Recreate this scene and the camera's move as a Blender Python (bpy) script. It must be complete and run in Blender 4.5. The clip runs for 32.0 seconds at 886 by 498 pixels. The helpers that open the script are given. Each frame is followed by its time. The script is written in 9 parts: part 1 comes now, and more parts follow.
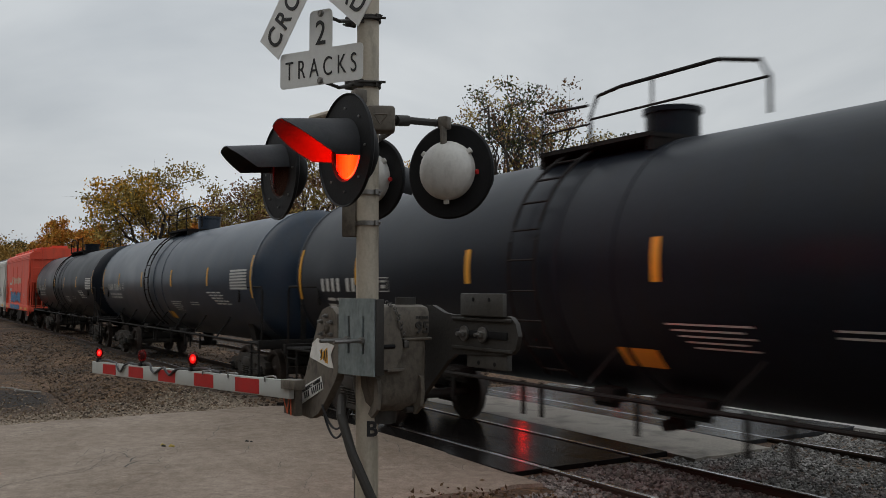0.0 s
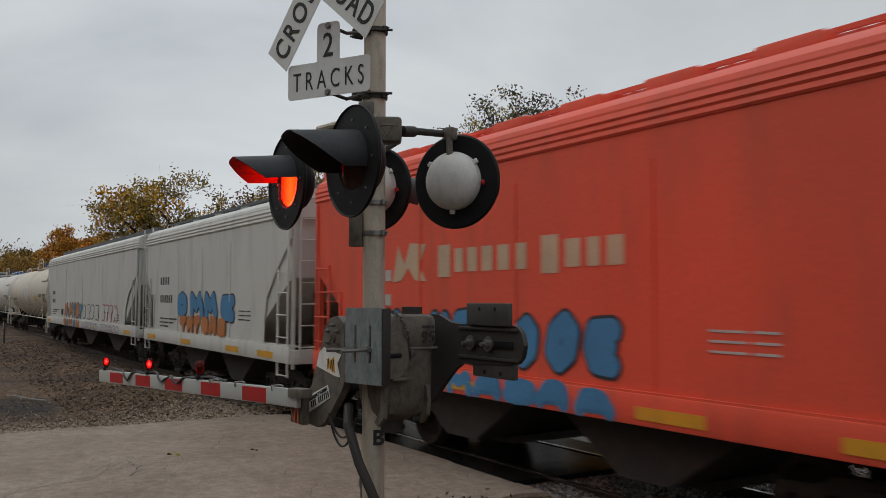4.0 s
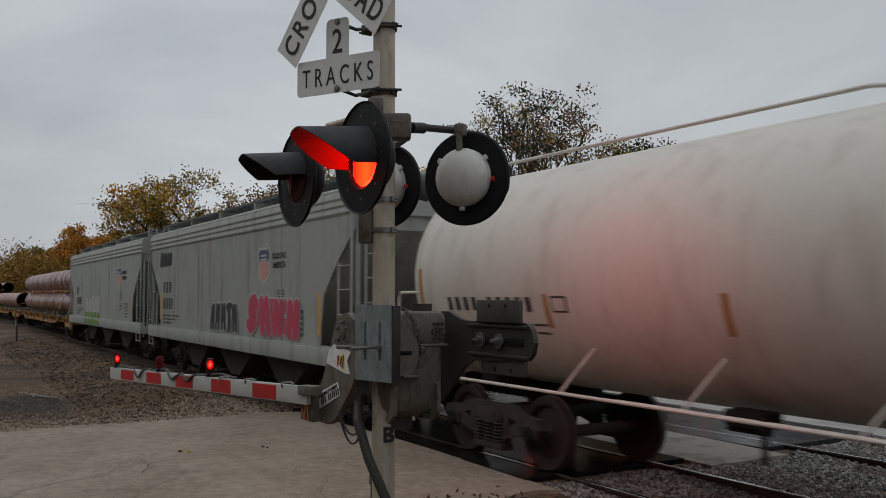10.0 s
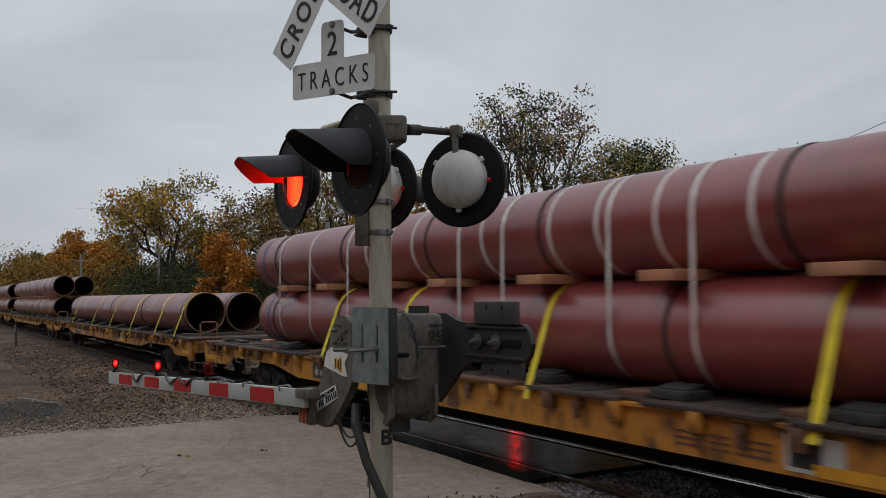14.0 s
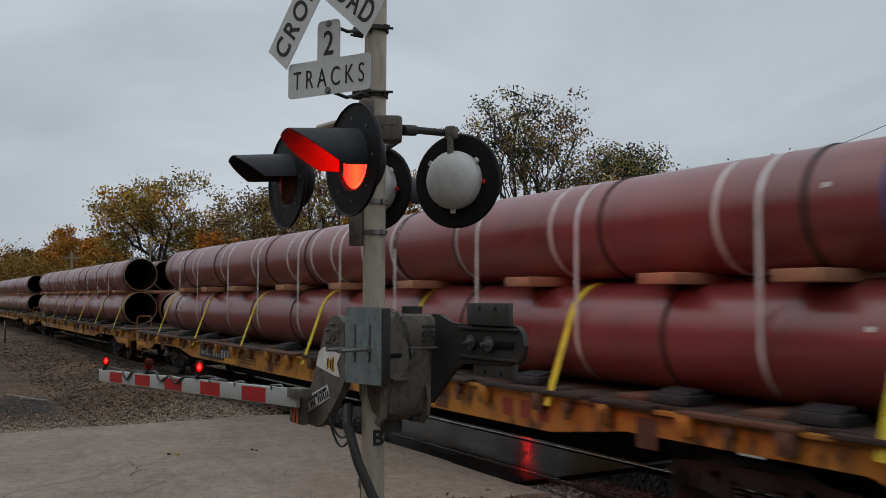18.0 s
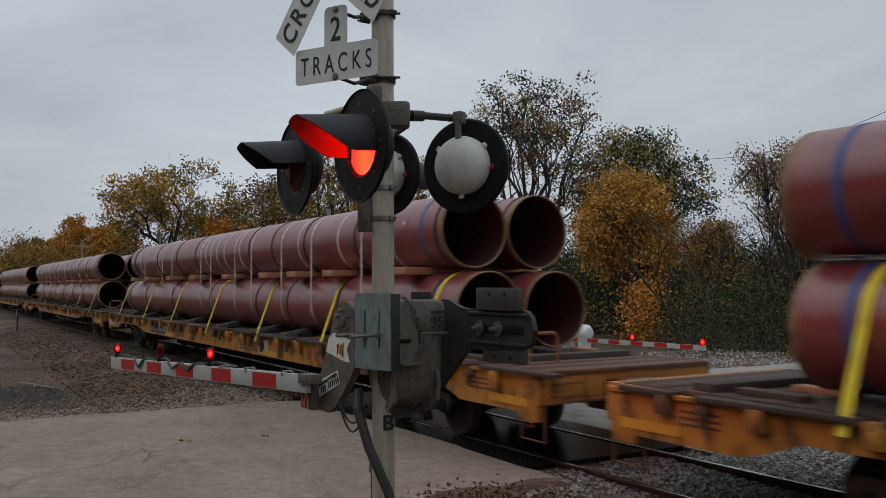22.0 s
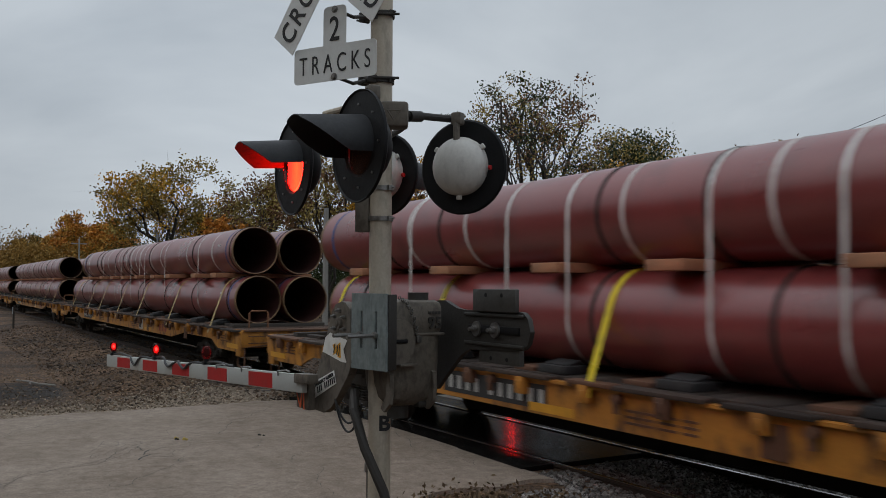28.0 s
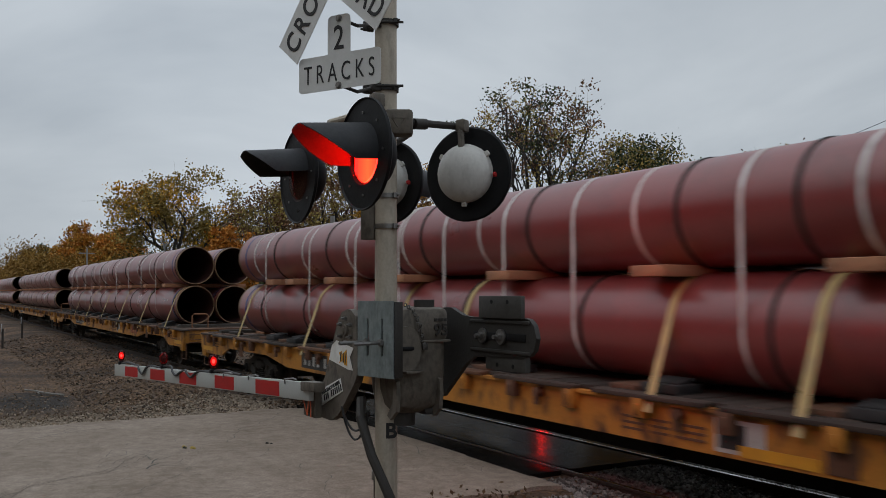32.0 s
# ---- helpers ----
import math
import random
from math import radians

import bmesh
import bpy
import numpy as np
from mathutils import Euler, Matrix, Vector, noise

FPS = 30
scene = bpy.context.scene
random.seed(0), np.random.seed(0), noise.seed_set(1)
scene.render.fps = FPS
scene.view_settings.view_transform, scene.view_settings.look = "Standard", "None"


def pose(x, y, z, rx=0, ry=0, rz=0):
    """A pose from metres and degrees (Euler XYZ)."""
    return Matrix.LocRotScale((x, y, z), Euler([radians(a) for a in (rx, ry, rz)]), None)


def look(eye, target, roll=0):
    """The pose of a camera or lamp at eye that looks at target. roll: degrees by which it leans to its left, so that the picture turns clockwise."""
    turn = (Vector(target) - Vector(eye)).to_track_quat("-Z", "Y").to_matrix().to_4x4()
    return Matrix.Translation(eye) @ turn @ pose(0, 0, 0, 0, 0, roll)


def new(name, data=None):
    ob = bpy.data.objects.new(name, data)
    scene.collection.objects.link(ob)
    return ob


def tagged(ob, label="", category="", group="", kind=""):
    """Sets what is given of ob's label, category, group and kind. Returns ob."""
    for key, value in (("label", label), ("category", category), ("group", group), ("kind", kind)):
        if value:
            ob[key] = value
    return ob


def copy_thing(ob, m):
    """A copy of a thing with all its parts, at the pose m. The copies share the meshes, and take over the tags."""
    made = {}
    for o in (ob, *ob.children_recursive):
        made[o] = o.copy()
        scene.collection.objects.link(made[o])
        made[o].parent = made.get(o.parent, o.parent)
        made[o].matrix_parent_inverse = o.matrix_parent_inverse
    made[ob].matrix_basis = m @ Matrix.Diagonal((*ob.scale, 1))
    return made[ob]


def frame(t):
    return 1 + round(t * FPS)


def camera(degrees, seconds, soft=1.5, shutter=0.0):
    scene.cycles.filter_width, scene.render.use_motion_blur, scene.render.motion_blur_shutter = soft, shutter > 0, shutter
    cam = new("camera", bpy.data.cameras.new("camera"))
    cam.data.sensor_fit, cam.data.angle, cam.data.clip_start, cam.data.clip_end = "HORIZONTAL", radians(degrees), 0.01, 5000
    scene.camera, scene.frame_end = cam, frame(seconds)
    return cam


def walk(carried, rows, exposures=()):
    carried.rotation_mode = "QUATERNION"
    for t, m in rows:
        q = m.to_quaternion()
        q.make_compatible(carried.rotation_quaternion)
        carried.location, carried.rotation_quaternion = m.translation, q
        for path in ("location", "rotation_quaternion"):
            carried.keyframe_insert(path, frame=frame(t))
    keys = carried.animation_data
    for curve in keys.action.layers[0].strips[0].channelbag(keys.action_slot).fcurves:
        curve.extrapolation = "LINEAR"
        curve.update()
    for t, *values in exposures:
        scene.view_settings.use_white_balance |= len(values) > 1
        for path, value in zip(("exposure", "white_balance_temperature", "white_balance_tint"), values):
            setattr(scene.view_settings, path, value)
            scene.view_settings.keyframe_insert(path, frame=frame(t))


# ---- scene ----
EYE_Z = 2.17          # eye above the rail heads
TRACK_1 = 7.55        # centre lines of the two tracks, which run along x
TRACK_2 = 11.75
SPEED = 12.3          # the train, in metres a second

cam = camera(53.65, 32.0, soft=0.75, shutter=0.24)
# seconds, heading from -x towards +y, tilt, lean (degrees), sway (metres)
WAY = [
    (0, 31.813, 2.657, 0.07, -0.009, 0.018, 0.002),
    (0.5, 31.811, 2.684, 0.06, -0.008, 0.017, 0.000),
    (1, 31.789, 2.744, 0.08, -0.008, 0.013, -0.001),
    (1.5, 31.748, 2.791, 0.15, -0.001, 0.001, 0.001),
    (2, 31.655, 2.818, 0.14, 0.001, -0.003, 0.003),
    (2.5, 31.650, 2.835, 0.05, 0.008, -0.004, 0.007),
    (3, 31.579, 2.869, 0.03, 0.015, -0.007, 0.006),
    (3.5, 31.582, 3.038, 0.10, 0.020, -0.015, 0.010),
    (5.5, 31.330, 3.476, -0.02, 0.005, 0.003, 0.001),
    (6, 31.285, 3.369, 0.00, 0.004, 0.003, 0.000),
    (6.5, 31.232, 3.361, -0.02, 0.006, 0.001, 0.004),
    (7, 31.184, 3.398, -0.01, 0.002, -0.000, 0.004),
    (7.5, 31.134, 3.403, 0.01, 0.003, 0.001, 0.003),
    (8, 31.067, 3.065, 0.00, 0.003, 0.002, 0.004),
    (8.5, 31.042, 2.898, 0.04, 0.012, -0.006, 0.003),
    (9, 30.998, 2.945, 0.08, 0.012, -0.011, 0.006),
    (9.5, 30.954, 2.999, 0.08, 0.002, -0.013, 0.003),
    (10, 30.883, 3.041, 0.04, 0.004, -0.003, 0.005),
    (10.5, 30.802, 3.105, 0.03, 0.001, 0.002, -0.000),
    (11, 30.794, 3.155, 0.01, 0.003, -0.003, -0.001),
    (11.5, 30.863, 3.019, -0.10, -0.000, 0.005, -0.002),
    (12, 30.819, 2.981, -0.06, 0.006, 0.005, 0.002),
    (12.5, 30.771, 3.039, -0.13, 0.010, 0.002, 0.003),
    (13, 30.771, 3.094, -0.18, 0.010, 0.002, 0.001),
    (13.5, 30.800, 3.122, -0.20, 0.010, 0.004, 0.004),
    (14, 30.937, 3.182, -0.39, 0.008, 0.013, 0.003),
    (14.5, 30.894, 3.215, -0.53, 0.009, 0.013, 0.002),
    (16.5, 30.679, 3.244, -0.42, -0.004, 0.008, -0.000),
    (17, 30.640, 3.318, -0.35, 0.000, 0.005, -0.005),
    (17.5, 31.014, 3.277, 0.03, 0.001, 0.003, -0.000),
    (18, 31.455, 3.263, 0.25, -0.001, 0.005, 0.001),
    (18.5, 31.387, 3.270, 0.26, -0.004, 0.006, 0.001),
    (19, 31.362, 3.358, 0.06, -0.005, 0.005, -0.003),
    (19.5, 31.285, 3.150, -0.01, -0.001, 0.004, -0.003),
    (20, 31.219, 2.806, -0.04, 0.002, 0.002, -0.002),
    (20.5, 31.046, 2.386, -0.10, -0.003, 0.005, -0.002),
    (21, 30.976, 2.243, -0.17, -0.003, 0.010, -0.002),
    (21.5, 30.909, 2.290, -0.18, -0.000, 0.010, -0.000),
    (22, 30.876, 2.342, -0.14, 0.004, 0.003, -0.002),
    (22.5, 30.803, 2.342, -0.19, 0.006, 0.006, 0.003),
    (23, 30.754, 2.425, -0.12, 0.007, 0.006, -0.003),
    (23.5, 30.704, 2.472, -0.09, 0.005, 0.006, -0.003),
    (24, 30.660, 2.483, -0.07, -0.003, 0.003, 0.001),
    (24.5, 30.612, 2.549, -0.00, 0.000, -0.000, -0.000),
    (25, 30.564, 2.522, 0.06, 0.006, 0.001, -0.003),
    (25.5, 30.508, 2.378, 0.18, -0.002, 0.001, -0.000),
    (27.5, 31.003, 2.294, 0.38, 0.001, 0.004, 0.003),
    (28, 31.049, 2.355, 0.31, 0.002, 0.004, 0.002),
    (28.5, 31.020, 2.400, -0.05, 0.000, 0.005, 0.002),
    (29, 30.924, 2.500, -0.22, 0.006, 0.011, -0.000),
    (29.5, 30.890, 2.553, -0.22, 0.011, 0.009, 0.003),
    (30, 30.821, 2.619, -0.22, 0.007, 0.011, -0.003),
    (30.5, 30.750, 2.663, -0.23, -0.000, 0.015, -0.004),
    (31, 30.701, 2.740, -0.10, 0.004, 0.012, -0.003),
    (31.5, 30.658, 2.745, -0.17, 0.006, 0.008, 0.001),
    (32, 30.609, 2.801, -0.11, 0.012, 0.007, 0.003),
]


def eye_pose(t, heading, tilt, lean, dx, dy, dz):
    h, p = radians(heading), radians(tilt)
    eye = Vector((dx, dy, EYE_Z + dz))
    ahead = Vector((-math.cos(h) * math.cos(p), math.sin(h) * math.cos(p), math.sin(p)))
    return look(eye, eye + ahead, lean)


walk(cam, [(r[0], eye_pose(*r)) for r in WAY], [(0.0, 0.13, 6820, 10), (3.5, 0.16, 6820, 10), (5.5, 0.03, 6750, 10), (7.0, 0.01, 6750, 10), (8.2, -0.06, 6750, 10), (10.2, -0.06, 6750, 10), (11.2, 0.04, 6750, 10), (13.0, 0.08, 6700, 10), (16.5, 0.0, 6450, 9), (32.0, 0.0, 6450, 9)])

# ---- overcast daylight ----
world = bpy.data.worlds.new("overcast_sky")
scene.world = world
world.use_nodes = True
wn, wl = world.node_tree.nodes, world.node_tree.links
wn.clear()
w_out, w_bg = wn.new("ShaderNodeOutputWorld"), wn.new("ShaderNodeBackground")
w_sky = wn.new("ShaderNodeTexSky")
w_sky.sky_type, w_sky.sun_disc = "NISHITA", False
w_sky.sun_elevation, w_sky.sun_rotation = radians(32), radians(200)
w_sky.dust_density, w_sky.air_density = 6.0, 1.0
w_tc, w_map = wn.new("ShaderNodeTexCoord"), wn.new("ShaderNodeMapping")
w_map.inputs["Scale"].default_value = (1.0, 1.0, 2.6)
w_n1, w_r1 = wn.new("ShaderNodeTexNoise"), wn.new("ShaderNodeValToRGB")
w_n1.inputs["Scale"].default_value, w_n1.inputs["Detail"].default_value = 1.7, 6.0
w_n1.inputs["Roughness"].default_value = 0.52
w_n1.inputs["Distortion"].default_value = 0.5
w_r1.color_ramp.elements[0].position, w_r1.color_ramp.elements[0].color = 0.30, (0.388, 0.435, 0.49, 1)
w_r1.color_ramp.elements[1].position, w_r1.color_ramp.elements[1].color = 0.72, (0.645, 0.692, 0.738, 1)
w_mix = wn.new("ShaderNodeMix")
w_mix.data_type = "RGBA"
w_mix.inputs["Factor"].default_value = 0.94
w_mul = wn.new("ShaderNodeVectorMath")
w_mul.operation = "SCALE"
w_mul.inputs["Scale"].default_value = 0.08
wl.new(w_tc.outputs["Generated"], w_map.inputs["Vector"])
wl.new(w_map.outputs["Vector"], w_n1.inputs["Vector"])
wl.new(w_n1.outputs["Fac"], w_r1.inputs["Fac"])
wl.new(w_sky.outputs["Color"], w_mul.inputs[0])
wl.new(w_mul.outputs["Vector"], w_mix.inputs["A"])
wl.new(w_r1.outputs["Color"], w_mix.inputs["B"])
# an overcast sky is brighter overhead than low down
w_sep, w_up, w_gain = wn.new("ShaderNodeSeparateXYZ"), wn.new("ShaderNodeMapRange"), wn.new("ShaderNodeVectorMath")
w_up.inputs["From Min"].default_value, w_up.inputs["From Max"].default_value = 0.30, 0.95
w_up.inputs["To Min"].default_value, w_up.inputs["To Max"].default_value = 1.0, 1.75
w_gain.operation = "SCALE"
wl.new(w_tc.outputs["Generated"], w_sep.inputs["Vector"])
wl.new(w_sep.outputs["Z"], w_up.inputs["Value"])
wl.new(w_mix.outputs["Result"], w_gain.inputs[0])
# and the cloud is a little heavier towards one side
w_dot, w_side, w_both = wn.new("ShaderNodeVectorMath"), wn.new("ShaderNodeMapRange"), wn.new("ShaderNodeMath")
w_dot.operation, w_both.operation = "DOT_PRODUCT", "MULTIPLY"
w_dot.inputs[1].default_value = (0.51, 0.86, 0.0)
w_side.inputs["From Min"].default_value, w_side.inputs["From Max"].default_value = -0.15, 0.55
w_side.inputs["To Min"].default_value, w_side.inputs["To Max"].default_value = 1.03, 0.86
wl.new(w_tc.outputs["Generated"], w_dot.inputs[0])
wl.new(w_dot.outputs["Value"], w_side.inputs["Value"])
wl.new(w_up.outputs["Result"], w_both.inputs[0])
wl.new(w_side.outputs["Result"], w_both.inputs[1])
w_dot2, w_low, w_all = wn.new("ShaderNodeVectorMath"), wn.new("ShaderNodeMapRange"), wn.new("ShaderNodeMath")
w_dot2.operation, w_all.operation = "DOT_PRODUCT", "MULTIPLY"
w_dot2.inputs[1].default_value = (0.45, 0.76, 0.9)
w_low.inputs["From Min"].default_value, w_low.inputs["From Max"].default_value = -0.42, -0.08
w_low.inputs["To Min"].default_value, w_low.inputs["To Max"].default_value = 0.82, 1.0
wl.new(w_tc.outputs["Generated"], w_dot2.inputs[0])
wl.new(w_dot2.outputs["Value"], w_low.inputs["Value"])
wl.new(w_both.outputs["Value"], w_all.inputs[0])
wl.new(w_low.outputs["Result"], w_all.inputs[1])
wl.new(w_all.outputs["Value"], w_gain.inputs["Scale"])
wl.new(w_gain.outputs["Vector"], w_bg.inputs["Color"])
w_bg.inputs["Strength"].default_value = 1.0
wl.new(w_bg.outputs["Background"], w_out.inputs["Surface"])

sun_data = bpy.data.lights.new("sun", "SUN")
sun_data.energy, sun_data.angle, sun_data.color = 0.25, radians(40), (1.0, 0.97, 0.93)
sun = new("sun", sun_data)
sun.matrix_world = look((0, 0, 30), (6, 16, 0))

# ---- materials ----
def mat(name, color, rough=0.6, metal=0.0, vary=0.12, scale=3.0, fine=40.0, bump=0.15, stain=None, amount=0.35,
        streak=0.0, coat=0.0, island=0.0, spec=0.5, spread=0.12, apart=0.0):
    """A procedural surface: colour varied at two scales, stains, optional vertical streaks, fine relief."""
    m = bpy.data.materials.new(name)
    m.use_nodes = True
    n, l = m.node_tree.nodes, m.node_tree.links
    b = n["Principled BSDF"]
    b.inputs["Roughness"].default_value, b.inputs["Metallic"].default_value = rough, metal
    b.inputs["Coat Weight"].default_value = coat
    b.inputs["Specular IOR Level"].default_value = spec
    tc = n.new("ShaderNodeTexCoord")
    big, small = n.new("ShaderNodeTexNoise"), n.new("ShaderNodeTexNoise")
    for k, s, d in ((big, scale, 4.0), (small, fine, 3.0)):
        k.inputs["Scale"].default_value, k.inputs["Detail"].default_value = s, d
        l.new(tc.outputs["Object"], k.inputs["Vector"])
    add = n.new("ShaderNodeMath")
    add.operation = "ADD"
    l.new(big.outputs["Fac"], add.inputs[0])
    l.new(small.outputs["Fac"], add.inputs[1])
    tone = n.new("ShaderNodeMapRange")
    tone.inputs["From Min"].default_value, tone.inputs["From Max"].default_value = 0.6, 1.4
    tone.inputs["To Min"].default_value, tone.inputs["To Max"].default_value = 1 - vary, 1 + vary
    l.new(add.outputs["Value"], tone.inputs["Value"])
    scl = n.new("ShaderNodeVectorMath")
    scl.operation = "SCALE"
    scl.inputs[0].default_value = color
    l.new(tone.outputs["Result"], scl.inputs["Scale"])
    out = scl.outputs["Vector"]
    if island:
        geo, mr, s2 = n.new("ShaderNodeNewGeometry"), n.new("ShaderNodeMapRange"), n.new("ShaderNodeVectorMath")
        s2.operation = "SCALE"
        mr.inputs["To Min"].default_value, mr.inputs["To Max"].default_value = 1 - island, 1 + island
        l.new(geo.outputs["Random Per Island"], mr.inputs["Value"])
        l.new(out, s2.inputs[0])
        l.new(mr.outputs["Result"], s2.inputs["Scale"])
        out = s2.outputs["Vector"]
    if apart:
        oi, mr, s2 = n.new("ShaderNodeObjectInfo"), n.new("ShaderNodeMapRange"), n.new("ShaderNodeVectorMath")
        s2.operation = "SCALE"
        mr.inputs["To Min"].default_value, mr.inputs["To Max"].default_value = 1 - apart, 1 + apart
        l.new(oi.outputs["Random"], mr.inputs["Value"])
        l.new(out, s2.inputs[0])
        l.new(mr.outputs["Result"], s2.inputs["Scale"])
        out = s2.outputs["Vector"]
    if stain:
        sn, mp, rmp, mx = (n.new("ShaderNodeTexNoise"), n.new("ShaderNodeMapping"), n.new("ShaderNodeMapRange"), n.new("ShaderNodeMix"))
        mp.inputs["Scale"].default_value = (1, 1, 1 - 0.9 * streak)
        mp.inputs["Location"].default_value = (3.1, 1.7, 0.4)
        sn.inputs["Scale"].default_value, sn.inputs["Detail"].default_value = scale * (1.7 + 4 * streak), 6.0
        rmp.inputs["From Min"].default_value, rmp.inputs["From Max"].default_value = 0.56 - spread / 2, 0.56 + spread
        rmp.inputs["To Max"].default_value = amount
        mx.data_type = "RGBA"
        mx.inputs["B"].default_value = (*stain, 1)
        l.new(tc.outputs["Object"], mp.inputs["Vector"])
        l.new(mp.outputs["Vector"], sn.inputs["Vector"])
        l.new(sn.outputs["Fac"], rmp.inputs["Value"])
        l.new(rmp.outputs["Result"], mx.inputs["Factor"])
        l.new(out, mx.inputs["A"])
        out = mx.outputs["Result"]
    l.new(out, b.inputs["Base Color"])
    if bump:
        bp = n.new("ShaderNodeBump")
        bp.inputs["Strength"].default_value, bp.inputs["Distance"].default_value = bump, 0.02
        l.new(small.outputs["Fac"], bp.inputs["Height"])
        l.new(bp.outputs["Normal"], b.inputs["Normal"])
    if rough < 0.9:
        rr = n.new("ShaderNodeMapRange")
        rr.inputs["To Min"].default_value, rr.inputs["To Max"].default_value = max(0.03, rough - 0.12), min(1, rough + 0.15)
        l.new(big.outputs["Fac"], rr.inputs["Value"])
        l.new(rr.outputs["Result"], b.inputs["Roughness"])
    return m


def glow(name, color, strength):
    m = bpy.data.materials.new(name)
    m.use_nodes = True
    b = m.node_tree.nodes["Principled BSDF"]
    b.inputs["Base Color"].default_value = (*color, 1)
    b.inputs["Emission Color"].default_value = (*color, 1)
    b.inputs["Emission Strength"].default_value = strength
    return m


def lens_glass(name, color, clear=0.85):
    m = bpy.data.materials.new(name)
    m.use_nodes = True
    n, l = m.node_tree.nodes, m.node_tree.links
    b = n["Principled BSDF"]
    b.inputs["Base Color"].default_value = (color[0] * 0.25, color[1] * 0.2, color[2] * 0.2, 1)
    b.inputs["Roughness"].default_value = 0.12
    tr, mx = n.new("ShaderNodeBsdfTransparent"), n.new("ShaderNodeMixShader")
    tr.inputs["Color"].default_value = (*color, 1)
    mx.inputs["Fac"].default_value = clear
    l.new(b.outputs["BSDF"], mx.inputs[1])
    l.new(tr.outputs["BSDF"], mx.inputs[2])
    l.new(mx.outputs["Shader"], n["Material Output"].inputs["Surface"])
    return m


def concrete():
    """Old road concrete: brown and grey blotches, speckled aggregate, dark stains, shallow pits."""
    m = bpy.data.materials.new("worn_concrete")
    m.use_nodes = True
    n, l = m.node_tree.nodes, m.node_tree.links
    b = n["Principled BSDF"]
    b.inputs["Roughness"].default_value, b.inputs["Specular IOR Level"].default_value = 0.88, 0.25
    tc = n.new("ShaderNodeTexCoord")

    def layer(scale, detail, rough, lo, hi, c0, c1, stretch=(1, 1, 1)):
        t, r, mp = n.new("ShaderNodeTexNoise"), n.new("ShaderNodeValToRGB"), n.new("ShaderNodeMapping")
        mp.inputs["Scale"].default_value = stretch
        t.inputs["Scale"].default_value, t.inputs["Detail"].default_value, t.inputs["Roughness"].default_value = scale, detail, rough
        l.new(tc.outputs["Object"], mp.inputs["Vector"])
        l.new(mp.outputs["Vector"], t.inputs["Vector"])
        l.new(t.outputs["Fac"], r.inputs["Fac"])
        r.color_ramp.elements[0].position, r.color_ramp.elements[0].color = lo, (*c0, 1)
        r.color_ramp.elements[1].position, r.color_ramp.elements[1].color = hi, (*c1, 1)
        return t, r.outputs["Color"]

    def times(p, q):
        k = n.new("ShaderNodeMix")
        k.data_type, k.blend_type = "RGBA", "MULTIPLY"
        k.inputs["Factor"].default_value = 1.0
        l.new(p, k.inputs["A"])
        l.new(q, k.inputs["B"])
        return k.outputs["Result"]
    _, base = layer(0.55, 6, 0.6, 0.32, 0.68, (0.213, 0.168, 0.131), (0.301, 0.247, 0.202))
    _, blot = layer(5.5, 8, 0.78, 0.34, 0.66, (0.70, 0.68, 0.66), (1.16, 1.16, 1.16))
    speck, grain = layer(48, 4, 0.7, 0.30, 0.70, (0.76, 0.75, 0.74), (1.22, 1.22, 1.22))
    _, dirt = layer(0.8, 8, 0.75, 0.55, 0.72, (1, 1, 1), (0.70, 0.66, 0.62))
    l.new(times(times(times(base, blot), grain), dirt), b.inputs["Base Color"])
    bp = n.new("ShaderNodeBump")
    bp.inputs["Strength"].default_value, bp.inputs["Distance"].default_value = 0.3, 0.02
    l.new(speck.outputs["Fac"], bp.inputs["Height"])
    l.new(bp.outputs["Normal"], b.inputs["Normal"])
    return m


M_GALV = mat("galvanised_steel", (0.36, 0.38, 0.40), 0.5, 0.55, 0.22, 14, 60, 0.06, (0.16, 0.17, 0.18), 0.4)
M_MAST = mat("weathered_aluminium", (0.48, 0.42, 0.335), 0.55, 0.2, 0.12, 4, 60, 0.06, (0.20, 0.18, 0.15), 0.45, 0.7)
M_SIGN = mat("white_reflective_sign", (0.62, 0.62, 0.60), 0.5, 0, 0.06, 5, 90, 0.03, (0.45, 0.44, 0.42), 0.25)
M_BLACK = mat("black_paint", (0.006, 0.006, 0.007), 0.55, 0, 0.3, 6, 60, 0.06, (0.012, 0.012, 0.012), 0.4, spec=0.25)
M_LETTER = mat("black_lettering", (0.012, 0.012, 0.013), 0.6, 0, 0.2, 6, 60, 0.0)
M_HOUSING = mat("white_lamp_housing", (0.58, 0.565, 0.53), 0.45, 0, 0.08, 6, 50, 0.05, (0.42, 0.40, 0.37), 0.45, 0.6)
M_CAST = mat("grey_painted_casting", (0.138, 0.119, 0.097), 0.6, 0.0, 0.16, 6, 50, 0.14, (0.045, 0.037, 0.03), 0.6, 0.4, spec=0.35)
M_CWT = mat("dull_steel_weight", (0.07, 0.066, 0.06), 0.6, 0.2, 0.2, 6, 50, 0.1, (0.04, 0.036, 0.032), 0.5)
M_PLATE = mat("weathered_galvanised_plate", (0.23, 0.265, 0.265), 0.55, 0.25, 0.2, 9, 45, 0.05, (0.09, 0.115, 0.12), 0.6, 0.75, spread=0.2)
M_DARKCAST = mat("dark_casting", (0.036, 0.032, 0.028), 0.65, 0.1, 0.2, 6, 50, 0.12, (0.03, 0.028, 0.026), 0.4)
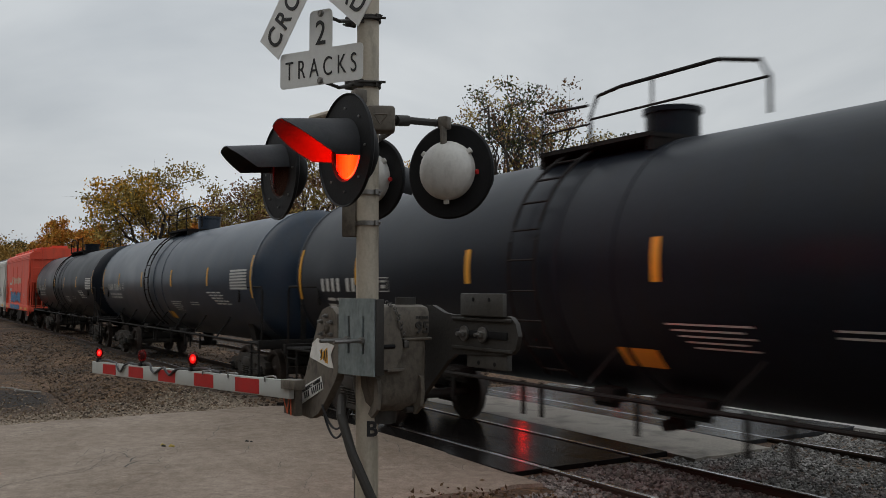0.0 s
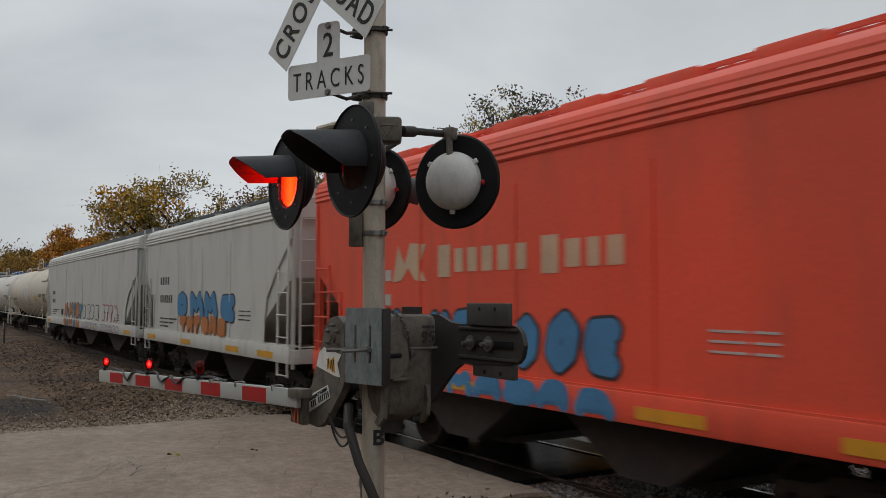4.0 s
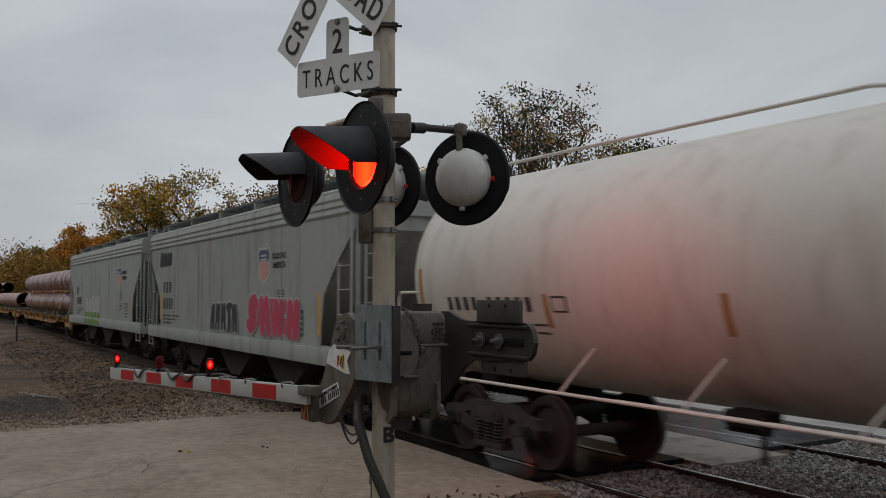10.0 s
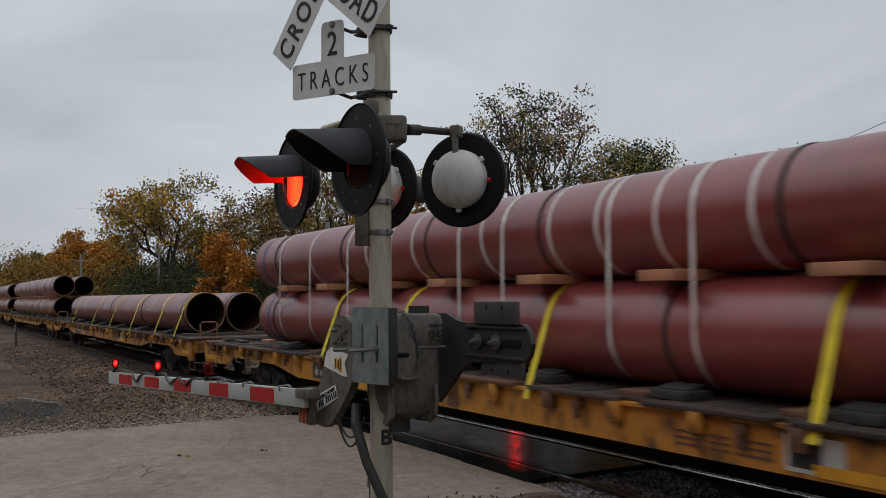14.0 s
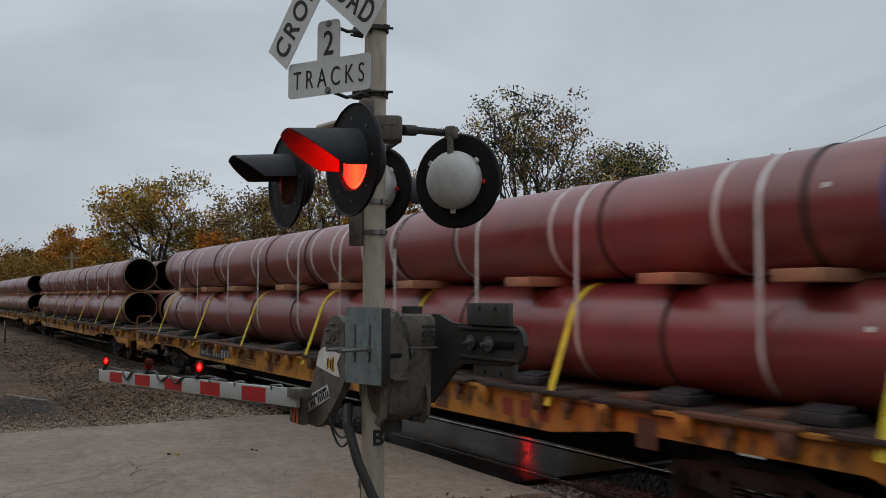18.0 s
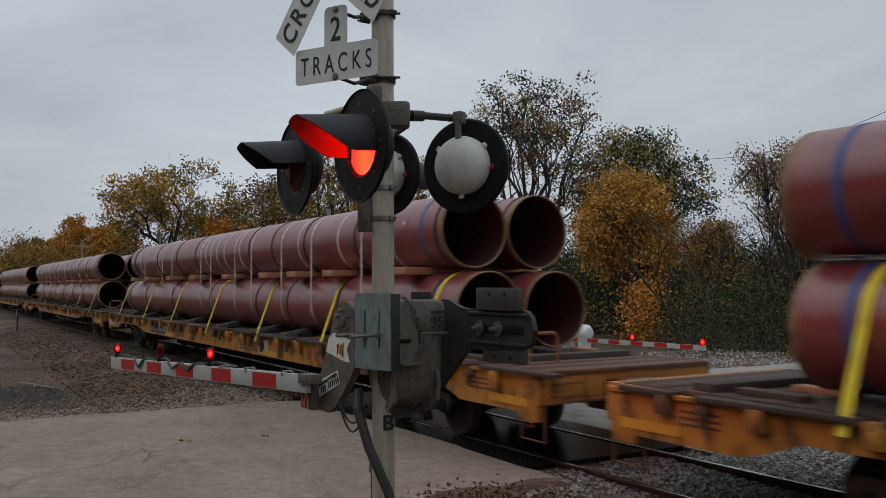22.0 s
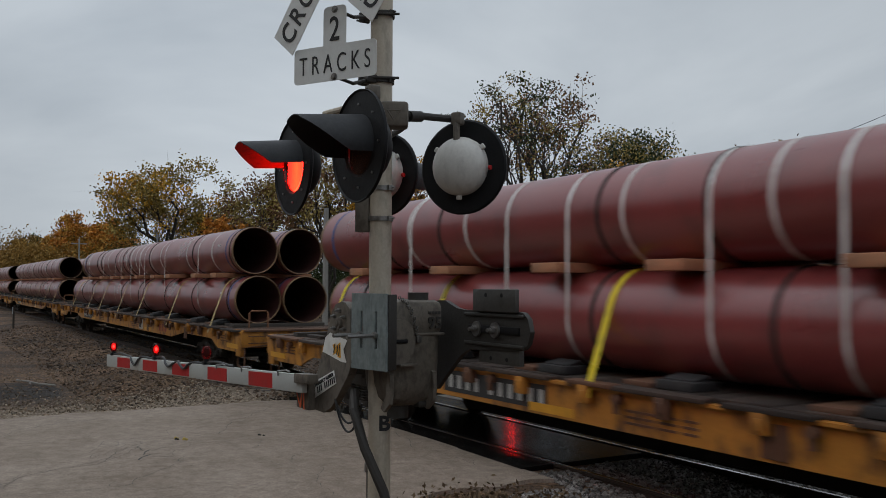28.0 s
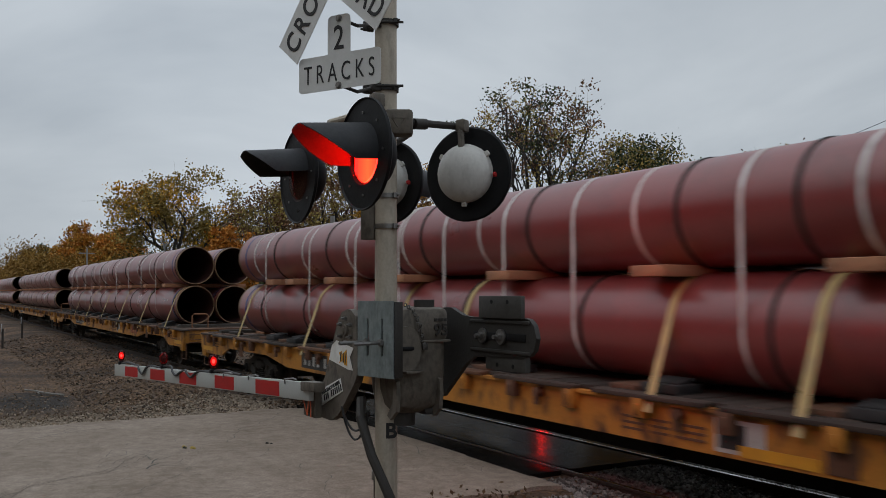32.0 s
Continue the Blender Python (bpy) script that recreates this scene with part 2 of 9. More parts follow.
M_ARMWHITE = mat("white_gate_arm", (0.43, 0.44, 0.42), 0.5, 0, 0.06, 3, 60, 0.03, (0.28, 0.265, 0.24), 0.35, spec=0.3)
M_RED = mat("red_reflective_tape", (0.43, 0.020, 0.020), 0.5, 0, 0.1, 4, 80, 0.03, (0.25, 0.03, 0.025), 0.3, spec=0.25)
M_STEEL = mat("bolt_steel", (0.25, 0.24, 0.23), 0.4, 0.8, 0.2, 20, 80, 0.05)
M_CABLE = mat("black_cable", (0.015, 0.015, 0.016), 0.5, 0, 0.2, 8, 60, 0.0)
M_YEL = mat("yellow_reflector", (0.62, 0.30, 0.02), 0.5, 0, 0.12, 3, 60, 0.02, (0.35, 0.18, 0.03), 0.3)
M_STICK = mat("white_sticker", (0.74, 0.73, 0.70), 0.5, 0, 0.06, 6, 60, 0.02, (0.4, 0.37, 0.3), 0.3)
M_ORANGE = mat("orange_marking", (0.60, 0.10, 0.03), 0.5, 0, 0.1, 5, 60, 0.0)
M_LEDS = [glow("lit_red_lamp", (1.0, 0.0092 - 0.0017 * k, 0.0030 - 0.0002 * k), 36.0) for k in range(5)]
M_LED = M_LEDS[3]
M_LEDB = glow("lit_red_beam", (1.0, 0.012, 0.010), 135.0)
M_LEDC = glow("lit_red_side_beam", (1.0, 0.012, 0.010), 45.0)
M_SMALLLED = glow("lit_marker_lamp", (1.0, 0.03, 0.03), 0.75)
M_HOT = glow("lit_marker_middle", (1.0, 0.10, 0.08), 5.0)
M_VISOR = mat("black_visor_paint", (0.030, 0.031, 0.034), 0.55, 0, 0.25, 6, 60, 0.05, (0.045, 0.045, 0.045), 0.4, spec=0.3)
M_LENS = lens_glass("red_lens", (0.95, 0.62, 0.5))
M_LENSSM = lens_glass("red_marker_lens", (0.95, 0.26, 0.25), 0.8)
M_CHAIN = mat("dull_chain_steel", (0.10, 0.092, 0.085), 0.5, 0.6, 0.2, 20, 80, 0.05)

M_CONC = concrete()
M_CHAR = mat("dark_wet_crumb", (0.02, 0.017, 0.014), 0.7, 0, 0.2, 6, 40, 0.1)
M_TAR = mat("tar_crack", (0.075, 0.066, 0.057), 0.9, 0, 0.2, 3, 40, 0.2)
M_WET = mat("wet_crossing_panel", (0.012, 0.011, 0.0105), 0.17, 0, 0.3, 2.2, 30, 0.008, (0.018, 0.016, 0.015), 0.5, spec=0.13)
M_WET.node_tree.nodes["Principled BSDF"].inputs["IOR"].default_value = 1.13
M_MIDROAD = mat("gritty_track_filling", (0.22, 0.197, 0.168), 0.75, 0, 0.25, 1.2, 30, 0.3, (0.06, 0.052, 0.045), 0.6, spec=0.25)
M_WET_FAR = mat("wet_blue_grey_panel", (0.030, 0.031, 0.034), 0.2, 0, 0.3, 1.4, 30, 0.06, (0.04, 0.038, 0.037), 0.5, spec=0.2)
M_FARROAD = mat("wet_road_surface", (0.27, 0.255, 0.235), 0.45, 0, 0.12, 0.8, 26, 0.15, (0.10, 0.096, 0.09), 0.5)
M_RAILTOP = mat("polished_rail_head", (0.55, 0.55, 0.56), 0.18, 1.0, 0.08, 3, 60, 0.0)
M_RAIL = mat("rusty_rail", (0.055, 0.036, 0.027), 0.75, 0.3, 0.2, 4, 50, 0.15, (0.03, 0.022, 0.018), 0.5)
M_TIE = mat("creosoted_timber", (0.045, 0.036, 0.03), 0.85, 0, 0.25, 4, 40, 0.3, (0.09, 0.08, 0.07), 0.4)
M_STONE = mat("grey_ballast_stone", (0.165, 0.156, 0.145), 0.85, 0, 0.3, 1.5, 60, 0.15, (0.07, 0.06, 0.05), 0.5, island=0.75)
M_STONEBROWN = mat("brown_ballast_stone", (0.088, 0.055, 0.033), 0.9, 0, 0.4, 0.7, 60, 0.15, (0.035, 0.025, 0.018), 0.5, island=0.8)
M_GRAVEL = mat("tan_gravel", (0.15, 0.094, 0.052), 0.9, 0, 0.45, 0.8, 60, 0.15, (0.07, 0.05, 0.036), 0.6, island=0.6)
M_PALEGRAVEL = mat("pale_road_edge_gravel", (0.25, 0.20, 0.15), 0.9, 0, 0.2, 9, 60, 0.15, (0.15, 0.125, 0.10), 0.5, island=0.5)
M_FARGRAVEL = mat("pale_grey_gravel", (0.30, 0.28, 0.255), 0.9, 0, 0.25, 1.5, 60, 0.15, (0.15, 0.135, 0.12), 0.4, island=0.5)
M_BARK = mat("bark", (0.040, 0.033, 0.027), 0.9, 0, 0.3, 5, 30, 0.4)
M_POLE = mat("weathered_pole", (0.24, 0.23, 0.21), 0.85, 0, 0.15, 3, 30, 0.2)
M_WHITE = mat("white_paint", (0.62, 0.62, 0.61), 0.5, 0, 0.06, 3, 40, 0.03, (0.4, 0.38, 0.35), 0.3)
M_LITTER = mat("fallen_brown_leaves", (0.13, 0.082, 0.045), 0.85, 0, 0.2, 6, 30, 0.0, island=0.6)
M_DOLLY = mat("dry_weed", (0.10, 0.066, 0.034), 0.9, 0, 0.2, 6, 30, 0.0, island=0.4)


def leaf_mat(name, color, island=0.45):
    m = mat(name, color, 0.7, 0, 0.2, 0.35, 3.0, 0.0, None, 0, island=island)
    m.node_tree.nodes["Principled BSDF"].inputs["Specular IOR Level"].default_value = 0.15
    return m


M_LEAF_OLIVE = leaf_mat("olive_leaves", (0.27, 0.20, 0.058))
M_LEAF_GREEN = leaf_mat("dark_green_leaves", (0.046, 0.060, 0.022))
M_LEAF_DARK = leaf_mat("shaded_green_leaves", (0.046, 0.056, 0.022), 0.6)
M_LEAF_YEL = leaf_mat("golden_leaves", (0.50, 0.27, 0.03))
M_LEAF_ORANGE = leaf_mat("orange_leaves", (0.46, 0.19, 0.035))
M_LEAF_BROWN = leaf_mat("brown_leaves", (0.18, 0.098, 0.05))
M_LEAF_GOLDBROWN = leaf_mat("golden_brown_leaves", (0.44, 0.25, 0.05))
M_LEAF_PURPLE = leaf_mat("purple_brown_leaves", (0.20, 0.125, 0.085))
M_LEAF_FAR = leaf_mat("far_autumn_leaves", (0.27, 0.165, 0.045))
M_LEAF_REDBUSH = leaf_mat("red_bush_leaves", (0.25, 0.03, 0.02))
M_GRASS = leaf_mat("dry_grass", (0.13, 0.10, 0.042))

# ---- mesh helpers ----
def box(bm, c, s, rot=None, bevel=0.0):
    m = Matrix.LocRotScale(Vector(c), Euler([radians(a) for a in (rot or (0, 0, 0))]), Vector(s))
    r = bmesh.ops.create_cube(bm, size=1.0, matrix=m)
    if bevel:
        es = {e for v in r["verts"] for e in v.link_edges}
        bmesh.ops.bevel(bm, geom=list(es), offset=bevel, segments=2, affect="EDGES", profile=0.5)


def cyl(bm, a, b, r, r2=None, seg=12, caps=True):
    a, b = Vector(a), Vector(b)
    d = b - a
    m = Matrix.Translation((a + b) / 2) @ d.to_track_quat("Z", "Y").to_matrix().to_4x4()
    bmesh.ops.create_cone(bm, cap_ends=caps, segments=seg, radius1=r, radius2=r if r2 is None else r2, depth=d.length, matrix=m)


def tube(bm, pts, r, seg=8):
    """A round bar through the points, with turned corners."""
    pts = [Vector(p) for p in pts]
    rings = []
    for i, p in enumerate(pts):
        d = (pts[min(i + 1, len(pts) - 1)] - pts[max(i - 1, 0)]).normalized()
        up = Vector((0, 0, 1)) if abs(d.z) < 0.95 else Vector((0, 1, 0))
        s = d.cross(up).normalized()
        u = s.cross(d)
        rings.append([bm.verts.new(p + r * (math.cos(2 * math.pi * k / seg) * s + math.sin(2 * math.pi * k / seg) * u)) for k in range(seg)])
    for q, w in zip(rings, rings[1:]):
        for k in range(seg):
            bm.faces.new((q[k], q[(k + 1) % seg], w[(k + 1) % seg], w[k]))
    bm.faces.new(rings[0][::-1])
    bm.faces.new(rings[-1])


def prism(bm, outline, a, b, axis="y"):
    """An outline of (u, v) pairs pushed from a to b along an axis. y: (x, z); x: (y, z); z: (x, y)."""
    def at(u, v, w):
        return {"y": (u, w, v), "x": (w, u, v), "z": (u, v, w)}[axis]
    p = [bm.verts.new(at(u, v, a)) for u, v in outline]
    q = [bm.verts.new(at(u, v, b)) for u, v in outline]
    k = len(p)
    bm.faces.new(p)
    bm.faces.new(q[::-1])
    for i in range(k):
        bm.faces.new((p[i], q[i], q[(i + 1) % k], p[(i + 1) % k]))


def lathe(bm, profile, seg=32, m=None, a0=0.0, a1=360.0):
    """(along x, radius) pairs turned about the x axis."""
    m = m or Matrix()
    full = abs(a1 - a0) >= 359.9
    cnt = seg if full else seg + 1
    rings = []
    for x, r in profile:
        if r < 1e-5:
            rings.append([bm.verts.new(m @ Vector((x, 0, 0)))])
        else:
            rings.append([bm.verts.new(m @ Vector((x, r * math.cos(radians(a0 + (a1 - a0) * k / seg)), r * math.sin(radians(a0 + (a1 - a0) * k / seg))))) for k in range(cnt)])
    for p, q in zip(rings, rings[1:]):
        for k in range(seg):
            j = (k + 1) % cnt
            if len(p) == 1 and len(q) == 1:
                continue
            if len(p) == 1:
                bm.faces.new((p[0], q[j], q[k]))
            elif len(q) == 1:
                bm.faces.new((p[k], p[j], q[0]))
            else:
                bm.faces.new((p[k], p[j], q[j], q[k]))


def mesh_of(bm, name, material, smooth=35):
    bmesh.ops.recalc_face_normals(bm, faces=bm.faces)
    me = bpy.data.meshes.new(name)
    bm.to_mesh(me)
    bm.free()
    for mt in (material if isinstance(material, (list, tuple)) else [material]):
        me.materials.append(mt)
    if smooth:
        me.shade_smooth()
        me.set_sharp_from_angle(angle=radians(smooth))
    return me


def part(name, bm, material, parent, label="", at=None, smooth=35):
    """One mesh object under a thing or part."""
    ob = new(name, mesh_of(bm, name, material, smooth) if isinstance(bm, bmesh.types.BMesh) else bm)
    ob.parent = parent
    if at is not None:
        ob.matrix_local = at
    if label:
        tagged(ob, label)
    return ob


def thing(name, m, label, category, group="", kind=""):
    ob = new(name)
    ob.empty_display_size = 0.3
    ob.matrix_basis = m
    return tagged(ob, label, category, group, kind)


def solid(name, bm, material, label, category, m=None, group="", kind="", smooth=35):
    ob = new(name, mesh_of(bm, name, material, smooth))
    if m is not None:
        ob.matrix_basis = m
    return tagged(ob, label, category, group, kind)


def lettering(text, size, depth=0.002, spacing=1.0, weight=0.0):
    cu = bpy.data.curves.new("lettering", "FONT")
    cu.body, cu.size, cu.extrude, cu.align_x, cu.align_y = text, size, depth, "CENTER", "CENTER"
    cu.space_character, cu.offset = spacing, weight
    ob = new("lettering", cu)
    bpy.context.view_layer.update()
    me = bpy.data.meshes.new_from_object(ob.evaluated_get(bpy.context.evaluated_depsgraph_get()))
    bpy.data.objects.remove(ob)
    bpy.data.curves.remove(cu)
    return me


def stencil(parent, x0, z0, widths, h, y, gap, ink, label="stencilled bar"):
    """Painted writing as a row of plain bars, each a part of its own, on the plane y."""
    x = x0
    for w in widths:
        bm = bmesh.new()
        box(bm, (x + w / 2, y, z0), (w, 0.006, h))
        part("stencil_bar", bm, ink, parent, label, smooth=0)
        x += w + gap


def bars(bm, x0, z0, widths, h, y, gap, thick=0.006):
    """Writing that cannot be read: a row of plain bars on the plane y."""
    x = x0
    for w in widths:
        box(bm, (x + w / 2, y, z0), (w, thick, h))
        x += w + gap
    return x

# ---- ground, road, tracks ----
ROAD_R, ROAD_L = -8.1, -15.95     # edges of the road that crosses the tracks


def ground_z(x, y):
    """Height of the bare ground: low verge, ballast bed under the tracks, level beside the road."""
    n = noise.noise(Vector((x * 0.35, y * 0.35, 0))) * 0.07 + noise.noise(Vector((x * 1.3, y * 1.3, 4))) * 0.025
    bed = min(1.0, max(0.0, (y - 3.4) / 1.6)) * min(1.0, max(0.0, (16.2 - y) / 1.6))
    z = -0.36 * (1 - bed) - 0.125 * bed + n * (1 - 0.65 * bed)
    near_road = min(1.0, max(0.0, 1 - max(x - ROAD_R, ROAD_L - x, 0) / 2.2))
    z = z * (1 - near_road) + (-0.075 + n * 0.35) * near_road
    knoll = min(1.0, max(0.0, (x + 6.6) / 2.0)) * min(1.0, max(0.0, (4.2 - y) / 2.0))
    z += 0.75 * knoll
    if y > 30:
        z += 0.03 * min(y - 30, 40) * (0.5 + noise.noise(Vector((x * 0.02, y * 0.02, 9))))
    return z


def ground_sheet():
    xs = [-900, -500, -300, -200, -150, -120, -100, -80, -66] + [-56 + 1.1 * i for i in range(36)] + [-16.0 + 0.32 * i for i in range(62)] + [5 + 2.0 * i for i in range(14)] + [40, 60, 100, 200, 500, 900]
    ys = [-300, -100, -40, -20, -10, -6] + [-3.5 + 0.32 * i for i in range(64)] + [17.5 + 1.5 * i for i in range(14)] + [40, 48, 60, 80, 120, 200, 400, 900]
    bm = bmesh.new()
    g = [[bm.verts.new((x, y, ground_z(x, y))) for y in ys] for x in xs]
    for i in range(len(xs) - 1):
        for j in range(len(ys) - 1):
            bm.faces.new((g[i][j], g[i + 1][j], g[i + 1][j + 1], g[i][j + 1]))
    return bm


def ground_material():
    m = bpy.data.materials.new("dirt_gravel_and_dry_leaves")
    m.use_nodes = True
    n, l = m.node_tree.nodes, m.node_tree.links
    b = n["Principled BSDF"]
    b.inputs["Roughness"].default_value = 0.93
    tc = n.new("ShaderNodeTexCoord")

    def noise_ramp(scale, detail, lo, hi, c0, c1, kind="ShaderNodeTexNoise"):
        t, r = n.new(kind), n.new("ShaderNodeValToRGB")
        t.inputs["Scale"].default_value = scale
        if kind == "ShaderNodeTexNoise":
            t.inputs["Detail"].default_value = detail
        l.new(tc.outputs["Object"], t.inputs["Vector"])
        l.new(t.outputs[0], r.inputs["Fac"])
        r.color_ramp.elements[0].position, r.color_ramp.elements[0].color = lo, (*c0, 1)
        r.color_ramp.elements[1].position, r.color_ramp.elements[1].color = hi, (*c1, 1)
        return t, r
    t1, r1 = noise_ramp(0.33, 5, 0.35, 0.68, (0.030, 0.0175, 0.0102), (0.135, 0.083, 0.047))
    t2, r2 = noise_ramp(13, 6, 0.34, 0.66, (0.30, 0.28, 0.26), (1.9, 1.8, 1.7))
    t3, r3 = noise_ramp(2.1, 6, 0.52, 0.62, (0, 0, 0), (1, 1, 1))
    mul, mx = n.new("ShaderNodeMix"), n.new("ShaderNodeMix")
    for k, ty in ((mul, "MULTIPLY"), (mx, "MIX")):
        k.data_type, k.blend_type = "RGBA", ty
    mul.inputs["Factor"].default_value = 1.0
    l.new(r1.outputs["Color"], mul.inputs["A"])
    l.new(r2.outputs["Color"], mul.inputs["B"])
    sc = n.new("ShaderNodeMath")
    sc.operation = "MULTIPLY"
    sc.inputs[1].default_value = 0.55
    l.new(r3.outputs["Color"], sc.inputs[0])
    l.new(sc.outputs["Value"], mx.inputs["Factor"])
    l.new(mul.outputs["Result"], mx.inputs["A"])
    mx.inputs["B"].default_value = (0.036, 0.023, 0.015, 1)
    # a pale dusty shoulder along the road, and a damp hollow beside it
    out = mx.outputs["Result"]
    wob = n.new("ShaderNodeTexNoise")
    wob.inputs["Scale"].default_value, wob.inputs["Detail"].default_value = 0.9, 6
    l.new(tc.outputs["Object"], wob.inputs["Vector"])
    for centre, size, lo, hi, paint, most in (((-17.6, 1.5, 0), (2.1, 9.0, 9.0), 0.75, 1.15, (0.205, 0.165, 0.125), 0.62), ((-22.6, 2.2, 0), (1.9, 0.85, 9.0), 0.8, 1.1, (0.016, 0.012, 0.010), 0.9)):
        sub, ln, ad, rm, px = n.new("ShaderNodeMapping"), n.new("ShaderNodeVectorMath"), n.new("ShaderNodeMath"), n.new("ShaderNodeMapRange"), n.new("ShaderNodeMix")
        sub.vector_type = "TEXTURE"
        sub.inputs["Location"].default_value, sub.inputs["Scale"].default_value = centre, size
        ln.operation, px.data_type = "LENGTH", "RGBA"
        ad.operation = "MULTIPLY_ADD"
        ad.inputs[1].default_value = 1.3
        rm.inputs["From Min"].default_value, rm.inputs["From Max"].default_value = lo + 0.65, hi + 0.65
        rm.inputs["To Min"].default_value, rm.inputs["To Max"].default_value = most, 0.0
        l.new(tc.outputs["Object"], sub.inputs["Vector"])
        l.new(sub.outputs["Vector"], ln.inputs[0])
        l.new(wob.outputs[0], ad.inputs[0])
        l.new(ln.outputs["Value"], ad.inputs[2])
        l.new(ad.outputs["Value"], rm.inputs["Value"])
        l.new(rm.outputs["Result"], px.inputs["Factor"])
        l.new(out, px.inputs["A"])
        px.inputs["B"].default_value = (*paint, 1)
        out = px.outputs["Result"]
    l.new(out, b.inputs["Base Color"])
    bp = n.new("ShaderNodeBump")
    bp.inputs["Strength"].default_value, bp.inputs["Distance"].default_value = 1.0, 0.09
    l.new(t2.outputs[0], bp.inputs["Height"])
    l.new(bp.outputs["Normal"], b.inputs["Normal"])
    return m


M_GROUND = ground_material()
solid("ground", ground_sheet(), M_GROUND, "brown dirt and gravel verge strewn with dry leaves", "ground", kind="structure", smooth=60)


def ragged(a, b, wob, step, seed):
    """Points from a to b (x, y) that wander sideways."""
    a, b = Vector(a), Vector(b)
    cnt = max(2, int((b - a).length / step))
    side = Vector((-(b - a).y, (b - a).x)).normalized()
    return [a.lerp(b, i / cnt) + side * wob * noise.noise(Vector((i * 0.7, seed, 0))) for i in range(cnt + 1)]


def road_top(x, y):
    """Height of the road, which is a little crowned and uneven."""
    f = (x - ROAD_L) / (ROAD_R - ROAD_L) * 2 - 1
    return -0.03 * min(1.0, abs(f)) ** 3 + 0.012 * noise.noise(Vector((x * 0.5, y * 0.5, 2)))


def road_slab(y0, y1, name, material, label, wob=0.28, curve=0.0):
    bm = bmesh.new()
    right = ragged((ROAD_R, y0), (ROAD_R, y1), wob, 0.25, 3.3)
    left = ragged((ROAD_L, y0), (ROAD_L, y1), wob, 0.25, 8.1)
    rings = []
    for p, q in zip(left, right):
        cols = [p.lerp(q, k / 24) for k in range(25)]
        top = [bm.verts.new((c.x, c.y, road_top(c.x, c.y))) for c in cols]
        rings.append([bm.verts.new((p.x - 0.05, p.y, -0.3))] + top + [bm.verts.new((q.x + 0.05, q.y, -0.3))])
    for u, w in zip(rings, rings[1:]):
        for k in range(len(u) - 1):
            bm.faces.new((u[k], u[k + 1], w[k + 1], w[k]))
    bm.faces.new(rings[0])
    bm.faces.new(rings[-1][::-1])
    return solid(name, bm, material, label, "road", kind="structure")


road_near = road_slab(-40, TRACK_1 - 1.25, "road_1", M_CONC, "cracked pale concrete road running up to the tracks")
road_slab(TRACK_1 + 1.35, TRACK_2 - 1.3, "road_2", M_MIDROAD, "damp road strip between the two tracks", 0.1)
road_slab(TRACK_2 + 1.3, 60, "road_3", M_FARROAD, "damp grey road beyond the tracks")


def crack(pts, w, name="crack"):
    """A thin tarred crack lying on the road."""
    bm = bmesh.new()
    vs = []
    for i, (x, y) in enumerate(pts):
        k = w * (0.45 + 0.9 * abs(noise.noise(Vector((x * 3, y * 3, 1)))))
        z = road_top(x, y) + 0.003
        vs.append((bm.verts.new((x - k, y - k * 0.6, z)), bm.verts.new((x + k, y + k * 0.6, z))))
    for (a, b), (c, d) in zip(vs, vs[1:]):
        bm.faces.new((a, b, d, c))
    return part(name, bm, M_TAR, road_near, "dark crack in the concrete", smooth=0)


def jag(x, y, heading, length, w, rg, branch=2):
    """A jagged crack that wanders and forks."""
    pts, a = [(x, y)], heading
    for _ in range(int(length / 0.09)):
        a += rg.gauss(0, 0.38)
        a += (heading - a) * 0.15
        x, y = x + 0.09 * math.cos(a), y + 0.09 * math.sin(a)
        if not (ROAD_L + 0.2 < x < ROAD_R - 0.2 and y < TRACK_1 - 1.4):
            break
        pts.append((x, y))
        if branch and rg.random() < 0.06:
            jag(x, y, a + rg.choice((-1, 1)) * rg.uniform(0.5, 1.2), length * 0.4, w * 0.7, rg, branch - 1)
    if len(pts) > 2:
        crack(pts, w)


crg = random.Random(77)
for q in ((-8.6, 0.4, 2.3, 6.0, 0.006), (-12.6, -1.0, 1.9, 5.0, 0.006), (-10.2, 0.3, 2.0, 3.0, 0.006),
          (-9.0, 5.9, 2.9, 4.0, 0.007), (-8.5, 3.8, 2.6, 3.0, 0.005), (-15.3, 5.6, 5.9, 3.4, 0.008)):
    jag(*q, crg)
# a broken patch with a web of short cracks round it
for _ in range(24):
    jag(-11.9 + crg.gauss(0, 0.8), 2.7 + crg.gauss(0, 0.5), crg.uniform(0, 6.28), crg.uniform(0.3, 1.0), 0.005, crg, 1)
for k in range(7):
    jag(-12.35 + 0.16 * k, 2.62 + crg.gauss(0, 0.05), 0.25 + crg.gauss(0, 0.5), 0.42, 0.016, crg, 0)


def rail_mesh(x0, x1):
    out = [(-0.07, -0.17), (0.07, -0.17), (0.07, -0.155), (0.012, -0.13), (0.012, -0.045), (0.036, -0.03), (0.036, -0.004), (0.03, 0.0),
           (-0.03, 0.0), (-0.036, -0.004), (-0.036, -0.03), (-0.012, -0.045), (-0.012, -0.13), (-0.07, -0.155)]
    bm = bmesh.new()
    prism(bm, out, x0, x1, "x")
    return mesh_of(bm, "rail", M_RAIL)


def rail_head_mesh(x0, x1):
    bm = bmesh.new()
    prism(bm, [(-0.028, 0.0005), (0.028, 0.0005), (0.026, 0.003), (-0.026, 0.003)], x0, x1, "x")
    return mesh_of(bm, "polished_head", M_RAILTOP)


